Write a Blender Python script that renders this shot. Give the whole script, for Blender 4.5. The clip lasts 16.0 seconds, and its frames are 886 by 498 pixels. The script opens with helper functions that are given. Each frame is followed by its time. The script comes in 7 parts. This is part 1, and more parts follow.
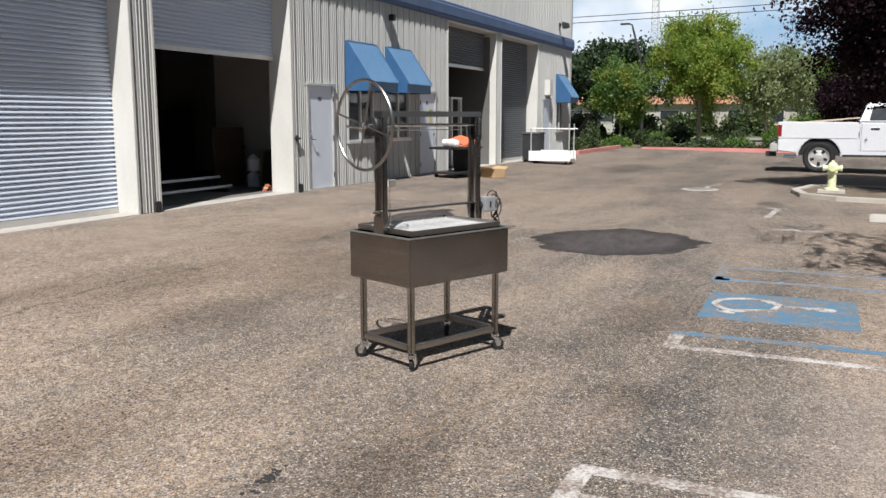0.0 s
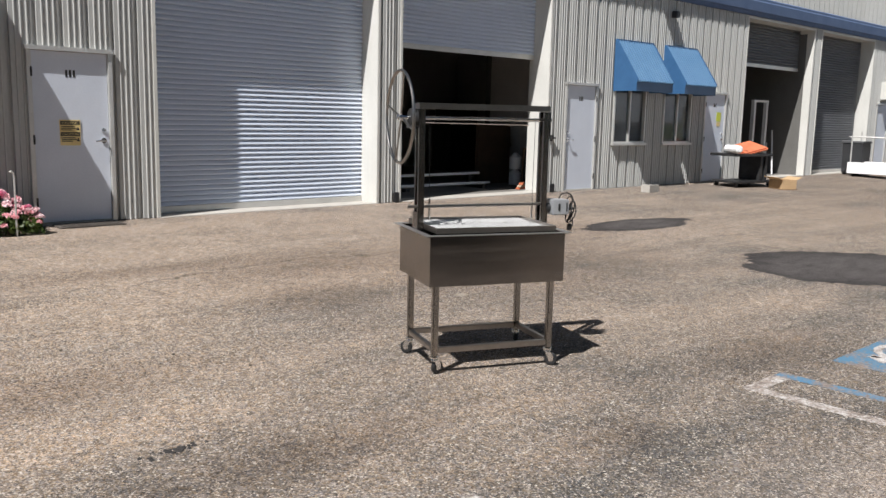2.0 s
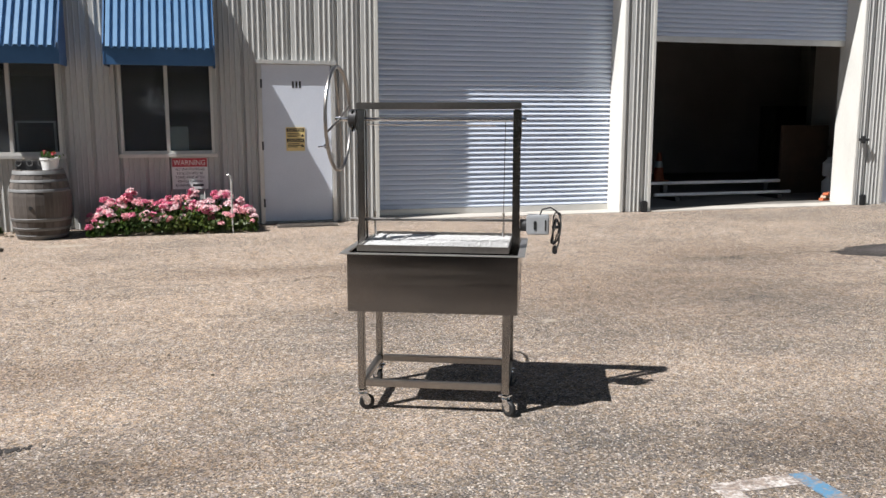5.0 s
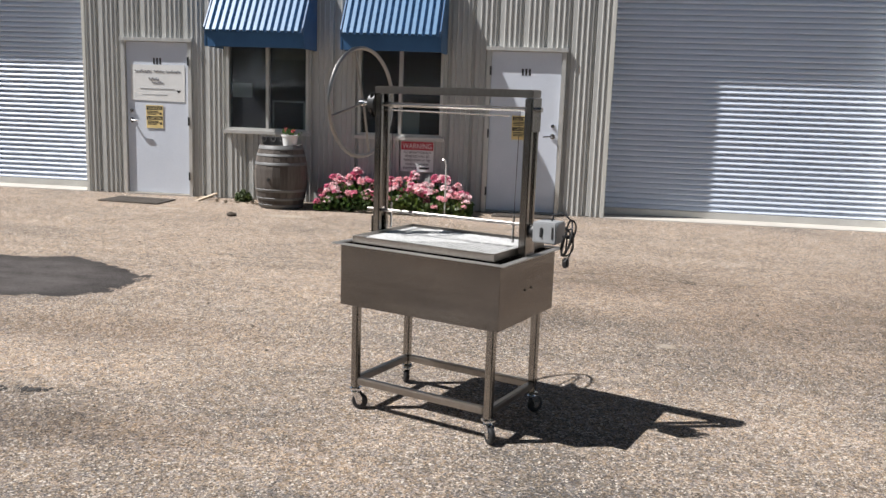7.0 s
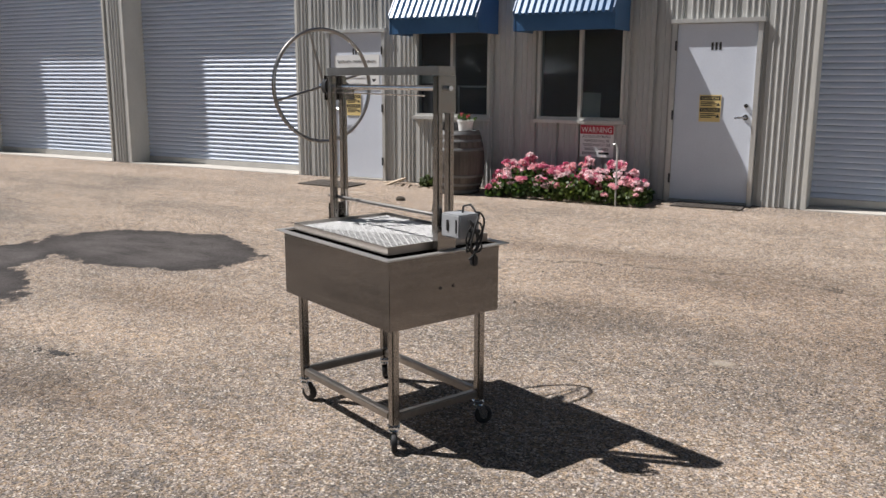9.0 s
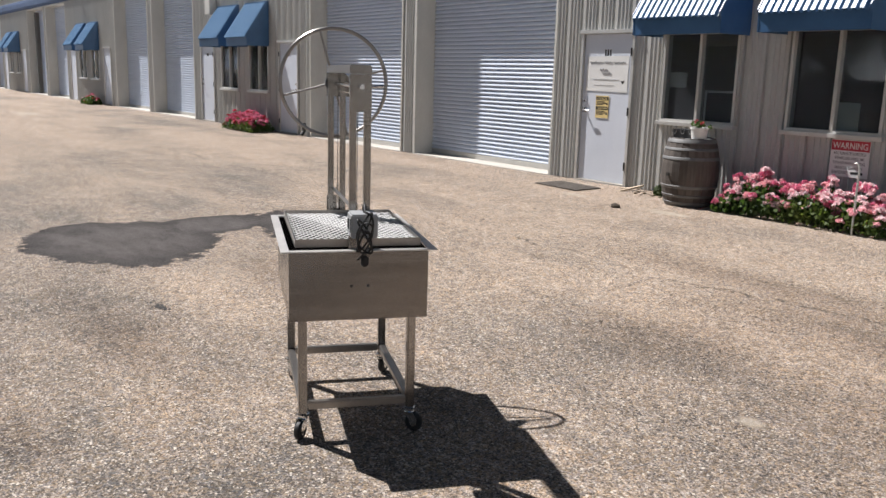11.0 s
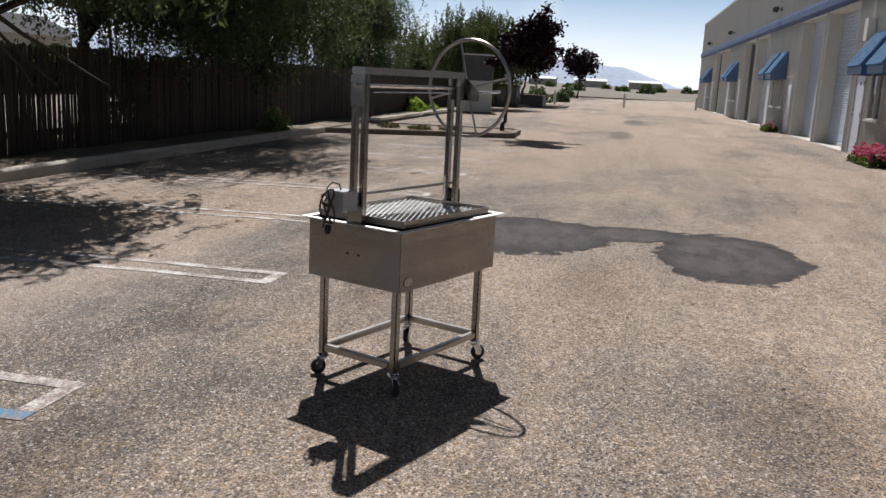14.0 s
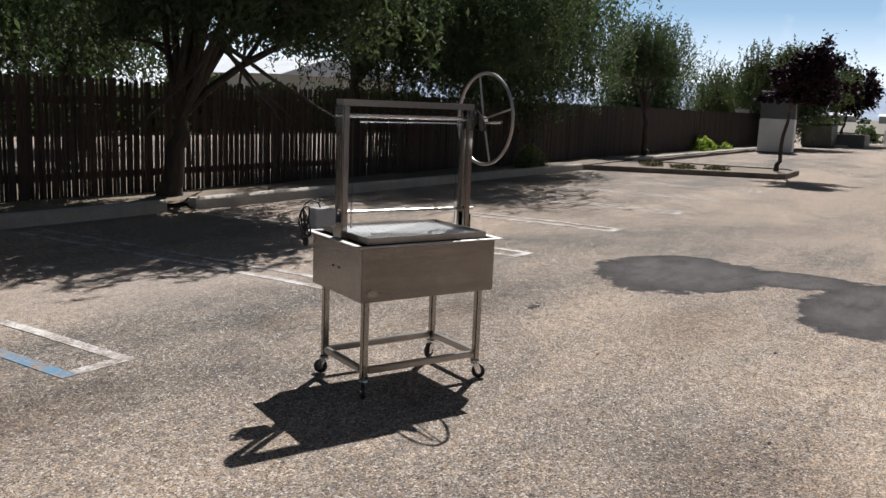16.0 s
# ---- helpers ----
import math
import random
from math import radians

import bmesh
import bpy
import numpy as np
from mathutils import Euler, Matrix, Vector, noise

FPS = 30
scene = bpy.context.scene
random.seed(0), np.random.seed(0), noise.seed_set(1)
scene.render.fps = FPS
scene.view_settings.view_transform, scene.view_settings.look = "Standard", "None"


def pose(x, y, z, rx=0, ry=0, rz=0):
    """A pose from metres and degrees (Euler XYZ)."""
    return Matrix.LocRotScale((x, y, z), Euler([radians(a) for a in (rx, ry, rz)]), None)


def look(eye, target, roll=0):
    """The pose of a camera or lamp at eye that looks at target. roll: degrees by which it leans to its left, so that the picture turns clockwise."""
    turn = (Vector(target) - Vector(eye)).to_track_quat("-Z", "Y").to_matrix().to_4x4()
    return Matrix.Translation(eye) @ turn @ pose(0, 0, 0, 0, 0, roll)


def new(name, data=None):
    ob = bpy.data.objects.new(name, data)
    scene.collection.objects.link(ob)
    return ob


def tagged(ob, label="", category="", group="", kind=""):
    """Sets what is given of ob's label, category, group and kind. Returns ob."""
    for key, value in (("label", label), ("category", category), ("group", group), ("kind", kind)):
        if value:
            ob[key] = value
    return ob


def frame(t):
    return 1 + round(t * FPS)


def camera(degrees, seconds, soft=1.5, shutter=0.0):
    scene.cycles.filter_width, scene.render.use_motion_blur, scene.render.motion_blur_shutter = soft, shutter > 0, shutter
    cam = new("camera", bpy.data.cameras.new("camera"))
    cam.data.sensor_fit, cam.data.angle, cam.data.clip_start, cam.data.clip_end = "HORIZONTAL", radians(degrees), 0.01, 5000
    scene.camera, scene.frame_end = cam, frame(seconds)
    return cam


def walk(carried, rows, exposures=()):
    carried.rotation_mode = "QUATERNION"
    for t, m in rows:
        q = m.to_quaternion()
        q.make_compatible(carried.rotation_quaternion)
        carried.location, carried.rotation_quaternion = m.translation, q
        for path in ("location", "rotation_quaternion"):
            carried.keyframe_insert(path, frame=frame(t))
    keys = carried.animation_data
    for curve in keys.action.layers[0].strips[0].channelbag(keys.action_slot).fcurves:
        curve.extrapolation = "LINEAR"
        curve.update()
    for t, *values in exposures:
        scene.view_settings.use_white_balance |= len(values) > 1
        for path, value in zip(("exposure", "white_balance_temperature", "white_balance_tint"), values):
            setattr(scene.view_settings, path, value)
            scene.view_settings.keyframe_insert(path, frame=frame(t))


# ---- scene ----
cam = camera(55.0, 16.0)
PATH = [
    (0, (-0.071, 0.003, 1.567), (1.733, 0.813, 1.262), -0.0),
    (0.5, (0.193, -0.413, 1.549), (1.906, 0.573, 1.244), 0.2),
    (1, (0.464, -0.776, 1.539), (2.08, 0.362, 1.23), 0.6),
    (1.5, (0.814, -1.091, 1.524), (2.296, 0.217, 1.218), 0.9),
    (2, (1.22, -1.37, 1.528), (2.561, 0.082, 1.221), 1.3),
    (2.5, (1.633, -1.542, 1.515), (2.816, 0.04, 1.2), 1.6),
    (3, (2.022, -1.7, 1.511), (3.074, -0.029, 1.19), 1.4),
    (3.2, (2.226, -1.769, 1.515), (3.221, -0.064, 1.196), 1.3),
    (5.3, (4.041, -2.016, 1.538), (4.463, -0.085, 1.232), 0.3),
    (5.5, (4.206, -1.999, 1.533), (4.545, -0.052, 1.227), 0.6),
    (6, (4.631, -1.931, 1.527), (4.742, 0.04, 1.207), 1.2),
    (6.5, (5.098, -1.841, 1.542), (5.003, 0.127, 1.203), 1.6),
    (7, (5.532, -1.731, 1.546), (5.262, 0.221, 1.203), 2.0),
    (7.5, (5.935, -1.625, 1.559), (5.538, 0.306, 1.217), 1.8),
    (8, (6.283, -1.466, 1.573), (5.753, 0.433, 1.24), 1.1),
    (8.5, (6.649, -1.249, 1.564), (5.904, 0.572, 1.207), 0.4),
    (8.7, (6.826, -1.108, 1.555), (5.999, 0.674, 1.183), 0.2),
    (10.8, (8.304, 0.26, 1.567), (6.78, 1.488, 1.155), 1.9),
    (11, (8.43, 0.39, 1.578), (6.856, 1.557, 1.177), 1.6),
    (11.5, (8.761, 0.887, 1.588), (7.037, 1.834, 1.228), 1.1),
    (12, (9.024, 1.397, 1.606), (7.184, 2.099, 1.262), 1.4),
    (12.5, (9.186, 1.891, 1.596), (7.272, 2.354, 1.25), 1.6),
    (12.8, (9.259, 2.207, 1.588), (7.307, 2.471, 1.239), 1.7),
    (13, (9.311, 2.398, 1.586), (7.347, 2.547, 1.238), 1.6),
    (13.5, (9.378, 2.918, 1.594), (7.414, 2.808, 1.23), 2.3),
    (14, (9.383, 3.461, 1.579), (7.461, 3.074, 1.183), 2.9),
    (14.5, (9.357, 3.941, 1.596), (7.483, 3.368, 1.193), 3.0),
    (15, (9.311, 4.363, 1.598), (7.491, 3.626, 1.215), 3.2),
    (15.5, (9.169, 4.817, 1.617), (7.432, 3.892, 1.263), 2.6),
    (16, (8.972, 5.228, 1.613), (7.319, 4.154, 1.273), 2.4),
]
EXPOSURE = [
    (0.0, 0.32, 6500, 10), (1.5, 0.30, 6500, 10), (3.0, 0.60, 6500, 10), (6.5, 0.66, 6500, 10), (7.5, 0.52, 6500, 10), (8.5, 0.43, 6550, 11),
    (11.0, 0.60, 6580, 11.5), (11.5, 0.20, 6680, 12.5), (12.5, -0.05, 6650, 12), (13.5, 0.09, 6600, 12), (14.5, 0.28, 6550, 11), (16.0, 0.35, 6450, 10),
]
walk(cam, [(t, look(eye, target, roll)) for t, eye, target, roll in PATH], EXPOSURE)

# ---- light ----
SUN_SLOPE = (0.69, 0.20)                      # shadow of a metre of height, along x and y
SUN_UP = math.atan2(1.0, math.hypot(*SUN_SLOPE))
SUN_ROUND = math.atan2(-SUN_SLOPE[0], -SUN_SLOPE[1])
sun = new("sun", bpy.data.lights.new("sun", "SUN"))
sun.data.energy, sun.data.angle, sun.data.color = 5.6, radians(0.53), (1.0, 0.985, 0.98)
sun.matrix_basis = look((0, 0, 40), (SUN_SLOPE[0] * 10, SUN_SLOPE[1] * 10, 30))

world = bpy.data.worlds.new("sky")
scene.world = world
world.use_nodes = True
wn = world.node_tree
for n in list(wn.nodes):
    wn.nodes.remove(n)
w_out = wn.nodes.new("ShaderNodeOutputWorld")
w_bg = wn.nodes.new("ShaderNodeBackground")
w_sky = wn.nodes.new("ShaderNodeTexSky")
w_sky.sky_type, w_sky.sun_disc = "NISHITA", False
w_sky.sun_elevation, w_sky.sun_rotation = SUN_UP, SUN_ROUND
w_sky.air_density, w_sky.dust_density, w_sky.ozone_density = 1.0, 0.7, 1.0
w_cloud = wn.nodes.new("ShaderNodeTexNoise")
w_cloud.inputs["Scale"].default_value, w_cloud.inputs["Detail"].default_value = 3.2, 7.0
w_ramp = wn.nodes.new("ShaderNodeValToRGB")
w_ramp.color_ramp.elements[0].position, w_ramp.color_ramp.elements[1].position = 0.52, 0.66
w_mix = wn.nodes.new("ShaderNodeMix")
w_mix.data_type = "RGBA"
w_mix.inputs[7].default_value = (34.0, 34.3, 35.0, 1)
wn.links.new(w_cloud.outputs["Fac"], w_ramp.inputs["Fac"])
w_part = wn.nodes.new("ShaderNodeMath")
w_part.operation, w_part.inputs[1].default_value = "MULTIPLY", 0.8
wn.links.new(w_ramp.outputs["Color"], w_part.inputs[0])
# pale haze low over the horizon
w_co = wn.nodes.new("ShaderNodeTexCoord")
w_sep = wn.nodes.new("ShaderNodeSeparateXYZ")
wn.links.new(w_co.outputs["Generated"], w_sep.inputs[0])
w_low = wn.nodes.new("ShaderNodeValToRGB")
w_low.color_ramp.elements[0].position, w_low.color_ramp.elements[0].color = 0.0, (0.95, 0.95, 0.95, 1)
w_low.color_ramp.elements[1].position, w_low.color_ramp.elements[1].color = 0.36, (0, 0, 0, 1)
for at, v in ((0.05, 0.92), (0.12, 0.66), (0.22, 0.24)):
    w_low.color_ramp.elements.new(at).color = (v, v, v, 1)
wn.links.new(w_sep.outputs["Z"], w_low.inputs[0])
w_haze = wn.nodes.new("ShaderNodeMix")
w_haze.data_type = "RGBA"
w_side = wn.nodes.new("ShaderNodeMix")                # brighter round the sun's side
w_side.data_type = "RGBA"
w_side.inputs[6].default_value = (18.0, 20.0, 23.4, 1)
w_side.inputs[7].default_value = (34.0, 36.0, 38.5, 1)
w_turn = wn.nodes.new("ShaderNodeMapRange")
w_turn.inputs[1].default_value, w_turn.inputs[2].default_value = 0.8, -0.9
wn.links.new(w_sep.outputs["X"], w_turn.inputs[0])
wn.links.new(w_turn.outputs[0], w_side.inputs["Factor"])
w_blue = wn.nodes.new("ShaderNodeMix")                # the haze turns blue as it rises
w_blue.data_type = "RGBA"
w_blue.inputs[7].default_value = (12.5, 20.5, 30.0, 1)
w_up = wn.nodes.new("ShaderNodeMapRange")
w_up.inputs[1].default_value, w_up.inputs[2].default_value = 0.02, 0.11
wn.links.new(w_sep.outputs["Z"], w_up.inputs[0])
wn.links.new(w_up.outputs[0], w_blue.inputs["Factor"])
wn.links.new(w_side.outputs[2], w_blue.inputs[6])
wn.links.new(w_blue.outputs[2], w_haze.inputs[7])
wn.links.new(w_low.outputs[0], w_haze.inputs["Factor"])
# broken cloud, thinning out overhead
w_high = wn.nodes.new("ShaderNodeMapRange")
for i, v in enumerate((0.14, 0.34, 1.0, 0.0)):
    w_high.inputs[i + 1].default_value = v
wn.links.new(w_sep.outputs["Z"], w_high.inputs[0])
w_thin = wn.nodes.new("ShaderNodeMath")
w_thin.operation = "MULTIPLY"
wn.links.new(w_part.outputs[0], w_thin.inputs[0])
wn.links.new(w_high.outputs[0], w_thin.inputs[1])
wn.links.new(w_thin.outputs[0], w_mix.inputs["Factor"])
wn.links.new(w_sky.outputs["Color"], w_haze.inputs[6])
wn.links.new(w_haze.outputs[2], w_mix.inputs[6])
wn.links.new(w_mix.outputs[2], w_bg.inputs["Color"])
w_bg.inputs["Strength"].default_value = 0.027
wn.links.new(w_bg.outputs[0], w_out.inputs[0])


# ---- materials ----
class Nodes:
    """A node tree with short calls."""

    def __init__(self, name):
        self.m = bpy.data.materials.new(name)
        self.m.use_nodes = True
        self.t = self.m.node_tree
        self.b = self.t.nodes["Principled BSDF"]
        self.co = self.t.nodes.new("ShaderNodeTexCoord").outputs["Object"]

    def node(self, kind, **sets):
        n = self.t.nodes.new("ShaderNode" + kind)
        for k, v in sets.items():
            n.inputs[k.replace("_", " ")].default_value = v
        return n

    def link(self, a, b):
        self.t.links.new(a, b)

    def put(self, value, socket):
        if hasattr(value, "is_output"):
            self.link(value, socket)
        else:
            socket.default_value = value

    def scaled(self, sx, sy, sz, co=None):
        n = self.node("Mapping", Scale=(sx, sy, sz))
        self.link(co or self.co, n.inputs[0])
        return n.outputs[0]

    def noise(self, scale, detail=4.0, rough=0.55, co=None):
        n = self.node("TexNoise", Scale=scale, Detail=detail, Roughness=rough)
        self.link(co or self.co, n.inputs["Vector"])
        return n.outputs["Fac"]

    def cells(self, scale, out="Color", co=None, feature="F1"):
        n = self.node("TexVoronoi", Scale=scale)
        n.feature = feature
        self.link(co or self.co, n.inputs["Vector"])
        return n.outputs[out]

    def math(self, op, a, b=0.0, clamp=False):
        n = self.node("Math")
        n.operation, n.use_clamp = op, clamp
        self.put(a, n.inputs[0])
        self.put(b, n.inputs[1])
        return n.outputs[0]

    def ramp(self, fac, lo, hi, a=0.0, b=1.0):
        n = self.node("MapRange")
        n.clamp = True
        self.put(fac, n.inputs[0])
        for i, v in enumerate((lo, hi, a, b)):
            n.inputs[i + 1].default_value = v
        return n.outputs[0]

    def mix(self, fac, a, b, blend="MIX"):
        n = self.node("Mix")
        n.data_type, n.blend_type = "RGBA", blend
        self.put(fac, n.inputs[0])
        for v, s in ((a, n.inputs[6]), (b, n.inputs[7])):
            self.put((*v, 1) if isinstance(v, tuple) and len(v) == 3 else v, s)
        return n.outputs[2]

    def bump(self, height, strength, distance=0.01):
        n = self.node("Bump", Strength=strength, Distance=distance)
        self.link(height, n.inputs["Height"])
        self.link(n.outputs[0], self.b.inputs["Normal"])

    def done(self, color, rough, metal=0.0):
        self.put((*color, 1) if isinstance(color, tuple) else color, self.b.inputs["Base Color"])
        self.put(rough, self.b.inputs["Roughness"])
        self.put(metal, self.b.inputs["Metallic"])
        return self.m


def surf(name, c1, c2, rough=0.6, metal=0.0, scale=3.0, fine=60.0, bump=0.15, stretch=(1, 1, 1), vary=0.0, spread=0.12, gloss=0.5, grain=1.0):
    """A surface between two colours, with coarse stains, fine grain and relief."""
    n = Nodes(name)
    co = n.scaled(*stretch)
    big, small = n.noise(scale, 5, 0.6, co), n.noise(fine, 4, 0.6, co)
    col = n.mix(n.ramp(big, 0.5 - spread * 2, 0.5 + spread * 2), c1, c2)
    col = n.mix(1.0, col, n.mix(n.ramp(small, 0.25, 0.75), (1 - 0.2 * grain,) * 3, (1 + 0.12 * grain,) * 3), "MULTIPLY")
    if vary:
        info = n.node("ObjectInfo")
        v = n.ramp(info.outputs["Random"], 0, 1, 1 - vary, 1 + vary)
        col = n.mix(1.0, col, n.mix(0.0, v, v), "MULTIPLY")
    n.b.inputs["Specular IOR Level"].default_value = gloss
    n.bump(small, bump, 0.004)
    r = n.ramp(small, 0.2, 0.8, max(rough - 0.08, 0.02), min(rough + 0.1, 1.0))
    return n.done(col, r, metal)


def leafy(name, c1, c2, c3=None, rough=0.5, glow=0.35, through_tint=(1.5, 1.6, 0.9), gloss=0.4):
    """Leaves: each its own tone, a little light let through."""
    n = Nodes(name)
    g = n.node("NewGeometry")
    r = g.outputs["Random Per Island"]
    col = n.mix(r, c1, c2)
    if c3:
        col = n.mix(n.ramp(n.noise(0.9, 3), 0.5, 0.66), col, c3)
    n.b.inputs["Specular IOR Level"].default_value = gloss
    n.done(col, rough)
    tr = n.node("BsdfTranslucent")
    n.link(n.mix(1.0, col, through_tint, "MULTIPLY"), tr.inputs["Color"])
    mx = n.node("MixShader", Fac=glow)
    n.link(n.b.outputs[0], mx.inputs[1])
    n.link(tr.outputs[0], mx.inputs[2])
    n.link(mx.outputs[0], n.t.nodes["Material Output"].inputs["Surface"])
    return n.m


def glass(name, tint=(0.75, 0.8, 0.8)):
    n = Nodes(name)
    t = n.node("BsdfTransparent", Color=(*tint, 1))
    g = n.node("BsdfGlossy", Color=(1, 1, 1, 1), Roughness=0.01)
    f = n.node("Fresnel", IOR=1.48)
    mx = n.node("MixShader")
    n.link(f.outputs[0], mx.inputs[0])
    n.link(t.outputs[0], mx.inputs[1])
    n.link(g.outputs[0], mx.inputs[2])
    # pale diffuse film and insect screen
    film = n.node("BsdfDiffuse")
    n.link(n.mix(n.noise(3.0, 5, 0.6), (0.26, 0.28, 0.31), (0.40, 0.43, 0.47)), film.inputs["Color"])
    soft = n.node("MixShader", Fac=0.10)
    n.link(mx.outputs[0], soft.inputs[1])
    n.link(film.outputs[0], soft.inputs[2])
    n.link(soft.outputs[0], n.t.nodes["Material Output"].inputs["Surface"])
    return n.m


def steel(name, base, rough, sx, sy, sz):
    """Brushed metal; the grain runs along the axis with the small scale."""
    n = Nodes(name)
    g = n.noise(14, 3, 0.6, n.scaled(sx, sy, sz))
    s = n.noise(5, 4, 0.6)
    col = n.mix(n.ramp(s, 0.3, 0.7), tuple(v * 0.94 for v in base), base)
    col = n.mix(n.ramp(g, 0.3, 0.7), col, n.mix(1.0, col, (0.86, 0.86, 0.86), "MULTIPLY"))
    n.bump(g, 0.06, 0.001)
    return n.done(col, n.ramp(s, 0.3, 0.7, rough - 0.02, rough + 0.03), 1.0)


def sheet_steel():
    """Rolled sheet with long level brush marks, some broad, some fine."""
    n = Nodes("brushed_stainless")
    broad = n.noise(3.0, 3, 0.6, n.scaled(0.35, 0.35, 7.0))
    fine = n.noise(20, 3, 0.65, n.scaled(0.5, 0.5, 22.0))
    cloud = n.noise(4, 4, 0.6)
    col = n.mix(n.ramp(broad, 0.36, 0.64), (0.200, 0.189, 0.180), (0.252, 0.239, 0.228))
    col = n.mix(1.0, col, n.mix(n.ramp(fine, 0.3, 0.7), (0.91, 0.91, 0.91), (1.07, 1.07, 1.07)), "MULTIPLY")
    col = n.mix(1.0, col, n.mix(n.ramp(cloud, 0.35, 0.65), (0.93, 0.93, 0.93), (1.06, 1.05, 1.04)), "MULTIPLY")
    n.bump(fine, 0.08, 0.001)
    return n.done(col, n.ramp(broad, 0.35, 0.65, 0.16, 0.26), 1.0)


def asphalt():
    n = Nodes("worn_asphalt")
    wide = n.noise(0.16, 5, 0.6, n.scaled(0.45, 1.0, 1))
    mid = n.noise(0.9, 6, 0.65, n.scaled(0.55, 1.0, 1))
    dust = n.math("ADD", n.math("MULTIPLY", wide, 0.6), n.math("MULTIPLY", mid, 0.4))
    sep = n.node("SeparateXYZ")
    n.link(n.co, sep.inputs[0])
    # dustier towards the building
    dust = n.math("ADD", dust, n.ramp(sep.outputs["Y"], 1.0, 8.5, 0.035, 0.085))
    col = n.mix(n.math("ADD", n.ramp(dust, 0.41, 0.59), n.ramp(n.noise(0.5, 5, 0.65, n.scaled(0.12, 1.1, 1)), 0.35, 0.65, -0.36, 0.26), True), (0.160, 0.144, 0.137), (0.460, 0.355, 0.292))
    # stones in the binder
    warp = n.noise(30, 2)
    stone = n.cells(150.0)
    sc = n.node("SeparateColor")
    n.link(stone, sc.inputs[0])
    col = n.mix(1.0, col, n.mix(n.ramp(sc.outputs[0], 0.0, 1.0), (0.36, 0.36, 0.36), (1.66, 1.64, 1.58)), "MULTIPLY")
    coarse = n.cells(75.0)
    sc3 = n.node("SeparateColor")
    n.link(coarse, sc3.inputs[0])
    col = n.mix(1.0, col, n.mix(n.ramp(sc3.outputs[0], 0.0, 1.0), (0.80, 0.80, 0.80), (1.20, 1.19, 1.18)), "MULTIPLY")
    col = n.mix(1.0, col, n.mix(sc3.outputs[1], (1.10, 1.0, 0.82), (0.90, 1.0, 1.16)), "MULTIPLY")
    grit = n.cells(210.0, "Distance")
    col = n.mix(n.ramp(grit, 0.25, 0.75, 0.0, 0.5), col, n.mix(1.0, col, (0.35, 0.45, 0.45), "MULTIPLY"))
    chip = n.cells(26.0)
    sc2 = n.node("SeparateColor")
    n.link(chip, sc2.inputs[0])
    col = n.mix(n.math("MULTIPLY", n.ramp(sc2.outputs[1], 0.93, 0.935), n.ramp(n.cells(26.0, "Distance"), 0.22, 0.12)), col, (0.50, 0.46, 0.40))
    # pits and loose pale grit, in drifts
    drift = n.noise(1.7, 5, 0.7)
    pits = n.noise(62, 3, 0.85)
    col = n.mix(n.math("MULTIPLY", n.ramp(pits, 0.49, 0.37), n.ramp(drift, 0.62, 0.36, 0.25, 0.95)), col, n.mix(1.0, col, (0.50, 0.48, 0.47), "MULTIPLY"))
    pale_grit = n.noise(70, 2, 0.8)
    col = n.mix(n.math("MULTIPLY", n.ramp(pale_grit, 0.57, 0.64), n.ramp(drift, 0.36, 0.62, 0.4, 0.95)), col, (0.64, 0.56, 0.48))
    # clustered aggregate a few centimetres across
    clump = n.noise(19, 3, 0.75)
    col = n.mix(1.0, col, n.mix(n.ramp(clump, 0.36, 0.64), (0.76, 0.755, 0.75), (1.20, 1.19, 1.17)), "MULTIPLY")
    clump2 = n.noise(7.5, 4, 0.8)
    col = n.mix(1.0, col, n.mix(n.ramp(clump2, 0.34, 0.66), (0.86, 0.86, 0.86), (1.11, 1.10, 1.09)), "MULTIPLY")
    # single pale chips and dark holes
    for scale, near, tone, cut, channel in ((58.0, 0.44, (0.74, 0.67, 0.58), 0.90, 0), (96.0, 0.46, (0.70, 0.62, 0.53), 0.88, 1), (52.0, 0.48, (0.045, 0.040, 0.037), 0.88, 2), (90.0, 0.48, (0.05, 0.045, 0.042), 0.86, 0)):
        tint = n.node("SeparateColor")
        n.link(n.cells(scale), tint.inputs[0])
        spot = n.math("MULTIPLY", n.ramp(tint.outputs[channel], cut, cut + 0.01), n.ramp(n.cells(scale, "Distance"), near, near - 0.12))
        col = n.mix(n.math("MULTIPLY", spot, 0.85), col, tone)
    # newer, darker surface towards the street
    col = n.mix(n.ramp(n.math("ADD", sep.outputs["X"], n.math("MULTIPLY", wide, 8.0)), 16.0, 26.0, 0.0, 0.55), col, n.mix(1.0, col, (0.48, 0.50, 0.52), "MULTIPLY"))
    spots = n.noise(3.4, 4, 0.7)
    col = n.mix(n.ramp(spots, 0.64, 0.76, 0, 0.25), col, (0.085, 0.078, 0.07))
    # crack along the lot
    bend = n.math("MULTIPLY", n.math("SUBTRACT", n.noise(0.8, 6, 0.7), 0.5), 1.3)
    along = n.math("ABSOLUTE", n.math("SUBTRACT", n.math("ADD", sep.outputs["Y"], bend), 5.85))
    crack = n.ramp(along, 0.006, 0.022, 0.75, 0.0)
    crack = n.math("MULTIPLY", crack, n.ramp(n.noise(0.35, 3), 0.44, 0.52))
    col = n.mix(crack, col, (0.05, 0.045, 0.04))

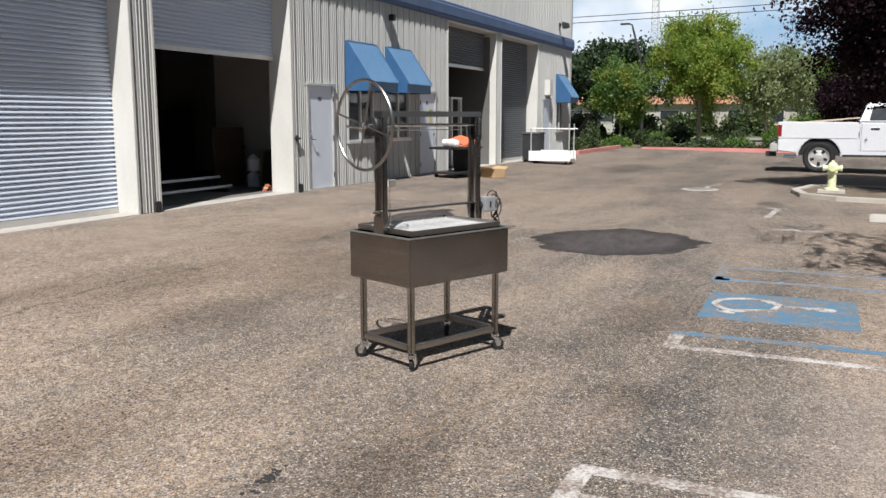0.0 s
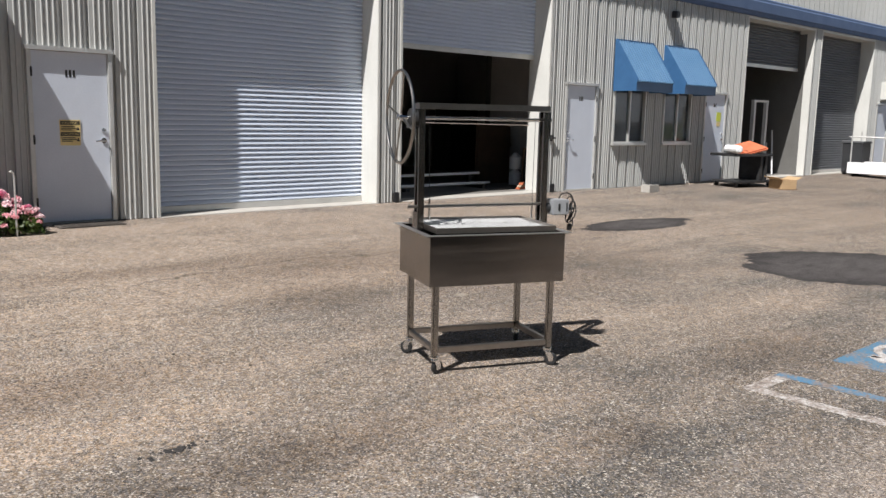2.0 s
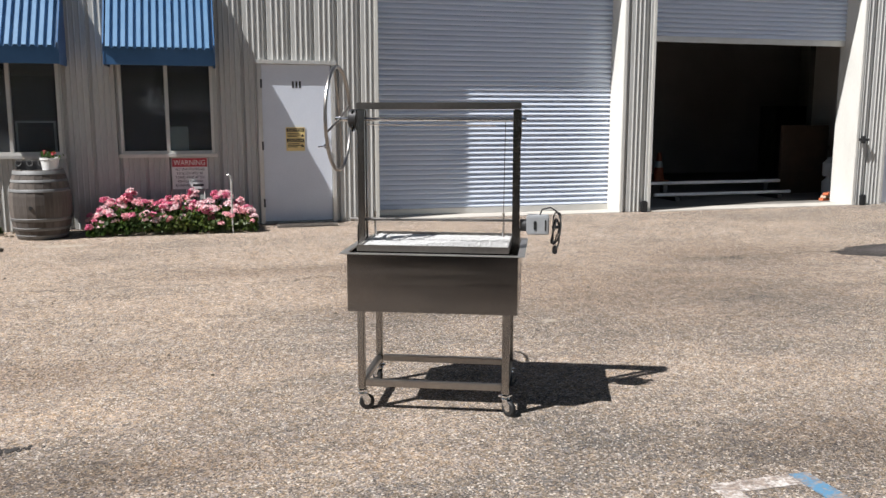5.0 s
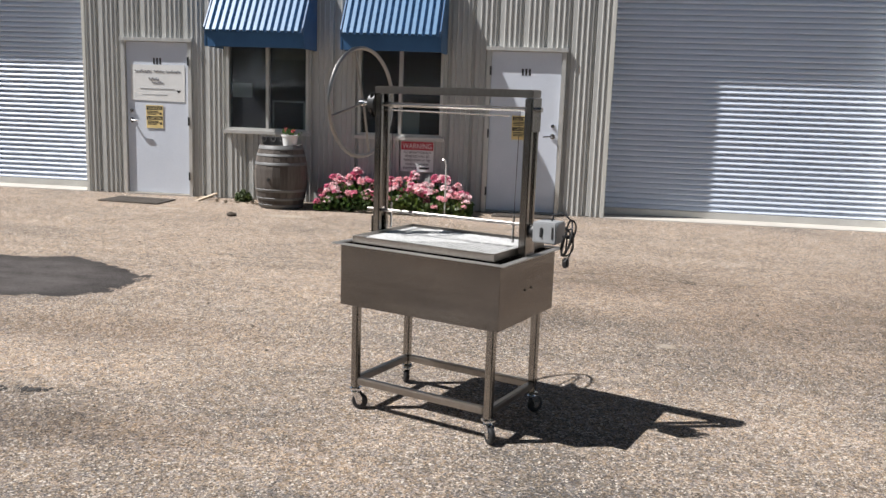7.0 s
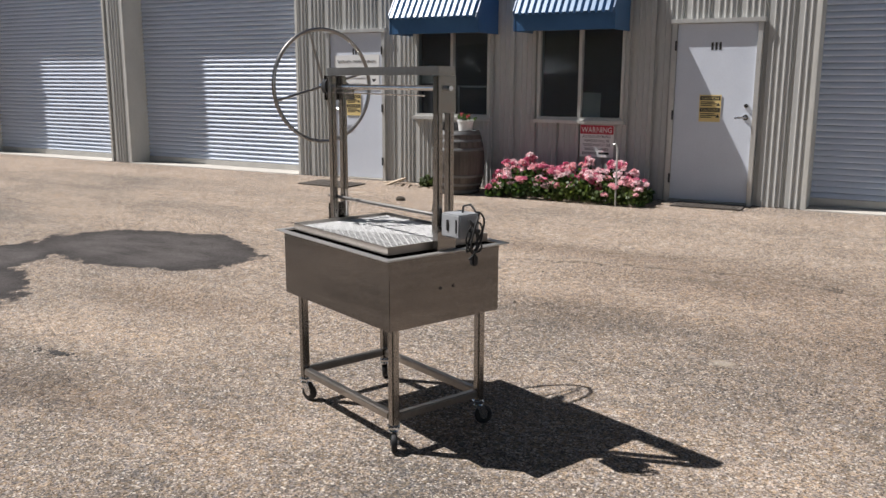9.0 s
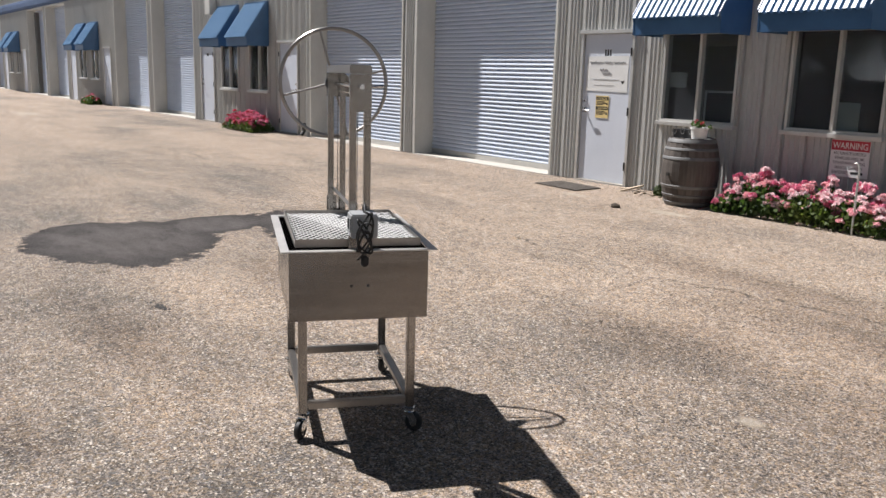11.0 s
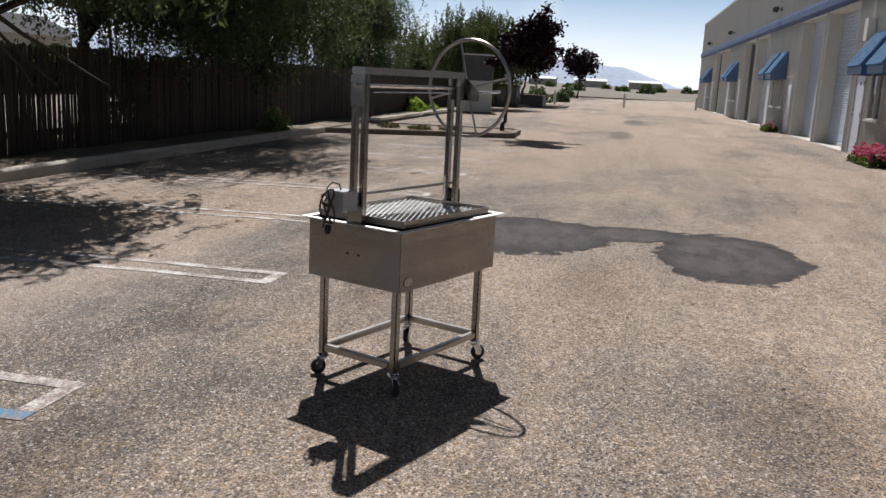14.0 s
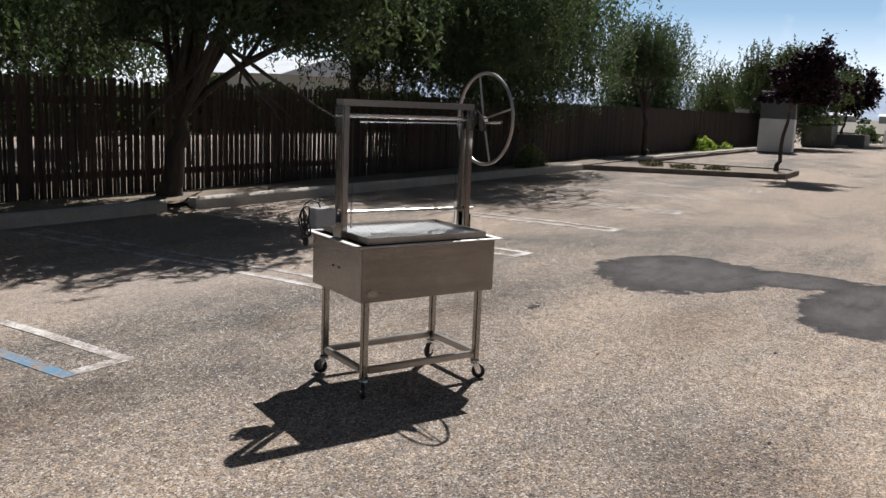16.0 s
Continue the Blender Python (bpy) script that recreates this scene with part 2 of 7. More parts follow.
    def blot(spots_at, edge, grain, depth=False):
        best = None
        for cx, cy, rx, ry in spots_at:
            mp = n.node("Mapping", Location=(-cx / rx, -cy / ry, 0), Scale=(1 / rx, 1 / ry, 0))
            n.link(n.co, mp.inputs[0])
            ln = n.node("VectorMath")
            ln.operation = "LENGTH"
            n.link(mp.outputs[0], ln.inputs[0])
            best = ln.outputs["Value"] if best is None else n.math("MINIMUM", best, ln.outputs["Value"])
        best = n.math("ADD", best, n.math("MULTIPLY", n.math("SUBTRACT", n.noise(grain, 6, 0.65), 0.5), 0.8))
        best = n.math("ADD", best, n.math("MULTIPLY", n.math("SUBTRACT", n.noise(7.0, 6, 0.8), 0.5), 0.34))
        if depth:
            return n.ramp(best, 1.0 - edge, 1.0, 1.0, 0.0), n.ramp(best, 0.60, 0.94, 0.0, 1.0)
        return n.ramp(best, 1.0 - edge, 1.0, 1.0, 0.0)

    seal, seal_rim = blot([(10.75, 2.45, 1.25, 1.1), (11.7, 5.75, 1.25, 0.42), (0.95, 4.55, 1.3, 0.72), (0.45, 2.6, 1.1, 0.85), (0.05, 3.6, 0.5, 0.6)], 0.05, 1.4, True)
    old = blot([(16.7, 0.9, 0.6, 0.3), (-19.6, 3.4, 3.0, 0.5), (-30.0, 4.0, 3.5, 0.6), (26.0, 5.5, 3.0, 0.8)], 0.5, 1.0)
    pale = blot([(-20.7, 5.8, 0.9, 0.5), (6.26, 3.84, 0.09, 0.07), (2.2, 8.2, 0.4, 0.12), (0.6, 8.3, 0.3, 0.1)], 0.5, 3.0)
    col = n.mix(n.math("MULTIPLY", seal, n.ramp(n.noise(2.2, 5), 0.3, 0.7, 1.0, 0.96)), col, n.mix(1.0, n.mix(n.ramp(n.noise(3.5, 6, 0.7), 0.35, 0.65), (0.030, 0.027, 0.027), (0.064, 0.058, 0.056)), n.mix(sc.outputs[2], (0.8, 0.8, 0.8), (1.25, 1.25, 1.25)), "MULTIPLY"))
    inner = n.math("MULTIPLY", n.math("MULTIPLY", seal, n.math("SUBTRACT", 1.0, seal_rim)), n.ramp(n.noise(2.6, 6, 0.7, n.scaled(0.6, 1.4, 1)), 0.36, 0.60, 0.2, 0.85))
    col = n.mix(inner, col, n.mix(1.0, (0.118, 0.106, 0.100), n.mix(sc.outputs[2], (0.7, 0.7, 0.7), (1.3, 1.3, 1.3)), "MULTIPLY"))
    broad = blot([(3.9, -0.9, 3.2, 1.5)], 0.9, 0.9)
    col = n.mix(n.math("MULTIPLY", broad, 0.6), col, n.mix(1.0, (0.44, 0.375, 0.33), n.mix(sc.outputs[0], (0.5, 0.5, 0.5), (1.4, 1.4, 1.4)), "MULTIPLY"))
    worn = blot([(7.7, 4.7, 2.9, 1.9), (9.2, 6.0, 2.2, 1.2), (6.2, 5.7, 2.3, 1.2), (3.1, 1.75, 1.6, 0.34), (4.65, 0.95, 0.4, 0.28), (6.7, 1.2, 1.1, 0.55), (5.3, 4.5, 1.2, 0.7), (4.7, 6.2, 2.2, 0.4), (2.6, 3.35, 1.3, 0.45)], 0.8, 0.8)
    col = n.mix(n.math("MULTIPLY", worn, 0.58), col, n.mix(1.0, col, (0.52, 0.49, 0.47), "MULTIPLY"))
    col = n.mix(n.math("MULTIPLY", old, 0.6), col, (0.075, 0.068, 0.06))
    col = n.mix(n.math("MULTIPLY", pale, 0.55), col, (0.48, 0.42, 0.34))
    hgt = n.math("ADD", n.math("MULTIPLY", sc.outputs[0], 0.6), n.math("MULTIPLY", grit, -0.6))
    n.bump(hgt, 0.9, 0.010)
    n.b.inputs["Specular IOR Level"].default_value = 0.12
    return n.done(col, n.ramp(sc.outputs[1], 0, 1, 0.72, 0.95))


def paint(name, tone, under=(0.20, 0.163, 0.14), keep=0.52):
    """Road paint worn through to the stones."""
    n = Nodes(name)
    w = n.math("ADD", n.math("MULTIPLY", n.noise(4.0, 6, 0.7), 0.6), n.math("MULTIPLY", n.noise(55, 3, 0.7), 0.4))
    st = n.node("SeparateColor")
    n.link(n.cells(70.0), st.inputs[0])
    bare = n.mix(1.0, under, n.mix(st.outputs[0], (0.62, 0.62, 0.62), (1.4, 1.36, 1.3)), "MULTIPLY")
    col = n.mix(n.ramp(w, keep - 0.05, keep + 0.06), n.mix(n.noise(7, 3), tone, tuple(v * 0.8 for v in tone)), bare)
    n.bump(st.outputs[0], 0.4, 0.004)
    return n.done(col, 0.85)


M_ASPHALT = asphalt()
M_LINE = paint("white_road_paint", (0.56, 0.53, 0.50), keep=0.49)
M_SIGNBLUE = paint("blue_sign_paint", (0.07, 0.185, 0.29), keep=0.51)
M_BLUE = paint("blue_road_paint", (0.075, 0.20, 0.32), keep=0.50)
M_BLUEFAINT = paint("faded_blue_road_paint", (0.13, 0.25, 0.38), keep=0.475)
M_WALL = surf("grey_beige_wall_metal", (0.415, 0.415, 0.395), (0.485, 0.485, 0.462), 0.55, 0, 1.2, 40, 0.08, (1, 1, 0.25), gloss=0.25, grain=0.45)
M_JAMB = surf("cream_jamb_paint", (0.54, 0.53, 0.49), (0.64, 0.63, 0.585), 0.55, 0, 2.0, 40, 0.1, (1, 1, 0.4), gloss=0.3, grain=0.3)
M_FASCIA = surf("slate_blue_fascia", (0.085, 0.125, 0.215), (0.115, 0.16, 0.26), 0.7, 0, 2, 40, 0.06, gloss=0.15, grain=0.4)
M_SLAT = surf("galvanised_blue_grey_slat", (0.60, 0.66, 0.76), (0.68, 0.74, 0.84), 0.38, 0.10, 1.5, 60, 0.06, (0.3, 1, 3), grain=0.4)
M_DOOR = surf("pale_grey_door_paint", (0.60, 0.64, 0.71), (0.66, 0.70, 0.77), 0.4, 0, 2.5, 50, 0.05, grain=0.25)
# one awning blue in two tones: shade put into sides, sunlight into slope
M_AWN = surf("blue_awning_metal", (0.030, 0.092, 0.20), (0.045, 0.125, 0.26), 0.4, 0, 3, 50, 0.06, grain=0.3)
M_AWNTOP = surf("sunlit_blue_awning_metal", (0.085, 0.185, 0.32), (0.125, 0.235, 0.375), 0.38, 0, 3, 50, 0.06, grain=0.3)
M_ALU = surf("weathered_aluminium", (0.55, 0.54, 0.51), (0.66, 0.65, 0.62), 0.4, 0.5, 4, 70, 0.06, grain=0.5)
M_GLASS = glass("window_glass")
M_DARKMETAL = surf("dark_metal", (0.03, 0.03, 0.032), (0.06, 0.06, 0.06), 0.45, 0.4, 6, 60)
M_BLACK = surf("black_rubber", (0.008, 0.008, 0.009), (0.018, 0.018, 0.018), 0.6, 0, 6, 60)
# indoor shade is put into this plaster's colour, so the bays look deep
M_ROOM = surf("shade_dark_plaster", (0.11, 0.105, 0.095), (0.15, 0.145, 0.135), 0.85, 0, 1.0, 40)
M_SHOP = surf("pale_workshop_plaster", (0.40, 0.385, 0.36), (0.52, 0.50, 0.47), 0.85, 0, 0.8, 40)
M_CONC = surf("concrete", (0.36, 0.335, 0.30), (0.48, 0.45, 0.40), 0.85, 0, 2.2, 60, 0.3)
# bay floor concrete, darkened to carry the shade inside the units
M_SHOPFLOOR = surf("shade_dark_concrete", (0.11, 0.10, 0.09), (0.20, 0.185, 0.165), 0.8, 0, 1.4, 50, 0.15)
M_STEEL = sheet_steel()
M_RAIL = steel("satin_stainless_bar", (0.62, 0.60, 0.575), 0.45, 3.0, 3.0, 3.0)
M_BAR = steel("brushed_stainless_bar", (0.40, 0.375, 0.35), 0.30, 3.0, 3.0, 3.0)
M_TUBE = steel("brushed_stainless_tube", (0.36, 0.34, 0.32), 0.22, 25.0, 25.0, 1.0)
M_CHROME = steel("bright_chrome", (0.80, 0.80, 0.80), 0.14, 4, 4, 4)
M_MESHMETAL = surf("bright_expanded_steel", (0.66, 0.655, 0.64), (0.76, 0.755, 0.74), 0.7, 0.0, 6, 60, 0.1, gloss=0.15)
M_WHITE = surf("white_paint", (0.76, 0.76, 0.75), (0.82, 0.82, 0.81), 0.4, 0, 3, 40, 0.05, grain=0.25)
M_INK = surf("black_ink", (0.015, 0.015, 0.015), (0.03, 0.03, 0.03), 0.6)


# ---- building blocks ----
class Geo:
    """Vertices and faces gathered for one mesh."""

    def __init__(self):
        self.v, self.f = [], []

    def add(self, vs, fs):
        k = len(self.v)
        self.v += [tuple(p) for p in vs]
        self.f += [tuple(i + k for i in q) for q in fs]
        return self

    def box(self, x0, x1, y0, y1, z0, z1):
        vs = [(x, y, z) for z in (z0, z1) for y in (y0, y1) for x in (x0, x1)]
        return self.add(vs, [(0, 2, 3, 1), (4, 5, 7, 6), (0, 1, 5, 4), (2, 6, 7, 3), (0, 4, 6, 2), (1, 3, 7, 5)])

    def at_box(self, m, sx, sy, sz):
        """A box of that size, its middle at m."""
        vs = [m @ Vector((x * sx / 2, y * sy / 2, z * sz / 2)) for z in (-1, 1) for y in (-1, 1) for x in (-1, 1)]
        return self.add(vs, [(0, 2, 3, 1), (4, 5, 7, 6), (0, 1, 5, 4), (2, 6, 7, 3), (0, 4, 6, 2), (1, 3, 7, 5)])

    def tube(self, pts, radii, n=10, caps=True, closed=False):
        """A round bar along points."""
        pts = [Vector(p) for p in pts]
        if not hasattr(radii, "__len__"):
            radii = [radii] * len(pts)
        k, rings, side = len(pts), [], None
        for i, p in enumerate(pts):
            a = pts[(i - 1) % k] if closed else pts[max(i - 1, 0)]
            b = pts[(i + 1) % k] if closed else pts[min(i + 1, k - 1)]
            d = (b - a).normalized()
            if side is None:
                side = d.orthogonal().normalized()
            side = (side - d * side.dot(d)).normalized()
            up = d.cross(side)
            rings.append([p + (side * math.cos(2 * math.pi * j / n) + up * math.sin(2 * math.pi * j / n)) * radii[i] for j in range(n)])
        fs = []
        for i in range(k if closed else k - 1):
            for j in range(n):
                a, b = i * n, ((i + 1) % k) * n
                fs.append((a + j, a + (j + 1) % n, b + (j + 1) % n, b + j))
        if caps and not closed:
            fs += [tuple(range(n))[::-1], tuple((k - 1) * n + j for j in range(n))]
        return self.add([q for r in rings for q in r], fs)

    def lathe(self, prof, n=20, centre=(0, 0, 0)):
        """(radius, height) points turned about the upright."""
        cx, cy, cz = centre
        vs = [(cx + r * math.cos(2 * math.pi * j / n), cy + r * math.sin(2 * math.pi * j / n), cz + z) for r, z in prof for j in range(n)]
        fs = [(i * n + j, i * n + (j + 1) % n, (i + 1) * n + (j + 1) % n, (i + 1) * n + j) for i in range(len(prof) - 1) for j in range(n)]
        fs += [tuple(range(n))[::-1], tuple((len(prof) - 1) * n + j for j in range(n))]
        return self.add(vs, fs)

    def slab(self, outline, axis, lo, hi):
        """A flat outline given thickness along an axis (the outline in the two others, in order)."""
        def p(a, b, c):
            return {"x": (c, a, b), "y": (a, c, b), "z": (a, b, c)}[axis]
        k = len(outline)
        vs = [p(a, b, lo) for a, b in outline] + [p(a, b, hi) for a, b in outline]
        fs = [tuple(range(k))[::-1], tuple(range(k, 2 * k))] + [(i, (i + 1) % k, k + (i + 1) % k, k + i) for i in range(k)]
        return self.add(vs, fs)

    def mesh(self, name, material, bevel=0.0, smooth=False, fix=True):
        me = bpy.data.meshes.new(name)
        me.from_pydata(self.v, [], self.f)
        if bevel or fix:
            bm = bmesh.new()
            bm.from_mesh(me)
            if fix:
                bmesh.ops.recalc_face_normals(bm, faces=bm.faces)
            if bevel:
                es = [e for e in bm.edges if len(e.link_faces) == 2 and e.calc_face_angle(0) > 0.6]
                bmesh.ops.bevel(bm, geom=es, offset=bevel, segments=2, affect="EDGES", clamp_overlap=True)
            bm.to_mesh(me)
            bm.free()
        if smooth:
            me.shade_smooth()
            me.set_sharp_from_angle(angle=radians(35))
        me.materials.append(material)
        return me


def part(name, geo, material, parent=None, label="", bevel=0.0, smooth=False, m=None, fix=True):
    """Links a mesh as one object, under a thing or a part."""
    ob = new(name, geo if isinstance(geo, bpy.types.Mesh) else geo.mesh(name, material, bevel, smooth, fix))
    if parent:
        ob.parent = parent
    if m is not None:
        ob.matrix_basis = m
    if label:
        ob["label"] = label
    return ob


def thing(name, m, label, category, group="", kind=""):
    ob = new(name)
    ob.empty_display_size = 0.2
    ob.matrix_basis = m
    return tagged(ob, label, category, group, kind)


def fast(name, verts, faces, material):
    """A mesh from arrays of vertices and equal-sided faces."""
    verts, faces = np.asarray(verts, np.float32), np.asarray(faces, np.int32)
    me = bpy.data.meshes.new(name)
    me.vertices.add(len(verts))
    me.vertices.foreach_set("co", verts.ravel())
    k = faces.shape[1]
    me.loops.add(faces.size)
    me.loops.foreach_set("vertex_index", faces.ravel())
    me.polygons.add(len(faces))
    me.polygons.foreach_set("loop_start", np.arange(0, faces.size, k, dtype=np.int32))
    me.update(calc_edges=True)
    me.materials.append(material)
    return me


def leaves(name, points, size, material, rng, long=1.6, droop=0.0):
    """One small bent leaf at each point."""
    pts = np.asarray(points, float)
    n = len(pts)
    a = rng.normal(size=(n, 3))
    a[:, 2] = a[:, 2] * (1 - droop) - droop * 2.0
    a /= np.linalg.norm(a, axis=1)[:, None]
    b = np.cross(a, rng.normal(size=(n, 3)))
    b /= np.linalg.norm(b, axis=1)[:, None]
    c = np.cross(a, b)
    s = size * rng.uniform(0.6, 1.35, (n, 1))
    tip, root, l, r = pts + a * s * long / 2, pts - a * s * long / 2, pts + b * s / 2 + c * s * 0.15, pts - b * s / 2 + c * s * 0.15
    verts = np.stack([root, r, tip, l], 1).reshape(-1, 3)
    return fast(name, verts, np.arange(4 * n).reshape(n, 4), material)


def rise(y):
    """The lot's height: it falls away from the building."""
    return -0.008 + 0.128 * max(0.0, min(1.0, (y - 3.2) / 6.2)) - 0.07 * max(0.0, min(1.0, -y / 4.65))


# ---- ground ----
g = Geo()
gx = [-4000, -400, -120, -70, -40, -20, -10, 0, 10, 20, 35, 60, 120, 400, 4000]
gy = [-4000, -400, -60, -12, -4.65, -2.3, 0, 1.5, 3.2, 5.2, 7.2, 9.4, 14, 60, 400, 4000]
g.add([(x, y, rise(y)) for y in gy for x in gx], [(j * len(gx) + i, j * len(gx) + i + 1, (j + 1) * len(gx) + i + 1, (j + 1) * len(gx) + i) for j in range(len(gy) - 1) for i in range(len(gx) - 1)])
ground = part("ground", g, M_ASPHALT)
tagged(ground, "worn grey-brown asphalt lot with dark sealed patches", "ground", kind="structure")


def flat(name, pts, material, label, category, lift=0.004, kind="structure", parent=None, y_off=0.0):
    """A thin painted figure on the ground."""
    q = Geo()
    k = len(pts)
    top = [(x, y, rise(y + y_off) + lift) for x, y in pts]
    q.add(top + [(x, y, z - lift + 0.0005) for x, y, z in top], [tuple(range(k))] + [(i, k + i, k + (i + 1) % k, (i + 1) % k) for i in range(k)])
    ob = part(name, q, material, parent)
    return tagged(ob, label, category, "", kind) if not parent else ob


def strip(x0, y0, x1, y1, w):
    d = Vector((x1 - x0, y1 - y0)).normalized()
    s = Vector((-d.y, d.x)) * w / 2
    return [(x0 + s.x, y0 + s.y), (x0 - s.x, y0 - s.y), (x1 - s.x, y1 - s.y), (x1 + s.x, y1 + s.y)]


def bay_line(x, mat_l=None, mat_r=None, y0=0.97, y1=-4.3, wide=0.40):
    """A hairpin bay marking: two legs closed by a bar."""
    root = thing("parking_bay_line", pose(0, 0, 0), "worn white double parking line closed at its end", "road marking", "parking bay lines", "structure")
    for side, material in ((-1, mat_l or M_LINE), (1, mat_r or M_LINE)):
        xs = x + side * (wide / 2 - 0.05)
        ys = [y0, 0.0, -2.3, y1]
        for a, b in zip(ys, ys[1:]):
            flat("painted_leg", strip(xs, a, xs, b, 0.095), material, "", "", parent=root)
    flat("painted_end", strip(x - wide / 2 + 0.1, y0 - 0.05, x + wide / 2 - 0.1, y0 - 0.05, 0.10), mat_l or M_LINE, "", "", parent=root)
    return root


for x in (3.38, 0.75, -1.9, -4.65, -7.3, -9.95):
    bay_line(x)
tagged(bay_line(6.04, M_LINE, M_BLUE, wide=0.5), "parking line with one white and one blue leg")
tagged(bay_line(8.95, M_BLUEFAINT, M_BLUEFAINT, wide=0.85), "faded blue parking lines of the accessible bay")
for x in (15.9, 24.0):
    flat("parking_bay_line", strip(x, 0.9, x, -3.5, 0.1), M_LINE, "worn single white parking line", "road marking")

flat("painted_stub", [(8.40, 0.80), (8.72, 0.80), (8.72, 0.94), (8.40, 0.94)], M_BLUE, "bright blue end of a faded parking line", "road marking")
flat("parking_bay_line", strip(14.4, 0.81, 15.75, 0.72, 0.10), M_LINE, "worn white line along the bay ends", "road marking")
ghost = thing("faded_bay_sign", pose(12.8, 0.3, 0), "almost worn away white figure of an older bay sign", "road marking", "", "structure")
for a, b in (((0.0, 0.36), (0.04, 0.12)), ((0.10, 0.20), (0.05, -0.04)), ((-0.06, 0.02), (0.0, -0.32)), ((0.12, -0.05), (0.08, -0.30))):
    flat("figure_stroke", strip(*a, *b, 0.07), M_LINE, "", "", 0.005, parent=ghost, y_off=0.3)
# wheelchair sign on the ground
sign = thing("accessible_bay_sign", pose(7.38, 0.29, 0), "blue square with a worn white wheelchair figure on asphalt", "road marking", "", "structure")
flat("blue_square", [(-0.56, -0.60), (0.56, -0.60), (0.56, 0.59), (-0.56, 0.59)], M_SIGNBLUE, "", "", 0.004, parent=sign, y_off=0.29)
arc = [radians(d) for d in range(-80, 200, 20)]
for a, b in zip(arc, arc[1:]):
    flat("wheel_arc", [(0.04 + r * math.cos(k), 0.24 + r * math.sin(k)) for r, k in ((0.30, a), (0.30, b), (0.245, b), (0.245, a))], M_LINE, "", "", 0.008, parent=sign, y_off=0.29)
for a, b in (((0.11, -0.26), (0.11, -0.02)), ((0.11, -0.04), (0.30, 0.16)), ((0.10, 0.0), (-0.09, 0.04)), ((-0.09, 0.02), (-0.25, 0.46)), ((-0.25, 0.46), (-0.33, 0.33))):
    flat("figure_stroke", strip(*a, *b, 0.06), M_LINE, "", "", 0.0085, parent=sign, y_off=0.29)
flat("figure_head", [(0.11 + 0.06 * math.cos(a), -0.34 + 0.105 * math.sin(a)) for a in [k * math.pi / 6 for k in range(12)]], M_LINE, "", "", 0.009, parent=sign, y_off=0.29)


# ---- the long building ----
WALL_Y, PERIOD = 9.43, 14.94
DOORS, WINDOWS, ROLLS = [], [], []
for k in (-4, -3, -2, -1, 0, 1):
    c = 2.48 + PERIOD * k
    sh = 0.25 if k == 1 else 0.0
    DOORS += [(c - 3.01 - 0.3 * sh, c - 2.0 - 0.3 * sh), (c + 2.0, c + 3.01)]
    WINDOWS += [(c - 1.51, c - 0.37), (c + 0.31, c + 1.44)]
    ROLLS += [(c + 3.55 + sh, c + 7.27 + sh), (c + 7.68 + sh, c + 11.4 + sh)]
DOORS.append((29.62, 30.58))
WINDOWS.append((31.28, 32.2))
SILL, HEAD, ROLL_HEAD, FLOOR = 1.06, 2.2, 4.14, 0.125
X_WEST, X_EAST, TOP = -66.5, 33.15, 6.85
OPEN = [(a, b, 0.0, 2.22) for a, b in DOORS] + [(a, b, SILL, HEAD) for a, b in WINDOWS] + [(a, b, 0.0, ROLL_HEAD) for a, b in ROLLS]


def profile(x0, x1):
    """Ribbed sheet between x0 and x1: (x, depth) points; deep troughs a foot apart, low ribs between."""
    pts = [(x0, 0.0)]
    p = 0.305
    for i in range(int(x0 // p) - 1, int(x1 // p) + 2):
        for dx, d in ((0.0, 0.0), (0.007, 0.034), (0.047, 0.034), (0.054, 0.0), (0.104, 0.0), (0.110, -0.011), (0.120, -0.011), (0.126, 0.0), (0.172, 0.0), (0.178, -0.011), (0.188, -0.011), (0.194, 0.0), (0.240, 0.0), (0.246, -0.011), (0.256, -0.011), (0.262, 0.0)):
            x = i * p + dx
            if x0 < x < x1:
                pts.append((x, d))
    pts.append((x1, 0.0))
    return pts


def ribbed(g, x0, x1, z0, z1, y=WALL_Y):
    pr = profile(x0, x1)
    vs = [(x, y + d, z) for z in (z0, z1) for x, d in pr]
    k = len(pr)
    g.add(vs, [(i, i + 1, k + i + 1, k + i) for i in range(k - 1)])


wall_outer, wall_inner = Geo(), Geo()
edges = sorted({X_WEST, X_EAST, *[v for a, b, _, _ in OPEN for v in (a, b)]})
for a, b in zip(edges, edges[1:]):
    cut = sorted((z0, z1) for x0, x1, z0, z1 in OPEN if x0 <= a and b <= x1)
    z = -0.05
    for z0, z1 in cut + [(4.3, 9)]:
        if z0 > z + 0.01:
            ribbed(wall_outer, a, b, z, min(z0, 4.3))
            wall_inner.add([(a, WALL_Y + 0.06, z), (b, WALL_Y + 0.06, z), (b, WALL_Y + 0.06, min(z0, 4.3)), (a, WALL_Y + 0.06, min(z0, 4.3)),
                            (a, WALL_Y + 0.2, z), (b, WALL_Y + 0.2, z), (b, WALL_Y + 0.2, min(z0, 4.3)), (a, WALL_Y + 0.2, min(z0, 4.3))],
                           [(0, 1, 2, 3), (4, 7, 6, 5), (0, 3, 7, 4), (1, 5, 6, 2), (3, 2, 6, 7), (0, 4, 5, 1)])
        z = z1
ribbed(wall_outer, X_WEST, X_EAST, 4.3, TOP)
tagged(part("wall_south", wall_outer, M_WALL, fix=False), "ribbed grey-beige metal wall of the warehouse", "wall", kind="structure")
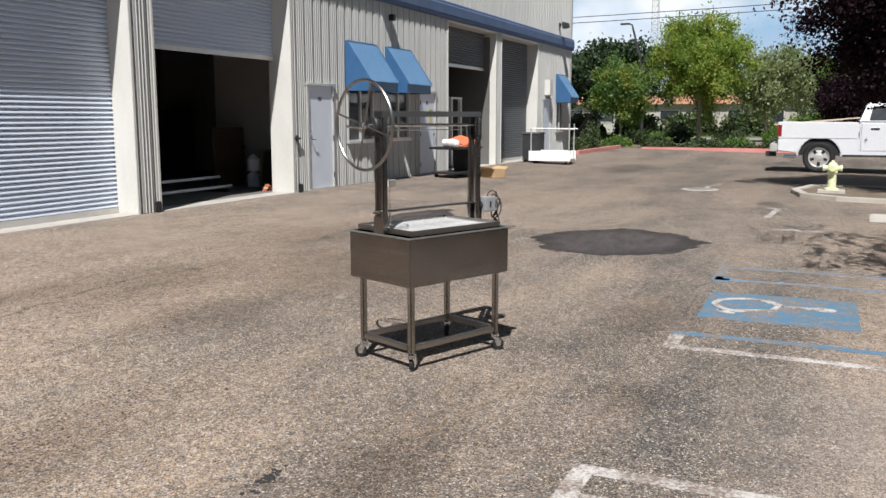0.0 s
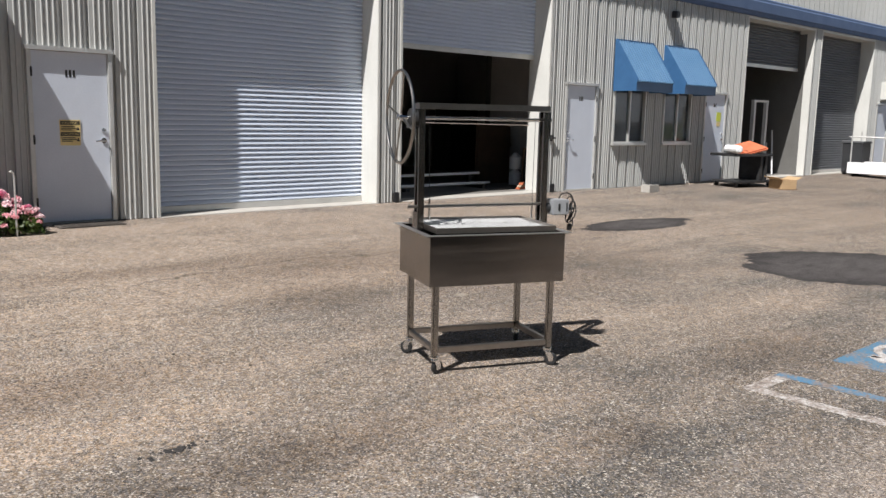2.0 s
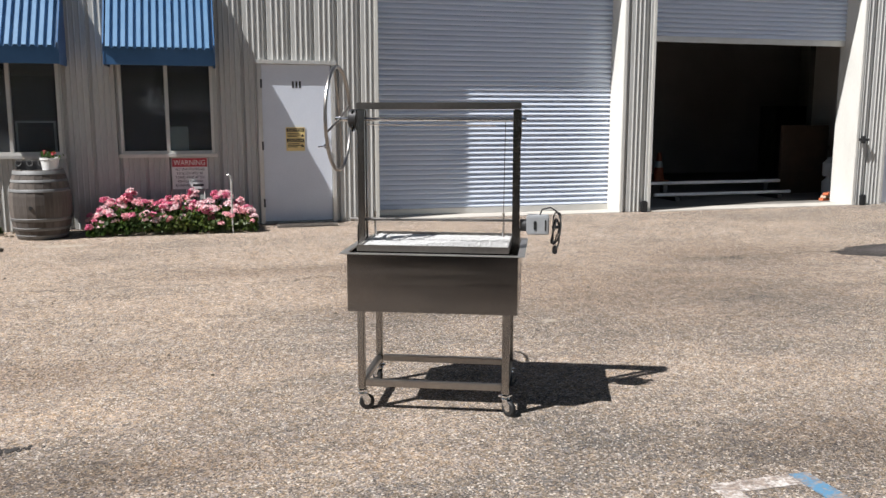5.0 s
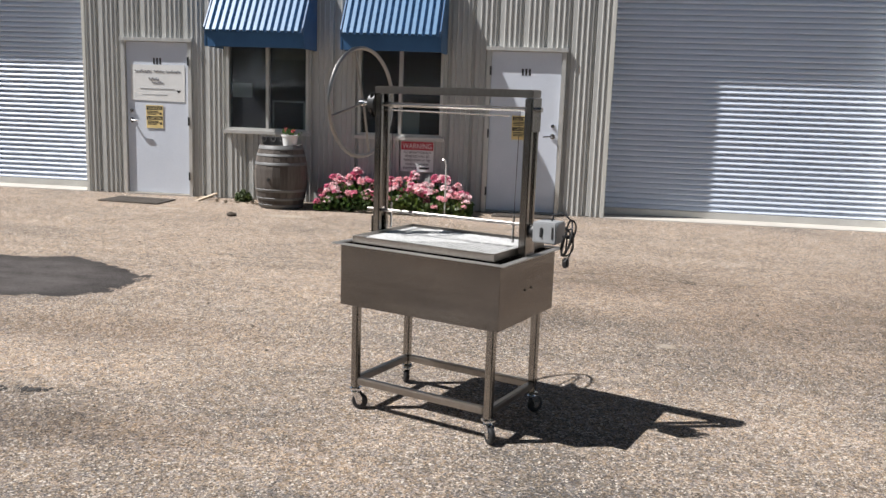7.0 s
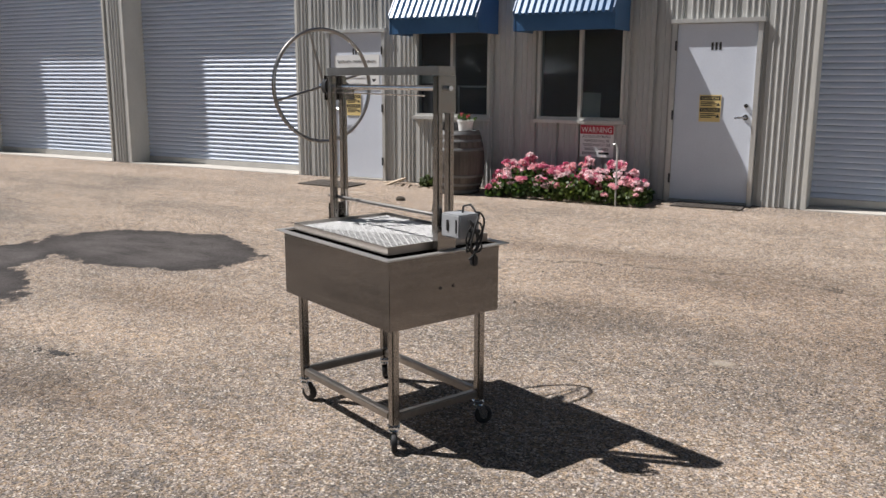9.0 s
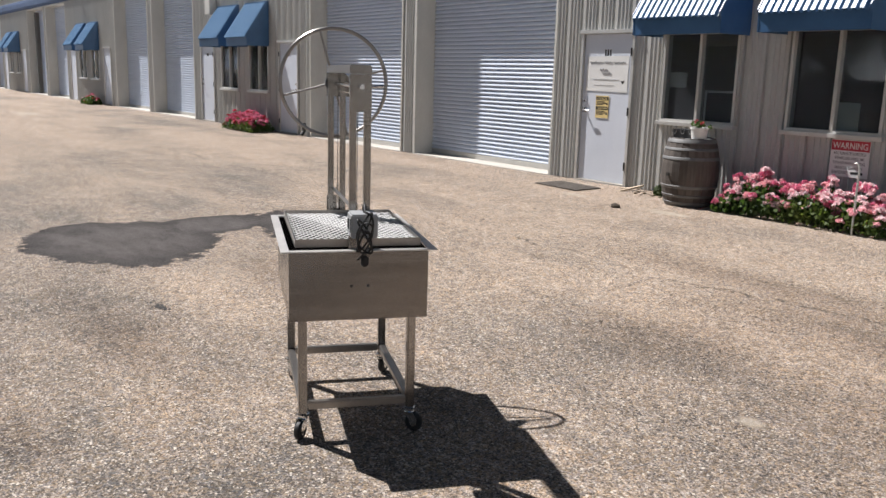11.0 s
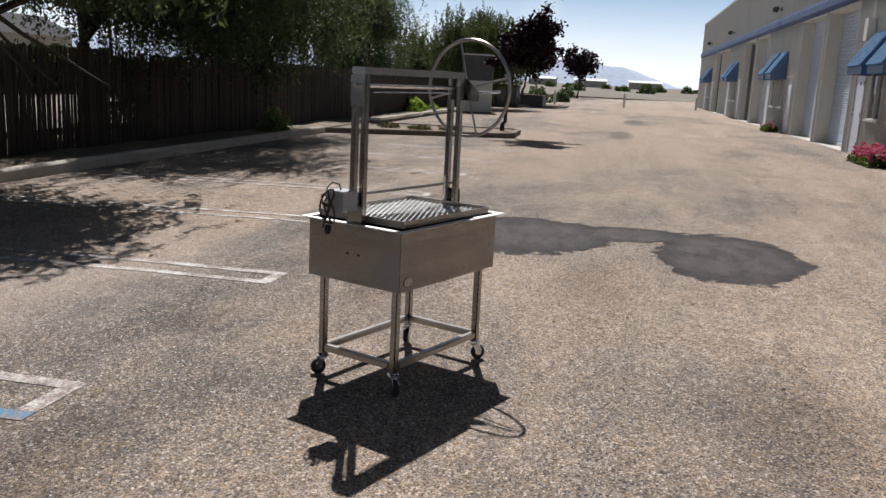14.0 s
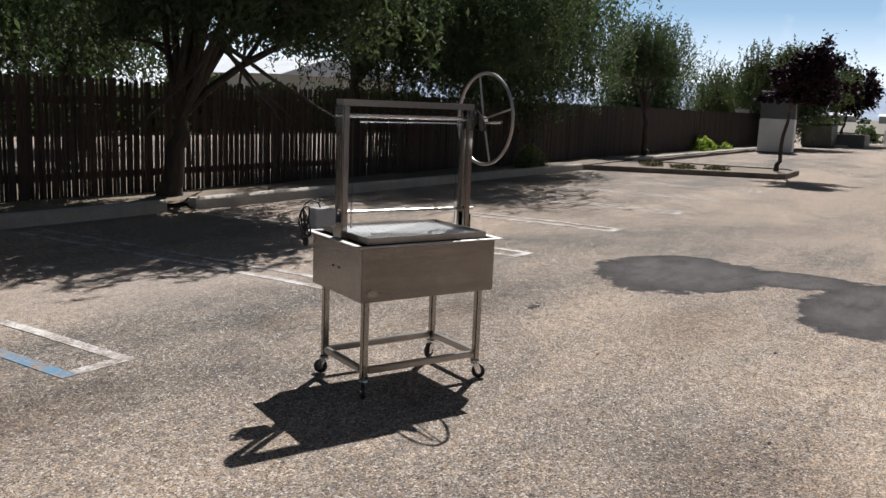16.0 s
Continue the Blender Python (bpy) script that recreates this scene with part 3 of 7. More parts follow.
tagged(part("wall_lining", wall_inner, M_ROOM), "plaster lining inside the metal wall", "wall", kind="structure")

g = Geo()
g.box(X_EAST, X_EAST + 0.2, WALL_Y + 0.0, 24, -0.1, TOP)
tagged(part("wall_east", g, M_WALL), "grey-beige metal end wall", "wall", kind="structure")
g = Geo()
g.box(X_WEST - 0.2, X_WEST, WALL_Y, 24, -0.1, TOP)
tagged(part("wall_west", g, M_WALL), "grey-beige metal end wall", "wall", kind="structure")
g = Geo()
g.box(X_WEST, X_EAST, 24, 24.2, -0.1, TOP)
tagged(part("wall_north", g, M_WALL), "grey-beige metal rear wall", "wall", kind="structure")
g = Geo()
g.box(X_WEST - 0.2, X_EAST + 0.2, WALL_Y - 0.02, 24.2, TOP, TOP + 0.12)
tagged(part("roof", g, M_WALL), "flat metal roof with a plain edge", "roof", kind="structure")
g = Geo()
g.box(X_WEST, X_EAST, WALL_Y + 0.55, 24, 4.0, 4.12)
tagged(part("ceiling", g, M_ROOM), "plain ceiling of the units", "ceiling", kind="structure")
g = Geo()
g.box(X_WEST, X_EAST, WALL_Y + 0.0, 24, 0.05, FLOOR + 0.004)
tagged(part("floor", g, M_SHOPFLOOR), "concrete floor of the units, indoor shade put into its colour", "floor", kind="structure")
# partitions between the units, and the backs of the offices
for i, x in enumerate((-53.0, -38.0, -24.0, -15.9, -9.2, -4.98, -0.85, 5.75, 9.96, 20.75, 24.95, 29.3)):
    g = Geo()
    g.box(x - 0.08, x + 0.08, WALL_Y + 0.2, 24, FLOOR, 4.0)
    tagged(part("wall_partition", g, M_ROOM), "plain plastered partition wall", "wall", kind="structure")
for a, b in ((-0.77, 5.67), (15.5, 20.67), (-15.8, -9.3), (29.4, 33.1)):
    g = Geo()
    g.box(a, b, 12.6, 12.75, FLOOR, 4.0)
    tagged(part("wall_office", g, M_ROOM), "plain plastered office wall", "wall", kind="structure")
for x0, x1, y0, y1 in ((10.05, 18.6, 17.0, 17.15), (15.5, 15.62, WALL_Y + 0.2, 12.59), (18.6, 18.72, 12.76, 17.15)):
    g = Geo()
    g.box(x0, x1, y0, y1, FLOOR, 4.0)
    tagged(part("wall_workshop", g, M_SHOP), "plain plastered workshop wall", "wall", kind="structure")

# fascia and its gutter
g = Geo()
g.slab([(WALL_Y - 0.002, 4.16), (WALL_Y - 0.055, 4.16), (WALL_Y - 0.06, 4.24), (WALL_Y - 0.085, 4.27), (WALL_Y - 0.085, 4.50), (WALL_Y - 0.065, 4.53), (WALL_Y - 0.065, 4.58), (WALL_Y - 0.002, 4.62)], "x", X_WEST - 0.24, X_EAST + 0.24)
tagged(part("fascia", g, M_FASCIA, bevel=0.004), "slate-blue sheet metal fascia along the wall", "fascia", kind="structure")

# recesses of the roll-up doors: cream returns and heads
RECESS = 0.40
for a, b in ROLLS:
    root = thing("door_recess", pose(0, 0, 0), "cream painted metal returns of a roll-up door opening", "door frame", "", "structure")
    for name, x0, x1 in (("jamb", a - 0.004, a + 0.05), ("jamb", b - 0.05, b + 0.004)):
        q = Geo()
        q.box(x0, x1, WALL_Y - 0.012, WALL_Y + RECESS + 0.1, 0.02, ROLL_HEAD)
        part(name, q, M_JAMB, root, bevel=0.006)
    q = Geo()
    q.box(a, b, WALL_Y - 0.010, WALL_Y + RECESS + 0.1, ROLL_HEAD - 0.05, ROLL_HEAD + 0.01)
    part("head", q, M_JAMB, root, bevel=0.006)

PITCH = 0.07


def slat_geo(w, n, g=None, z0=0.0):
    g = g or Geo()
    for i in range(n):
        pr = [(0.022, 0.0), (-0.008, 0.003), (-0.019, 0.010), (-0.022, 0.017), (-0.017, 0.030), (-0.007, 0.046), (0.008, 0.062), (0.022, 0.07)]
        vs = [(x, d, z0 + i * PITCH + z) for d, z in pr for x in (-w / 2, w / 2)]
        g.add(vs, [(2 * k, 2 * k + 1, 2 * k + 3, 2 * k + 2) for k in range(len(pr) - 1)])
    return g


SLAT = None
# darker grey slats for the doors east of x = 21
M_SLATDARK = surf("dark_grey_slat", (0.15, 0.155, 0.165), (0.21, 0.215, 0.225), 0.6, 0.1, 1.5, 60, 0.06, (0.3, 1, 3), gloss=0.2)
for i, (a, b) in enumerate(ROLLS):
    mid, w = (a + b) / 2, b - a - 0.1
    lift = 0.0
    if abs(a - 10.16) < 0.1:
        lift = 2.52
    if abs(a - 21.2) < 0.2:
        lift = 2.86
    n = int((ROLL_HEAD - 0.05 - FLOOR - 0.09 - lift) / PITCH) + 1
    tilt = 0.0
    state = "half-raised" if lift else "closed"
    root = thing("rollup_door", pose(mid, WALL_Y + RECESS + 0.01, FLOOR + 0.09 + lift, 0, tilt, 0), f"{state} pale blue-grey slatted metal roll-up door", "roll-up door", "roll-up doors", "structure")
    bar = Geo()
    bar.box(-w / 2, w / 2, -0.03, 0.02, -0.085, 0.002)
    part("bottom_bar", bar, M_ALU, root, bevel=0.006)
    if -10 < a < 12:
        if SLAT is None:
            SLAT = slat_geo(w, 1).mesh("slat", M_SLAT, fix=False)
        for j in range(n):
            part("slat", SLAT, None, root, m=pose(0, 0, j * PITCH))
    else:
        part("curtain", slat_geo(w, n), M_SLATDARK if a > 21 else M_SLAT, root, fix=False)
    # light strip of floor in front of the door
    q = Geo()
    q.box(a + 0.05, b - 0.05, WALL_Y - 0.05, WALL_Y + RECESS, 0.06, FLOOR + 0.006)
    tagged(part("threshold", q, M_CONC, bevel=0.008), "pale concrete threshold under a roll-up door", "threshold", kind="structure")


def hinged_door(a, b, hand, far=False):
    """A flush metal door in a pressed frame; hand: the side of its handle."""
    root = thing("door", pose((a + b) / 2, WALL_Y, 0), "closed pale grey flush metal door in a metal frame", "door", "entrance doors", "structure")
    w = (b - a) / 2
    for s in (-1, 1):
        q = Geo()
        q.box(min(s * w, s * (w - 0.055)), max(s * w, s * (w - 0.055)), -0.035, 0.09, 0.06, 2.25)
        part("frame_jamb", q, M_ALU, root, bevel=0.005)
    q = Geo()
    q.box(-w - 0.02, w + 0.02, -0.055, 0.09, 2.2, 2.255)
    part("frame_head", q, M_ALU, root, bevel=0.005)
    q = Geo()
    q.box(-w + 0.058, w - 0.058, 0.0, 0.045, 0.15, 2.197)
    leaf = part("leaf", q, M_DOOR, root, bevel=0.003)
    q = Geo()
    q.box(-w + 0.05, w - 0.05, -0.05, 0.1, 0.08, 0.145)
    part("sill", q, M_CONC, root, bevel=0.006)
    if far:
        return root
    hx = hand * (w - 0.13)
    q = Geo()
    q.tube([(hx, 0.0, 1.14), (hx, -0.012, 1.14)], 0.034, 16)
    q.tube([(hx, -0.01, 1.14), (hx, -0.055, 1.14), (hx - hand * 0.02, -0.06, 1.14), (hx - hand * 0.115, -0.058, 1.132)], [0.012, 0.011, 0.011, 0.009], 8)
    part("lever_handle", q, M_CHROME, leaf, smooth=True)
    q = Geo()
    q.tube([(hx, 0.0, 1.27), (hx, -0.02, 1.27)], [0.028, 0.024], 16)
    part("deadbolt", q, M_CHROME, leaf, smooth=True)
    for z in (0.4, 1.15, 1.95):
        q = Geo()
        q.tube([(-hand * (w - 0.05), -0.036, z - 0.055), (-hand * (w - 0.05), -0.036, z + 0.055)], 0.012, 8)
        part("hinge", q, M_DARKMETAL, root, smooth=True)
    # unit number, three bars
    for k in (-1, 0, 1):
        q = Geo()
        q.box(k * 0.045 - 0.013, k * 0.045 + 0.013, -0.003, 0.001, 1.90, 1.985)
        part("number_bar", q, M_INK, leaf)
    return root


for i, (a, b) in enumerate(DOORS):
    hinged_door(a, b, 1 if i % 2 else -1, far=not -16 < a < 22)


def window(a, b):
    root = thing("window", pose((a + b) / 2, WALL_Y, 0), "two-pane aluminium sliding window with dark glass", "window", "office windows", "structure")
    w = (b - a) / 2
    q = Geo()
    q.box(-w - 0.03, w + 0.03, -0.075, 0.02, SILL - 0.045, SILL + 0.005)
    part("window_sill", q, M_ALU, root, bevel=0.005)
    q = Geo()
    for x0, x1, z0, z1 in ((-w, -w + 0.035, SILL, HEAD), (w - 0.035, w, SILL, HEAD), (-w + 0.035, w - 0.035, HEAD - 0.035, HEAD), (-w + 0.035, w - 0.035, SILL + 0.005, SILL + 0.035)):
        q.box(x0, x1, -0.03, 0.1, z0, z1)
    part("window_frame", q, M_ALU, root)
    q = Geo()
    q.box(-0.022, 0.022, -0.022, 0.06, SILL + 0.035, HEAD - 0.035)
    part("mullion", q, M_ALU, root, bevel=0.004)
    for x0, x1, y in ((-w + 0.036, -0.023, 0.02), (0.023, w - 0.036, 0.04)):
        q = Geo()
        q.box(x0, x1, y, y + 0.005, SILL + 0.036, HEAD - 0.036)
        part("pane", q, M_GLASS, root)
    return root


for a, b in WINDOWS:
    window(a, b)


def awning(x0, x1):
    """Sheet metal awning: ribbed slope, closed cheeks, valance."""
    root = thing("awning", pose((x0 + x1) / 2, WALL_Y, 0), "blue ribbed metal window awning with closed sides", "awning", "window awnings")
    w = (x1 - x0) / 2
    y0, y1, z0, z1, zb = -0.012, -0.62, 3.12, 2.35, 2.13
    yv = y1 + 0.045
    for s in (-1, 1):
        q = Geo()
        q.slab([(y0, z0 + 0.06), (y0 - 0.05, z0 + 0.06), (y1, z1 + 0.02), (yv - 0.012, z1 - 0.06), (yv - 0.012, zb), (y0, zb)], "x", min(s * w, s * (w - 0.02)), max(s * w, s * (w - 0.02)))
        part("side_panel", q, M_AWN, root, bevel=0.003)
    q = Geo()
    n = round((2 * w - 0.06) / 0.088)
    step, pts = (2 * w - 0.06) / n, []
    for i in range(n):
        x = -w + 0.03 + i * step
        pts += [(x, 0.0), (x + 0.006, 0.036), (x + 0.052, 0.036), (x + 0.058, 0.0)]
    pts.append((w - 0.03, 0.0))
    nrm = Vector((0, -(z0 - z1), (y0 - y1))).normalized()
    vs = []
    for (y, z) in ((y0 - 0.05, z0 + 0.01), (y1 + 0.005, z1 - 0.035)):
        for x, d in pts:
            vs.append((x, y + nrm.y * d, z + nrm.z * d))
    k = len(pts)
    q.add(vs, [(i, i + 1, k + i + 1, k + i) for i in range(k - 1)])
    part("ribbed_slope", q, M_AWNTOP, root, "blue ribbed sheet, sunlight put into its paler tone", fix=False)
    q = Geo()
    q.slab([(yv, z1 + 0.0), (yv - 0.010, z1 - 0.01), (yv - 0.004, zb), (yv + 0.012, zb), (yv + 0.012, z1)], "x", -w + 0.021, w - 0.021)
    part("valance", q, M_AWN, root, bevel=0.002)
    q = Geo()
    q.box(-w + 0.021, w - 0.021, y0 - 0.075, y0, z0 + 0.0, z0 + 0.06)
    part("top_cap", q, M_AWN, root, bevel=0.004)
    return root


for k in (-4, -3, -2, -1, 0, 1):
    c = 2.48 + PERIOD * k
    awning(c - 1.57, c - 0.26)
    awning(c + 0.21, c + 1.48)
awning(31.2, 32.28)


# ---- the grill ----
M_MOTOR = surf("grey_motor_casing", (0.31, 0.32, 0.33), (0.37, 0.38, 0.39), 0.4, 0.2, 8, 60, 0.05, grain=0.4)
grill = thing("grill", pose(4.994, 2.37, 0.0, 0, 0, -22.6), "wheeled stainless steel crank grill standing on asphalt", "grill")
W2, D2, Z0, Z1 = 0.4375, 0.297, 0.54, 0.842
g = Geo()
t = 0.004
outer = [(-W2, -D2), (W2, -D2), (W2, D2), (-W2, D2)]
inner = [(-W2 + t, -D2 + t), (W2 - t, -D2 + t), (W2 - t, D2 - t), (-W2 + t, D2 - t)]
vs = [(x, y, Z0) for x, y in outer] + [(x, y, Z1) for x, y in outer] + [(x, y, Z1) for x, y in inner] + [(x, y, Z0 + t) for x, y in inner]
fs = [(3, 2, 1, 0)] + [(i, (i + 1) % 4, 4 + (i + 1) % 4, 4 + i) for i in range(4)] + [(4 + i, 4 + (i + 1) % 4, 8 + (i + 1) % 4, 8 + i) for i in range(4)] + [(8 + i, 8 + (i + 1) % 4, 12 + (i + 1) % 4, 12 + i) for i in range(4)] + [(12, 13, 14, 15)]
g.add(vs, fs)
firebox = part("firebox", g, M_STEEL, grill, "brushed stainless steel box with welded corners", bevel=0.0015, fix=False)
g = Geo()
o = 0.034
ring_o = [(-W2 - o, -D2 - o), (W2 + o, -D2 - o), (W2 + o, D2 + o), (-W2 - o, D2 + o)]
ring_i = [(-W2 + 0.002, -D2 + 0.002), (W2 - 0.002, -D2 + 0.002), (W2 - 0.002, D2 - 0.002), (-W2 + 0.002, D2 - 0.002)]
vs = [(x, y, z) for z in (Z1 + 0.001, Z1 + 0.006) for r in (ring_o, ring_i) for x, y in r]
fs = []
for i in range(4):
    j = (i + 1) % 4
    fs += [(i, 4 + i, 4 + j, j), (8 + i, 8 + j, 12 + j, 12 + i), (i, j, 8 + j, 8 + i), (4 + i, 12 + i, 12 + j, 4 + j)]
g.add(vs, fs)
part("rim", g, M_RAIL, grill, "flat outturned steel rim", bevel=0.0012)
for sx in (-1, 1):
    for sy in (-1, 1):
        lx, ly = sx * 0.379, sy * 0.238
        g = Geo()
        g.box(lx - 0.019, lx + 0.019, ly - 0.019, ly + 0.019, 0.104, Z0)
        part("leg", g, M_TUBE, grill, bevel=0.006)
        # caster: plate, fork, wheel
        yaw = {(-1, -1): 20, (1, -1): -35, (1, 1): 60, (-1, 1): 140}[sx, sy]
        m = pose(lx, ly, -0.008, 0, 0, yaw) @ Matrix.Diagonal((0.84, 0.84, 0.872, 1))
        q = Geo()
        q.box(-0.03, 0.03, -0.03, 0.03, 0.118, 0.128)
        q.lathe([(0.026, 0.098), (0.028, 0.106), (0.022, 0.118)], 14)
        caster = part("caster", q, M_CHROME, grill, "swivel caster with a dark rubber wheel", smooth=True, m=m)
        q = Geo()
        for s in (-1, 1):
            q.slab([(-0.014, 0.104), (0.028, 0.104), (0.050, 0.072), (0.046, 0.040), (0.030, 0.036), (0.010, 0.052)], "y", s * 0.020 - 0.0015, s * 0.020 + 0.0015)
        q.box(-0.016, 0.024, -0.021, 0.021, 0.098, 0.104)
        part("fork", q, M_CHROME, caster)
        q = Geo()
        prof = [(0.012, -0.015), (0.040, -0.0155), (0.047, -0.010), (0.049, 0.0), (0.047, 0.010), (0.040, 0.0155), (0.012, 0.015)]
        q.lathe(prof, 22)
        wheel = q.mesh("wheel", M_BLACK, smooth=True)
        part("tyre", wheel, None, caster, m=pose(0.028, 0, 0.0495, 90, 0, 0))
        q = Geo()
        q.lathe([(0.004, -0.020), (0.020, -0.0175), (0.020, 0.0175), (0.004, 0.020)], 16)
        part("hub", q.mesh("hub", M_CHROME, smooth=True), None, caster, m=pose(0.028, 0, 0.0495, 90, 0, 0))
for sy in (-1, 1):
    g = Geo()
    g.box(-0.359, 0.359, sy * 0.238 - 0.018, sy * 0.238 + 0.018, 0.125, 0.161)
    part("lower_rail", g, M_BAR, grill, bevel=0.006)
for sx in (-1, 1):
    g = Geo()
    g.box(sx * 0.379 - 0.018, sx * 0.379 + 0.018, -0.218, 0.218, 0.125, 0.161)
    part("lower_rail", g, M_BAR, grill, bevel=0.006)
# uprights: a pair of tubes each side, with plates across the slot
for sx in (-1, 1):
    for sy in (-1, 1):
        g = Geo()
        g.box(sx * 0.413 - 0.019, sx * 0.413 + 0.019, sy * 0.030 - 0.014, sy * 0.030 + 0.014, 0.80, 1.572)
        part("upright", g, M_TUBE, grill, bevel=0.005)
    g = Geo()
    g.box(sx * 0.435 - 0.002, sx * 0.435 + 0.002, -0.044, 0.044, 1.42 if sx > 0 else 1.46, 1.572)
    part("top_plate", g, M_TUBE, grill)
    g = Geo()
    g.box(sx * 0.435 - 0.002, sx * 0.435 + 0.002, -0.048, 0.048, 0.85, 0.955)
    part("base_plate", g, M_TUBE, grill)
g = Geo()
g.box(-0.434, 0.434, -0.045, 0.045, 1.573, 1.608)
part("top_beam", g, M_BAR, grill, bevel=0.004)
g = Geo()
g.tube([(-0.56, 0, 1.52), (0.462, 0, 1.52)], 0.011, 12)
part("crank_shaft", g, M_CHROME, grill, smooth=True)
g = Geo()
g.tube([(-0.39, -0.012, 1.492), (0.30, -0.012, 1.488)], 0.0035, 6)
part("guide_rod", g, M_CHROME, grill)
for x in (-0.352, 0.352):
    g = Geo()
    g.tube([(x, 0.0, 1.51), (x * 0.985, -0.002, 1.02)], 0.0016, 6)
    part("lift_cable", g, M_DARKMETAL, grill)
    g = Geo()
    g.tube([(x * 0.985, -0.002, 1.03), (x * 0.985, -0.002, 0.90)], 0.006, 8)
    part("turnbuckle", g, M_CHROME, grill, smooth=True)
g = Geo()
g.tube([(-0.487, -0.01, 0.985), (0.405, 0.0, 0.990)], 0.0085, 10)
part("lifting_bar", g, M_BAR, grill, smooth=True)
# hand wheel, turned about the shaft
R = 0.272
g = Geo()
g.tube([(-0.543, R * math.cos(a), 1.522 + R * math.sin(a)) for a in [k * math.pi / 28 for k in range(56)]], 0.0095, 10, closed=True)
wheel = part("crank_wheel", g, M_BAR, grill, "round steel hand wheel with four spokes", smooth=True)
for k in range(4):
    a = radians(15 + 90 * k)
    g = Geo()
    g.tube([(-0.535, 0.02 * math.cos(a), 1.522 + 0.02 * math.sin(a)), (-0.543, (R - 0.006) * math.cos(a), 1.522 + (R - 0.006) * math.sin(a))], 0.006, 8)
    part("spoke", g, M_BAR, wheel, smooth=True)
g = Geo()
g.tube([(-0.556, 0, 1.522), (-0.528, 0, 1.522)], 0.015, 16)
part("hub", g, M_CHROME, wheel, smooth=True)
# ratchet plate and lever behind the wheel
g = Geo()
g.slab([(-0.045, 1.572), (0.045, 1.572), (0.125, 1.505), (0.125, 1.455), (-0.045, 1.455)], "x", -0.462, -0.452)
part("ratchet_plate", g, M_STEEL, grill, bevel=0.002)
g = Geo()
g.tube([(-0.47, 0.06, 1.505), (-0.475, 0.15, 1.505), (-0.48, 0.25, 1.512)], [0.007, 0.007, 0.008], 8)
part("brake_lever", g, M_CHROME, grill, smooth=True)
g = Geo()
g.tube([(-0.482, 0, 1.522), (-0.476, 0, 1.522), (-0.440, 0, 1.522)], [0.046, 0.052, 0.052], 20)
part("brake_drum", g, M_DARKMETAL, grill, smooth=True)
g = Geo()
g.box(-W2 + 0.012, W2 - 0.012, -D2 + 0.012, D2 - 0.012, Z0 + 0.006, Z0 + 0.03)
part("fire_tray", g, M_STEEL, grill, "plain steel tray inside the firebox", bevel=0.003)
# grate: angle frame with expanded mesh
GX0, GX1, GY0, GY1, GZ = -0.391, 0.389, -0.268, 0.272, 0.864
for x0, x1, y0, y1 in ((GX0, GX1, GY0, GY0 + 0.006), (GX0, GX1, GY1 - 0.006, GY1), (GX0, GX0 + 0.006, GY0 + 0.006, GY1 - 0.006), (GX1 - 0.006, GX1, GY0 + 0.006, GY1 - 0.006)):
    g = Geo()
    g.box(x0, x1, y0, y1, GZ - 0.014, GZ + 0.02)
    part("grate_frame_bar", g, M_BAR, grill, "steel angle bar", bevel=0.001)
for y in (GY0 + 0.17, GY0 + 0.345):
    g = Geo()
    g.box(GX0 + 0.006, GX1 - 0.006, y - 0.008, y + 0.008, GZ - 0.014, GZ - 0.006)
    part("grate_support", g, M_STEEL, grill)
g = Geo()
wx, wy = GX1 - GX0 - 0.012, GY1 - GY0 - 0.012
cx, cy = (GX0 + GX1) / 2, (GY0 + GY1) / 2
slope = 0.54
for s in (-1, 1):
    c = -wy / 2 - slope * wx / 2
    while c < wy / 2 + slope * wx / 2:
        ends = []
        for u in (-wx / 2, wx / 2):
            v = s * slope * u + c
            if abs(v) <= wy / 2:
                ends.append((u, v))
        for v in (-wy / 2, wy / 2):
            u = s * (v - c) / slope
            if abs(u) < wx / 2:
                ends.append((u, v))
        if len(ends) == 2 and math.dist(*ends) > 0.02:
            (u0, v0), (u1, v1) = ends
            ang = math.degrees(math.atan2(v1 - v0, u1 - u0))
            g.at_box(pose(cx + (u0 + u1) / 2, cy + (v0 + v1) / 2, GZ + 0.004 * s, 25 * s, 0, ang), math.dist(*ends), 0.0042, 0.0026)
        c += 0.030
part("expanded_mesh", g, M_MESHMETAL, grill, "bright diamond expanded steel mesh")
# rotisserie motor with its cord
g = Geo()
g.box(0.470, 0.588, -0.058, 0.052, 0.922, 1.020)
motor = part("motor", g, M_MOTOR, grill, "grey motor box on a bracket with a black cord", bevel=0.006)
g = Geo()
g.tube([(0.436, -0.0, 0.965), (0.484, -0.0, 0.965)], 0.032, 16)
part("coupling", g, M_DARKMETAL, motor, smooth=True)
g = Geo()
part("switch", Geo().box(0.508, 0.522, -0.063, -0.0575, 0.950, 0.995), M_BLACK, motor, bevel=0.002)
part("vent_slot", Geo().box(0.566, 0.573, -0.061, -0.0575, 0.945, 1.0), M_BLACK, motor)
g = Geo()
cord = [(0.54, 0.0, 1.022), (0.55, -0.005, 1.05), (0.595, -0.005, 1.062), (0.622, -0.008, 1.045)]
for k in range(110):
    a = k / 110 * 2 * math.pi * 3.5
    cord.append((0.624 + 0.020 * math.sin(a + 0.4) + 0.006 * math.sin(k * 0.37), -0.008 + 0.030 * math.sin(a * 0.5 + k * 0.17), 0.962 + (0.074 + 0.010 * math.sin(k * 0.06)) * math.cos(a) - 0.0004 * k))
g.tube(cord, 0.0042, 6)
part("cord", g, M_BLACK, motor, smooth=True)
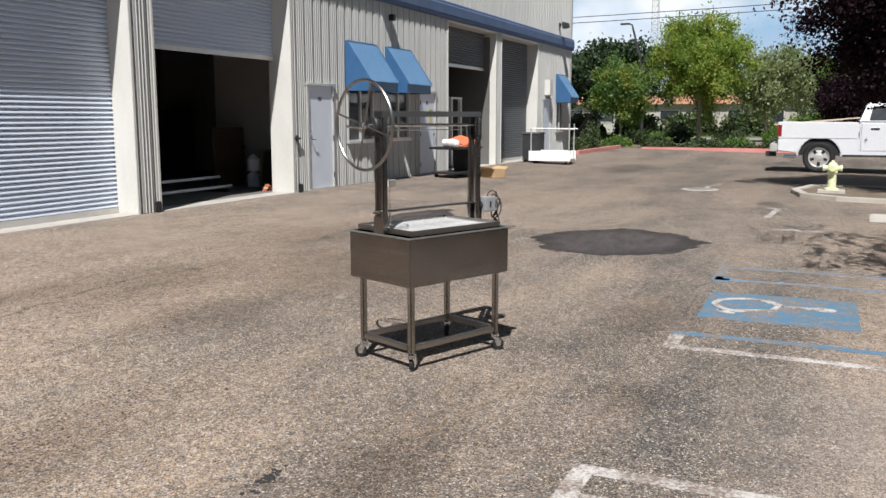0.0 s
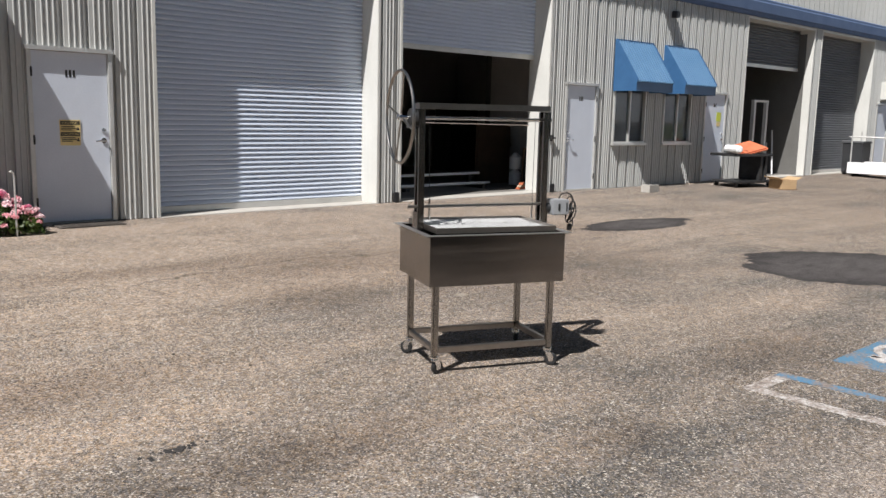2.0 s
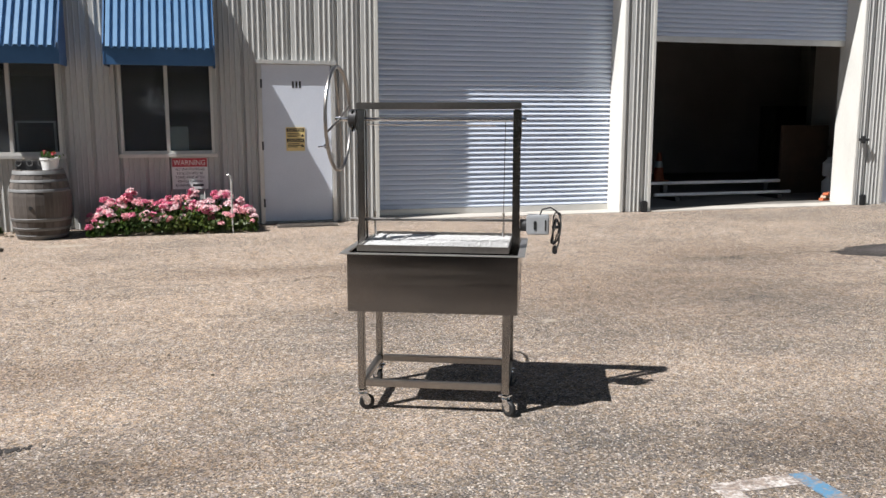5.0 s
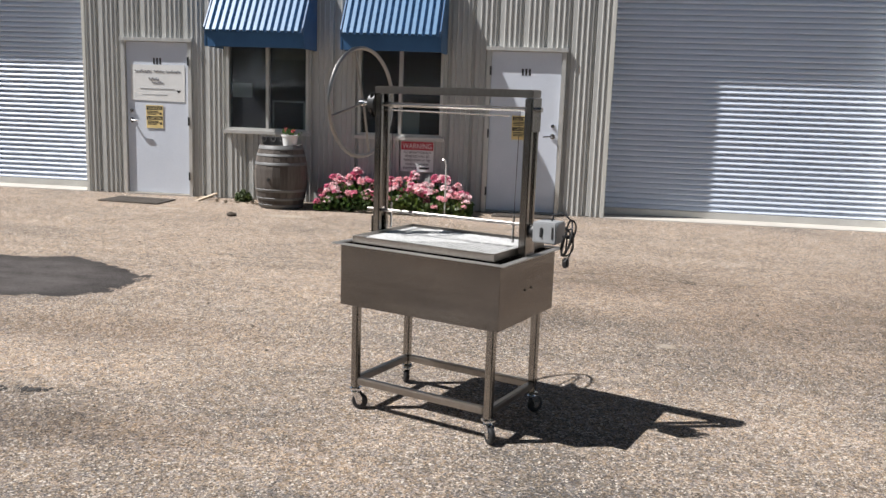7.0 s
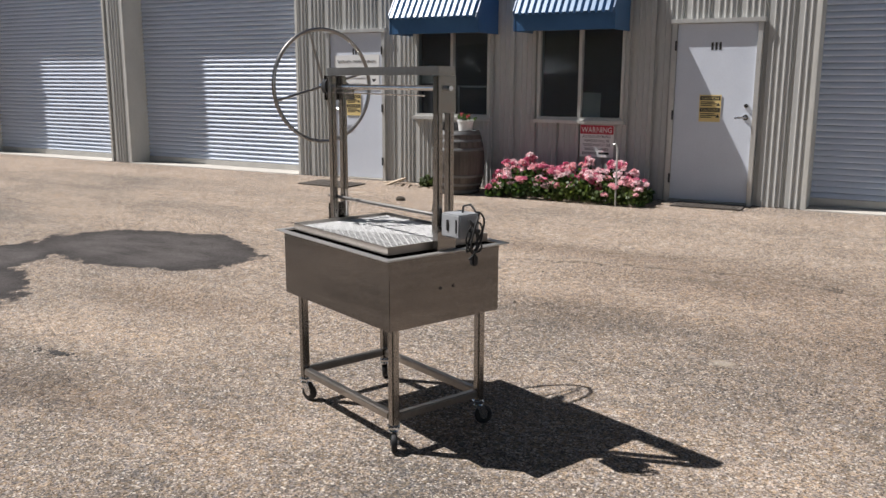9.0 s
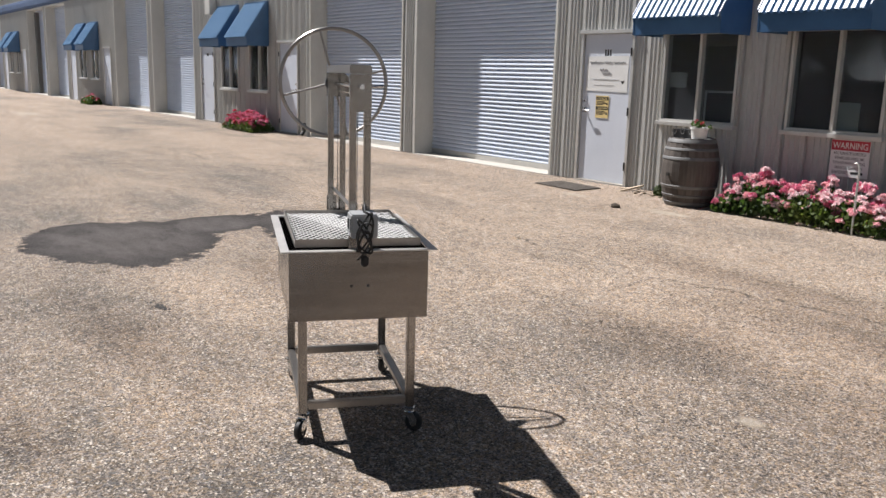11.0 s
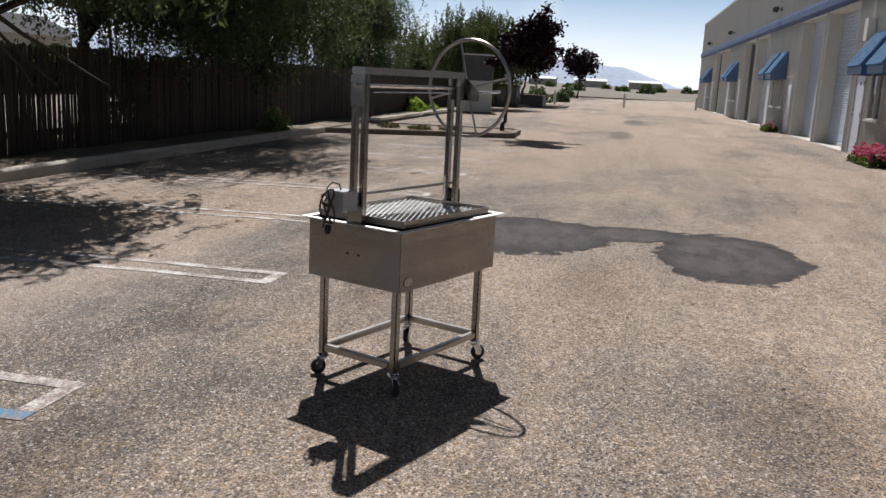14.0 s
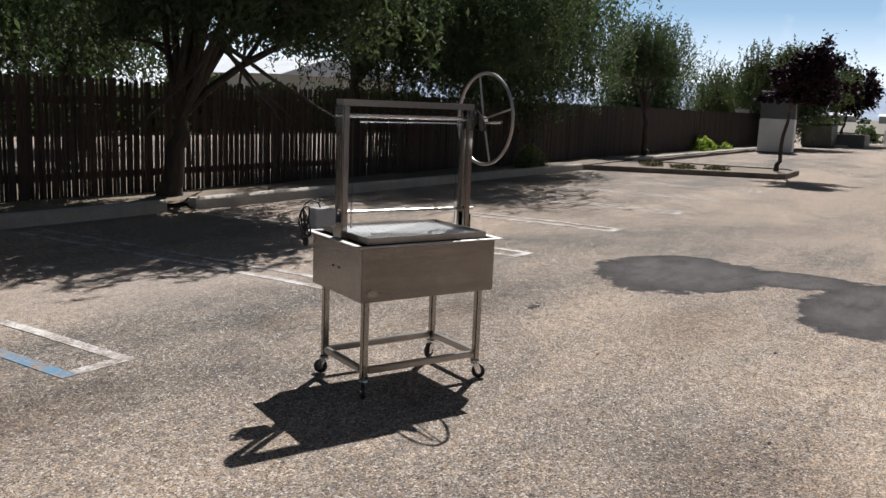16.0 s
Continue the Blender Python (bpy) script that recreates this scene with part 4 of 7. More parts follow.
part("plug", Geo().box(0.608, 0.634, -0.022, 0.008, 0.815, 0.86), M_BLACK, motor, bevel=0.006)
part("cord_tie", Geo().box(0.602, 0.646, -0.022, 0.010, 0.950, 0.965), M_BLACK, motor, bevel=0.004)
# maker's plate, bolts
g = Geo()
g.slab([(0.37 + 0.034 * math.cos(k * math.pi / 12), 0.588 + 0.020 * math.sin(k * math.pi / 12)) for k in range(24)], "y", D2 + 0.0005, D2 + 0.003)
part("maker_plate", g, M_TUBE, grill, "small oval etched plate")
for y in (-0.035, 0.035):
    g = Geo()
    g.tube([(W2, y, 0.69), (W2 + 0.004, y, 0.69)], 0.006, 8)
    part("bolt", g, M_DARKMETAL, grill)


# ---- kerbs, island, fence ----
M_KERB = surf("weathered_kerb_concrete", (0.34, 0.31, 0.27), (0.50, 0.46, 0.40), 0.9, 0, 1.6, 50, 0.35)
M_REDKERB = surf("faded_red_kerb_paint", (0.52, 0.17, 0.15), (0.60, 0.27, 0.24), 0.8, 0, 1.5, 40, 0.2)
M_DIRT = surf("dry_soil_and_litter", (0.10, 0.075, 0.05), (0.20, 0.155, 0.105), 0.95, 0, 3.0, 50, 0.5)
M_STAKE = surf("dark_grapestake_wood", (0.028, 0.019, 0.015), (0.066, 0.044, 0.034), 0.85, 0, 4, 60, 0.4, (6, 6, 0.5), vary=0.35)
M_BARK = surf("dark_bark", (0.030, 0.024, 0.020), (0.065, 0.052, 0.042), 0.9, 0, 6, 40, 0.6, (2, 2, 0.5))
M_PALEBARK = surf("pale_bark", (0.20, 0.17, 0.13), (0.33, 0.29, 0.23), 0.9, 0, 6, 40, 0.5, (2, 2, 0.5))


def kerb(x0, x1, y, material=M_KERB, high=0.17, deep=0.16, name="kerb", label="weathered concrete kerb beside the planted strip"):
    base = rise(y)
    g = Geo()
    n = max(1, int(abs(x1 - x0) / 3.0))
    for i in range(n):
        a, b = x0 + (x1 - x0) * i / n, x0 + (x1 - x0) * (i + 1) / n
        g.slab([(y, base - 0.05), (y, base + high - 0.03), (y - 0.03, base + high), (y - deep, base + high), (y - deep, base - 0.05)], "x", min(a, b) + 0.003, max(a, b) - 0.003)
    return tagged(part(name, g, material, bevel=0.006), label, "kerb", kind="structure")


kerb(14.0, 1.17, -4.47)
kerb(0.68, -12.9, -4.47)
kerb(-17.4, -40.0, -4.75)
# soil and litter spilled through the break in the kerb
g = Geo()
vs, fs = [], []
for j in range(9):
    for i in range(15):
        u, v = i / 14, j / 8
        x, y = 0.45 + 0.95 * u, -4.30 - 0.5 * v
        z = rise(y) - 0.01 + 0.105 * v ** 0.7 * (0.8 + 0.4 * noise.noise((x * 5, y * 5, 1))) * (1 - abs(2 * u - 1) ** 3 * (1 - v))
        vs.append((x, y, z))
        if i < 14 and j < 8:
            fs.append((j * 15 + i, j * 15 + i + 1, (j + 1) * 15 + i + 1, (j + 1) * 15 + i))
g.add(vs, fs)
tagged(part("soil_spill", g, M_DIRT, smooth=True), "dry soil and leaf litter spilled through a kerb break", "soil", kind="structure")
# planted strip behind the kerb
g = Geo()
nx, ny = 90, 6
vs = []
for j in range(ny):
    for i in range(nx):
        x, y = 20 - i * 0.7, -4.6 - j * 0.75
        vs.append((x, y, 0.03 + 0.05 * noise.noise((x * 0.8, y * 0.9, 0)) + 0.02 * noise.noise((x * 4, y * 4, 3))))
g.add(vs, [(j * nx + i, j * nx + i + 1, (j + 1) * nx + i + 1, (j + 1) * nx + i) for j in range(ny - 1) for i in range(nx - 1)])
tagged(part("planting_bed", g, M_DIRT, smooth=True), "bare dry soil strip with leaf litter", "soil", kind="structure")


def border(name, outline, material, label, high=0.14, deep=0.15):
    """A kerb round an outline, with soil inside."""
    root = thing(name, pose(0, 0, 0), label, "kerb island", "", "structure")
    k = len(outline)
    mid = Vector((sum(p[0] for p in outline) / k, sum(p[1] for p in outline) / k))
    ins = []
    for x, y in outline:
        d = (mid - Vector((x, y))).normalized() * deep * 1.25
        ins.append((x + d.x, y + d.y))
    q = Geo()
    vs = [(x, y, rise(y) + z) for z in (-0.05, high) for x, y in outline] + [(x, y, rise(y) + high) for x, y in ins] + [(x, y, rise(y)) for x, y in ins]
    fs = []
    for i in range(k):
        j = (i + 1) % k
        fs += [(i, j, k + j, k + i), (k + i, k + j, 2 * k + j, 2 * k + i), (2 * k + i, 2 * k + j, 3 * k + j, 3 * k + i)]
    q.add(vs, fs)
    part("kerb_ring", q, material, root, bevel=0.012)
    q = Geo()
    q.add([(x, y, rise(y) + high - 0.03) for x, y in ins], [tuple(range(k))])
    part("soil", q, M_DIRT, root)
    return root


M_EDGING = surf("dark_weathered_edging", (0.11, 0.085, 0.070), (0.20, 0.165, 0.14), 0.9, 0, 2.0, 40, 0.3)
border("kerb_island", [(-12.95, -4.62), (-14.25, 0.32), (-14.5, 0.52), (-16.6, 0.45), (-17.0, 0.2), (-17.0, -4.85)], M_EDGING, "dark weathered kerbed island with dry soil")

# grape-stake fence
FENCE_Y = -5.95
fence = thing("fence", pose(0, FENCE_Y, 0), "dark weathered wooden grape-stake fence", "fence")
rng = np.random.default_rng(5)
STAKES = []
for w in (0.051, 0.055, 0.053):
    q = Geo()
    q.slab([(-w / 2, 0.0), (w / 2, 0.0), (w / 2 - 0.004, 1.74), (w * 0.15, 1.785), (-w / 2 + 0.006, 1.765)], "y", -0.009, 0.009)
    STAKES.append(q.mesh("stake", M_STAKE, bevel=0.003))
BOARDS = []
for w in (0.088, 0.093):
    q = Geo()
    q.slab([(-w / 2, 0.0), (w / 2, 0.0), (w / 2 - 0.004, 1.74), (-w / 2 + 0.006, 1.75)], "y", -0.010, 0.010)
    BOARDS.append(q.mesh("board", M_STAKE, bevel=0.003))
x = 6.0
for i in range(202):
    part("stake", STAKES[i % 3], None, fence, m=pose(x, rng.normal(0, 0.006), -0.02 + rng.normal(0, 0.018), rng.normal(0, 0.5), rng.normal(0, 0.22), rng.normal(0, 3)))
    x -= 0.0625 + rng.uniform(-0.0022, 0.0022)
for i in range(108):
    part("board", BOARDS[i % 2], None, fence, m=pose(x, rng.normal(0, 0.004), -0.02 + rng.normal(0, 0.012), rng.normal(0, 0.4), rng.normal(0, 0.25), rng.normal(0, 1.5)))
    x -= 0.0925
far_boards = Geo()
while x > -40:
    far_boards.at_box(pose(x, rng.normal(0, 0.004), 0.85 + rng.normal(0, 0.01), 0, rng.normal(0, 0.3), 0), 0.091, 0.02, 1.72)
    x -= 0.0925
tagged(part("far_fence_run", far_boards, M_STAKE, fence), kind="stuff")
near_stakes = Geo()
x = 6.08
while x < 13.4:
    near_stakes.at_box(pose(x, rng.normal(0, 0.005), 0.84 + rng.normal(0, 0.01), 0, rng.normal(0, 0.4), 0), 0.056, 0.02, 1.72)
    x += 0.08
tagged(part("side_fence_run", near_stakes, M_STAKE, fence), kind="stuff")
for z in (0.28, 1.38):
    part("rail", Geo().box(-40, 13.4, -0.075, -0.03, z, z + 0.11), M_STAKE, fence)
for i in range(22):
    part("post", Geo().box(12 - i * 2.44, 12.09 - i * 2.44, -0.165, -0.076, -0.1, 1.66), M_STAKE, fence)


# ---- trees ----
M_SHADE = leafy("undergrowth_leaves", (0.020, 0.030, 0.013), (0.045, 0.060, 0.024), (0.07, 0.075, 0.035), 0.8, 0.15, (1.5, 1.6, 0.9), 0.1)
rng = np.random.default_rng(77)
n = 24000
ug = np.stack([rng.uniform(-34, -8, n), rng.uniform(-7.9, -6.35, n), rng.uniform(0.0, 1.0, n) ** 0.8], 1)
ug[:, 2] *= 1.25 + 0.45 * np.sin(ug[:, 0] * 1.7) * np.cos(ug[:, 0] * 0.43 + 1.0)
n = 30000
fh = np.stack([rng.uniform(-34, 16, n), rng.uniform(-25, -22, n), rng.uniform(0.0, 1.0, n) ** 0.8], 1)
fh[:, 2] *= 1.7 + 0.5 * np.sin(fh[:, 0] * 0.9) * np.cos(fh[:, 0] * 0.31 + 1.0) + 0.3 * np.sin(fh[:, 0] * 2.7)
tagged(part("far_hedge", leaves("far_hedge", fh, 0.2, M_SHADE, rng, 1.7), None), "dark uneven hedge far behind the fence", "hedge", kind="stuff")
tagged(part("undergrowth", leaves("undergrowth", ug, 0.11, M_SHADE, rng, 1.7), None), "dark tangled undergrowth behind the wooden fence", "undergrowth", kind="stuff")

def limb(g, rng, start, way, length, r0, r1, bend=0.25, lift=0.15, steps=6):
    """A tapering, wandering limb; returns its points."""
    pts, rad = [Vector(start)], [r0]
    d = Vector(way).normalized()
    for i in range(steps):
        d = (d + Vector(rng.normal(0, bend, 3)) * 0.5 + Vector((0, 0, lift)) * 0.3).normalized()
        pts.append(pts[-1] + d * length / steps)
        rad.append(r0 + (r1 - r0) * (i + 1) / steps)
    g.tube(pts, rad, 7)
    return pts


def tree(name, base, trunk_top, crown, label, category, leaf_mat, bark, seed, r=0.14, n_limbs=7, n_clump=120, per=90, size=0.09, clump=0.35, weep=0.0, long=1.7, droop=0.0, group="", low=0.25, hollow=None):
    """Trunk and limbs in one mesh, leaves in another; crown: middle and half sizes of an uneven egg."""
    rng = np.random.default_rng(seed)
    root = thing(name, pose(*base), label, category, group)
    b = Vector(base)
    top = Vector(trunk_top) - b
    cm, ch = Vector(crown[0]) - b, Vector(crown[1])
    g = Geo()
    pts = [Vector((0, 0, -0.1)), Vector((0, 0, 0.12)) + top * 0.05]
    for i in range(1, 6):
        pts.append(top * i / 5 + Vector(rng.normal(0, 0.03, 3)) * (i < 5))
    g.tube(pts, [r * 1.5, r * 1.15, r, r * 0.95, r * 0.9, r * 0.82, r * 0.72], 10)
    tips = []
    for i in range(n_limbs):
        a = 2 * math.pi * (i + rng.uniform(-0.3, 0.3)) / n_limbs
        h = rng.uniform(-0.25, 0.75)
        goal = cm + Vector((ch.x * 0.75 * math.cos(a), ch.y * 0.75 * math.sin(a), ch.z * h))
        way = goal - top
        p = limb(g, rng, top, way + Vector((0, 0, 0.35 * way.length)), way.length * 1.02, r * 0.45, r * 0.12, 0.22, -0.12, 7)
        tips += p[3:]
        for k in range(3):
            s = p[2 + k]
            w2 = Vector(rng.normal(0, 1, 3)) + (goal - top).normalized() * 0.8
            q = limb(g, rng, s, w2, way.length * rng.uniform(0.35, 0.6), r * 0.26, r * 0.06, 0.3, 0.0, 5)
            tips += q[2:]
    wood = part("trunk", g, bark, root, smooth=True)
    # clumps sit in the outer part of an uneven egg
    cl = []
    for i in range(n_clump):
        v = rng.normal(size=3)
        v /= np.linalg.norm(v)
        bump = 0.80 + 0.34 * noise.noise((v[0] * 1.6 + seed, v[1] * 1.6, v[2] * 1.6)) + 0.12 * rng.normal()
        rad = bump * rng.uniform(0.35, 1.0) ** 0.5
        cl.append((cm.x + ch.x * v[0] * rad, cm.y + ch.y * v[1] * rad, cm.z + ch.z * v[2] * rad))
    cl += [tuple(t) for t in tips]
    cl = np.array(cl)
    if weep:
        out = []
        for c in cl:
            for k in range(max(2, per // 16)):
                s = c + rng.normal(0, clump, 3) * (1, 1, 0.5)
                ln = weep * rng.uniform(0.4, 1.2)
                u = np.linspace(0, 1, 24)
                sway = rng.normal(0, 0.22, 2)
                line = np.stack([s[0] + sway[0] * u * ln, s[1] + sway[1] * u * ln, s[2] - u * ln], 1)
                out.append(line + rng.normal(0, 0.035, line.shape))
        pts3 = np.concatenate(out)
    else:
        pts3 = np.repeat(cl, per, 0) + rng.normal(0, clump, (len(cl) * per, 3)) * rng.uniform(0.2, 1.0, (len(cl) * per, 1))
    floor_z = np.full(len(pts3), low)
    if hollow:
        wide, rise_by, to_x, to_y = hollow
        floor_z += rise_by * np.exp(-((pts3[:, 0] - to_x) ** 2 + (pts3[:, 1] - to_y) ** 2) / wide ** 2)
    pts3 = pts3[pts3[:, 2] > floor_z]
    part("crown", leaves(name + "_leaves", pts3, size, leaf_mat, rng, long, droop), None, root)
    return root


M_PEPPER = leafy("pepper_leaves", (0.038, 0.055, 0.031), (0.063, 0.086, 0.046), (0.095, 0.117, 0.064), 0.65, 0.32, (1.5, 1.6, 1.0), 0.2)
M_DUSTY = leafy("dusty_leaves", (0.09, 0.085, 0.045), (0.15, 0.135, 0.075), None, 0.8, 0.15, (1.3, 1.3, 0.9), 0.1)
M_PLUM = leafy("plum_leaves", (0.012, 0.007, 0.010), (0.028, 0.013, 0.018), (0.022, 0.010, 0.014), 0.6, 0.14, (1.0, 0.75, 0.9), 0.1)
M_LIME = leafy("bright_leaves", (0.13, 0.20, 0.035), (0.23, 0.30, 0.06), (0.32, 0.34, 0.07), 0.5, 0.45)
M_MIDGREEN = leafy("green_leaves", (0.065, 0.13, 0.03), (0.12, 0.20, 0.05), (0.24, 0.27, 0.06), 0.5, 0.4)
M_PINE = leafy("pine_needles", (0.018, 0.036, 0.014), (0.035, 0.06, 0.022), None, 0.6, 0.2)
M_WILLOW = leafy("grey_green_leaves", (0.045, 0.062, 0.026), (0.075, 0.098, 0.042), (0.10, 0.12, 0.05), 0.65, 0.2, (1.5, 1.6, 0.9), 0.2)
M_PALELEAF = leafy("pale_green_leaves", (0.14, 0.18, 0.08), (0.22, 0.26, 0.13), (0.28, 0.31, 0.18), 0.5, 0.4)
M_HEDGE = leafy("hedge_leaves", (0.030, 0.050, 0.018), (0.06, 0.09, 0.03), (0.09, 0.10, 0.04), 0.6, 0.25)

PEP = dict(leaf_mat=M_PEPPER, bark=M_BARK, weep=1.1, long=3.0, droop=0.5, size=0.036, group="trees along the fence")
tree("pepper_tree", (0.42, -5.35, -0.02), (0.22, -5.35, 1.2), ((0.1, -3.6, 4.5), (2.5, 2.3, 1.5)), "dark weeping pepper tree with a leaning trunk by the kerb", "tree", seed=11, r=0.16, n_limbs=15, n_clump=230, per=112, clump=0.28, low=2.15, hollow=(1.0, 0.9, -0.5, 0.3), **{**PEP, "size": 0.042})
tree("pepper_tree", (-6.4, -7.2, 0), (-6.2, -7.2, 1.9), ((-7.0, -5.0, 4.3), (3.2, 3.6, 2.2)), "dense dark weeping pepper tree behind the fence", "tree", seed=12, r=0.16, n_clump=290, per=176, clump=0.42, **{**PEP, "size": 0.033})
tree("pepper_tree", (-11.5, -7.0, 0), (-11.6, -7.0, 1.9), ((-11.6, -6.1, 4.2), (3.5, 2.9, 2.7)), "dense dark weeping pepper tree behind the fence", "tree", seed=13, r=0.15, n_clump=400, per=144, clump=0.42, **PEP)
tree("pepper_tree", (-20.8, -5.6, 0), (-20.4, -5.6, 1.5), ((-20.0, -5.5, 4.1), (1.35, 1.35, 0.95)), "slender weeping pepper tree in front of the fence", "tree", seed=14, r=0.11, n_clump=90, per=96, clump=0.34, low=2.75, **PEP)
tree("pepper_tree", (7.6, -5.4, 0), (7.4, -5.4, 1.8), ((7.6, -4.0, 4.9), (3.5, 3.6, 1.8)), "dark weeping pepper tree beside the kerb", "tree", seed=15, r=0.15, n_clump=220, per=80, clump=0.4, **PEP)
tree("pepper_tree", (-26.5, -8.2, 0), (-26.4, -8.2, 1.6), ((-26.5, -7.9, 2.9), (3.0, 2.2, 1.9)), "dark weeping pepper tree behind the fence", "tree", seed=16, r=0.15, n_clump=220, per=96, clump=0.45, **PEP)
WIL = dict(leaf_mat=M_WILLOW, bark=M_BARK, weep=1.0, long=2.4, droop=0.5, size=0.058, group="trees along the fence")
tree("willow_tree", (-39.5, -5.3, 0), (-39.5, -5.2, 1.6), ((-39.5, -4.7, 3.6), (3.0, 2.7, 2.3)), "rounded grey-green weeping tree", "tree", seed=17, r=0.16, n_clump=220, per=144, clump=0.5, **WIL)
tree("willow_tree", (-43.0, -9.0, 0), (-43, -9.0, 1.5), ((-43.0, -9.0, 2.5), (3.2, 2.6, 2.0)), "rounded grey-green weeping tree", "tree", seed=18, r=0.16, n_clump=160, per=80, clump=0.5, **WIL)
PLUM = dict(leaf_mat=M_PLUM, bark=M_BARK, long=1.5, group="purple-leaved trees")
tree("plum_tree", (-16.0, -0.05, 0.1), (-15.5, 0.25, 1.75), ((-14.1, 1.05, 2.82), (0.52, 0.48, 0.47)), "small purple-leaved plum tree leaning on the island", "tree", seed=21, r=0.055, n_limbs=7, n_clump=60, per=75, size=0.07, clump=0.13, low=1.85, **PLUM)
tree("plum_tree", (-47.5, -3.2, 0.78), (-47.5, -3.0, 2.0), ((-47.5, -2.6, 3.3), (1.5, 1.5, 1.4)), "purple-leaved plum tree in a planter", "tree", seed=22, r=0.07, n_limbs=6, n_clump=60, per=50, size=0.13, clump=0.28, **PLUM)
tree("plum_tree", (-88.0, -1.8, 0.0), (-88, -1.6, 2.0), ((-88, -1.4, 3.9), (2.0, 2.0, 1.7)), "distant purple-leaved plum tree", "tree", seed=23, r=0.09, n_limbs=6, n_clump=60, per=40, size=0.2, clump=0.35, **PLUM)
tree("plum_tree", (20.4, -3.2, 0.0), (20.3, -3.1, 1.8), ((20.4, -2.75, 4.1), (2.9, 3.3, 2.5)), "large dark purple-leaved plum tree near the hydrant", "tree", seed=24, r=0.13, n_limbs=9, n_clump=620, per=380, size=0.055, clump=0.38, low=1.75, **PLUM)

tree("plum_tree", (45.5, -0.9, 0.1), (45.5, -0.9, 1.2), ((45.5, -1.1, 2.4), (1.9, 2.0, 1.3)), "low dark purple-leaved tree behind the kerb", "tree", seed=25, r=0.1, n_limbs=7, n_clump=90, per=180, size=0.08, clump=0.32, **PLUM)
tree("pepper_tree", (4.6, -9.2, 0), (4.4, -9.2, 1.8), ((4.2, -9.0, 3.9), (2.8, 1.9, 2.4)), "dark weeping pepper tree behind the fence", "tree", seed=19, r=0.15, n_clump=170, per=90, clump=0.45, **PEP)
tree("pepper_tree", (-1.6, -11.0, 0), (-1.6, -11.0, 1.8), ((-1.9, -11.0, 4.3), (2.4, 1.9, 2.2)), "dark weeping pepper tree behind the fence", "tree", seed=20, r=0.15, n_clump=110, per=70, clump=0.45, **PEP)

tree("pepper_tree", (1.6, -9.8, 0), (1.5, -9.8, 1.9), ((1.4, -9.6, 4.4), (2.6, 1.9, 2.5)), "dark weeping pepper tree behind the fence", "tree", seed=26, r=0.15, n_clump=170, per=90, clump=0.45, **PEP)

for i, (x, y, h) in enumerate(((-5.0, -15.5, 4.2), (5.5, -15.0, 4.2))):
    tree("willow_tree", (x, y, 0), (x + 0.2, y, 1.8), ((x, y, h), (3.0, 2.2, h - 1.6)), "grey-green leafy tree standing well behind the fence", "tree", seed=130 + i, r=0.16, n_clump=150, per=64, clump=0.5, **WIL)

# trees east of the lot
tree("street_tree", (45.0, 10.0, 0.1), (45.0, 10.0, 1.5), ((45.0, 9.9, 3.1), (1.5, 1.5, 1.6)), "young bright green street tree with a thin stem", "tree", M_MIDGREEN, M_PALEBARK, 31, r=0.06, n_clump=110, per=190, size=0.072, clump=0.28, group="street trees")
tree("street_tree", (48.5, 6.5, 0.1), (48.5, 6.5, 2.0), ((48.5, 6.5, 4.7), (2.9, 2.75, 2.45)), "bright yellow-green leafy street tree with several stems", "tree", M_LIME, M_PALEBARK, 32, r=0.11, n_limbs=9, n_clump=190, per=200, size=0.078, clump=0.38, group="street trees")
tree("street_tree", (53.5, 3.4, 0.1), (53.5, 3.4, 1.6), ((53.5, 3.0, 3.6), (2.6, 2.8, 1.9)), "pale green airy street tree", "tree", M_PALELEAF, M_PALEBARK, 33, r=0.1, n_limbs=8, n_clump=110, per=100, size=0.10, clump=0.42, group="street trees")
tree("street_tree", (60.0, 0.2, 0.1), (60.0, 0.2, 1.6), ((60.0, 0.0, 3.7), (2.8, 3.0, 1.9)), "green leafy street tree", "tree", M_MIDGREEN, M_PALEBARK, 35, r=0.1, n_limbs=8, n_clump=120, per=90, size=0.12, clump=0.42, group="street trees")
tree("pine_tree", (64.0, 17.6, 0.1), (64.0, 16.2, 2.2), ((64.0, 15.2, 5.2), (4.2, 5.0, 1.7)), "dark spreading umbrella pine", "tree", M_PINE, M_BARK, 34, r=0.22, n_limbs=9, n_clump=200, per=60, size=0.2, clump=0.42)


def bush(name, at, half, mat, seed, label, n=900, size=0.07, category="shrub", group=""):
    rng = np.random.default_rng(seed)
    root = thing(name, pose(*at), label, category, group)
    v = rng.normal(size=(n, 3))
    v /= np.linalg.norm(v, axis=1)[:, None]
    v[:, 2] = np.abs(v[:, 2])
    lump = np.array([0.82 + 0.35 * noise.noise((a * 2 + seed, b * 2, c * 2)) for a, b, c in v])
    p = v * (lump * rng.uniform(0.55, 1.05, n))[:, None] * half
    part("foliage", leaves(name, p, size, mat, rng, 1.6), None, root)
    g = Geo()
    for k in range(5):
        a = rng.uniform(0, 6.28)
        g.tube([(0, 0, -0.05), (half[0] * 0.3 * math.cos(a), half[1] * 0.3 * math.sin(a), half[2] * 0.6)], [0.02, 0.008], 5)
    part("stem_clump", g, M_BARK, root)
    return root


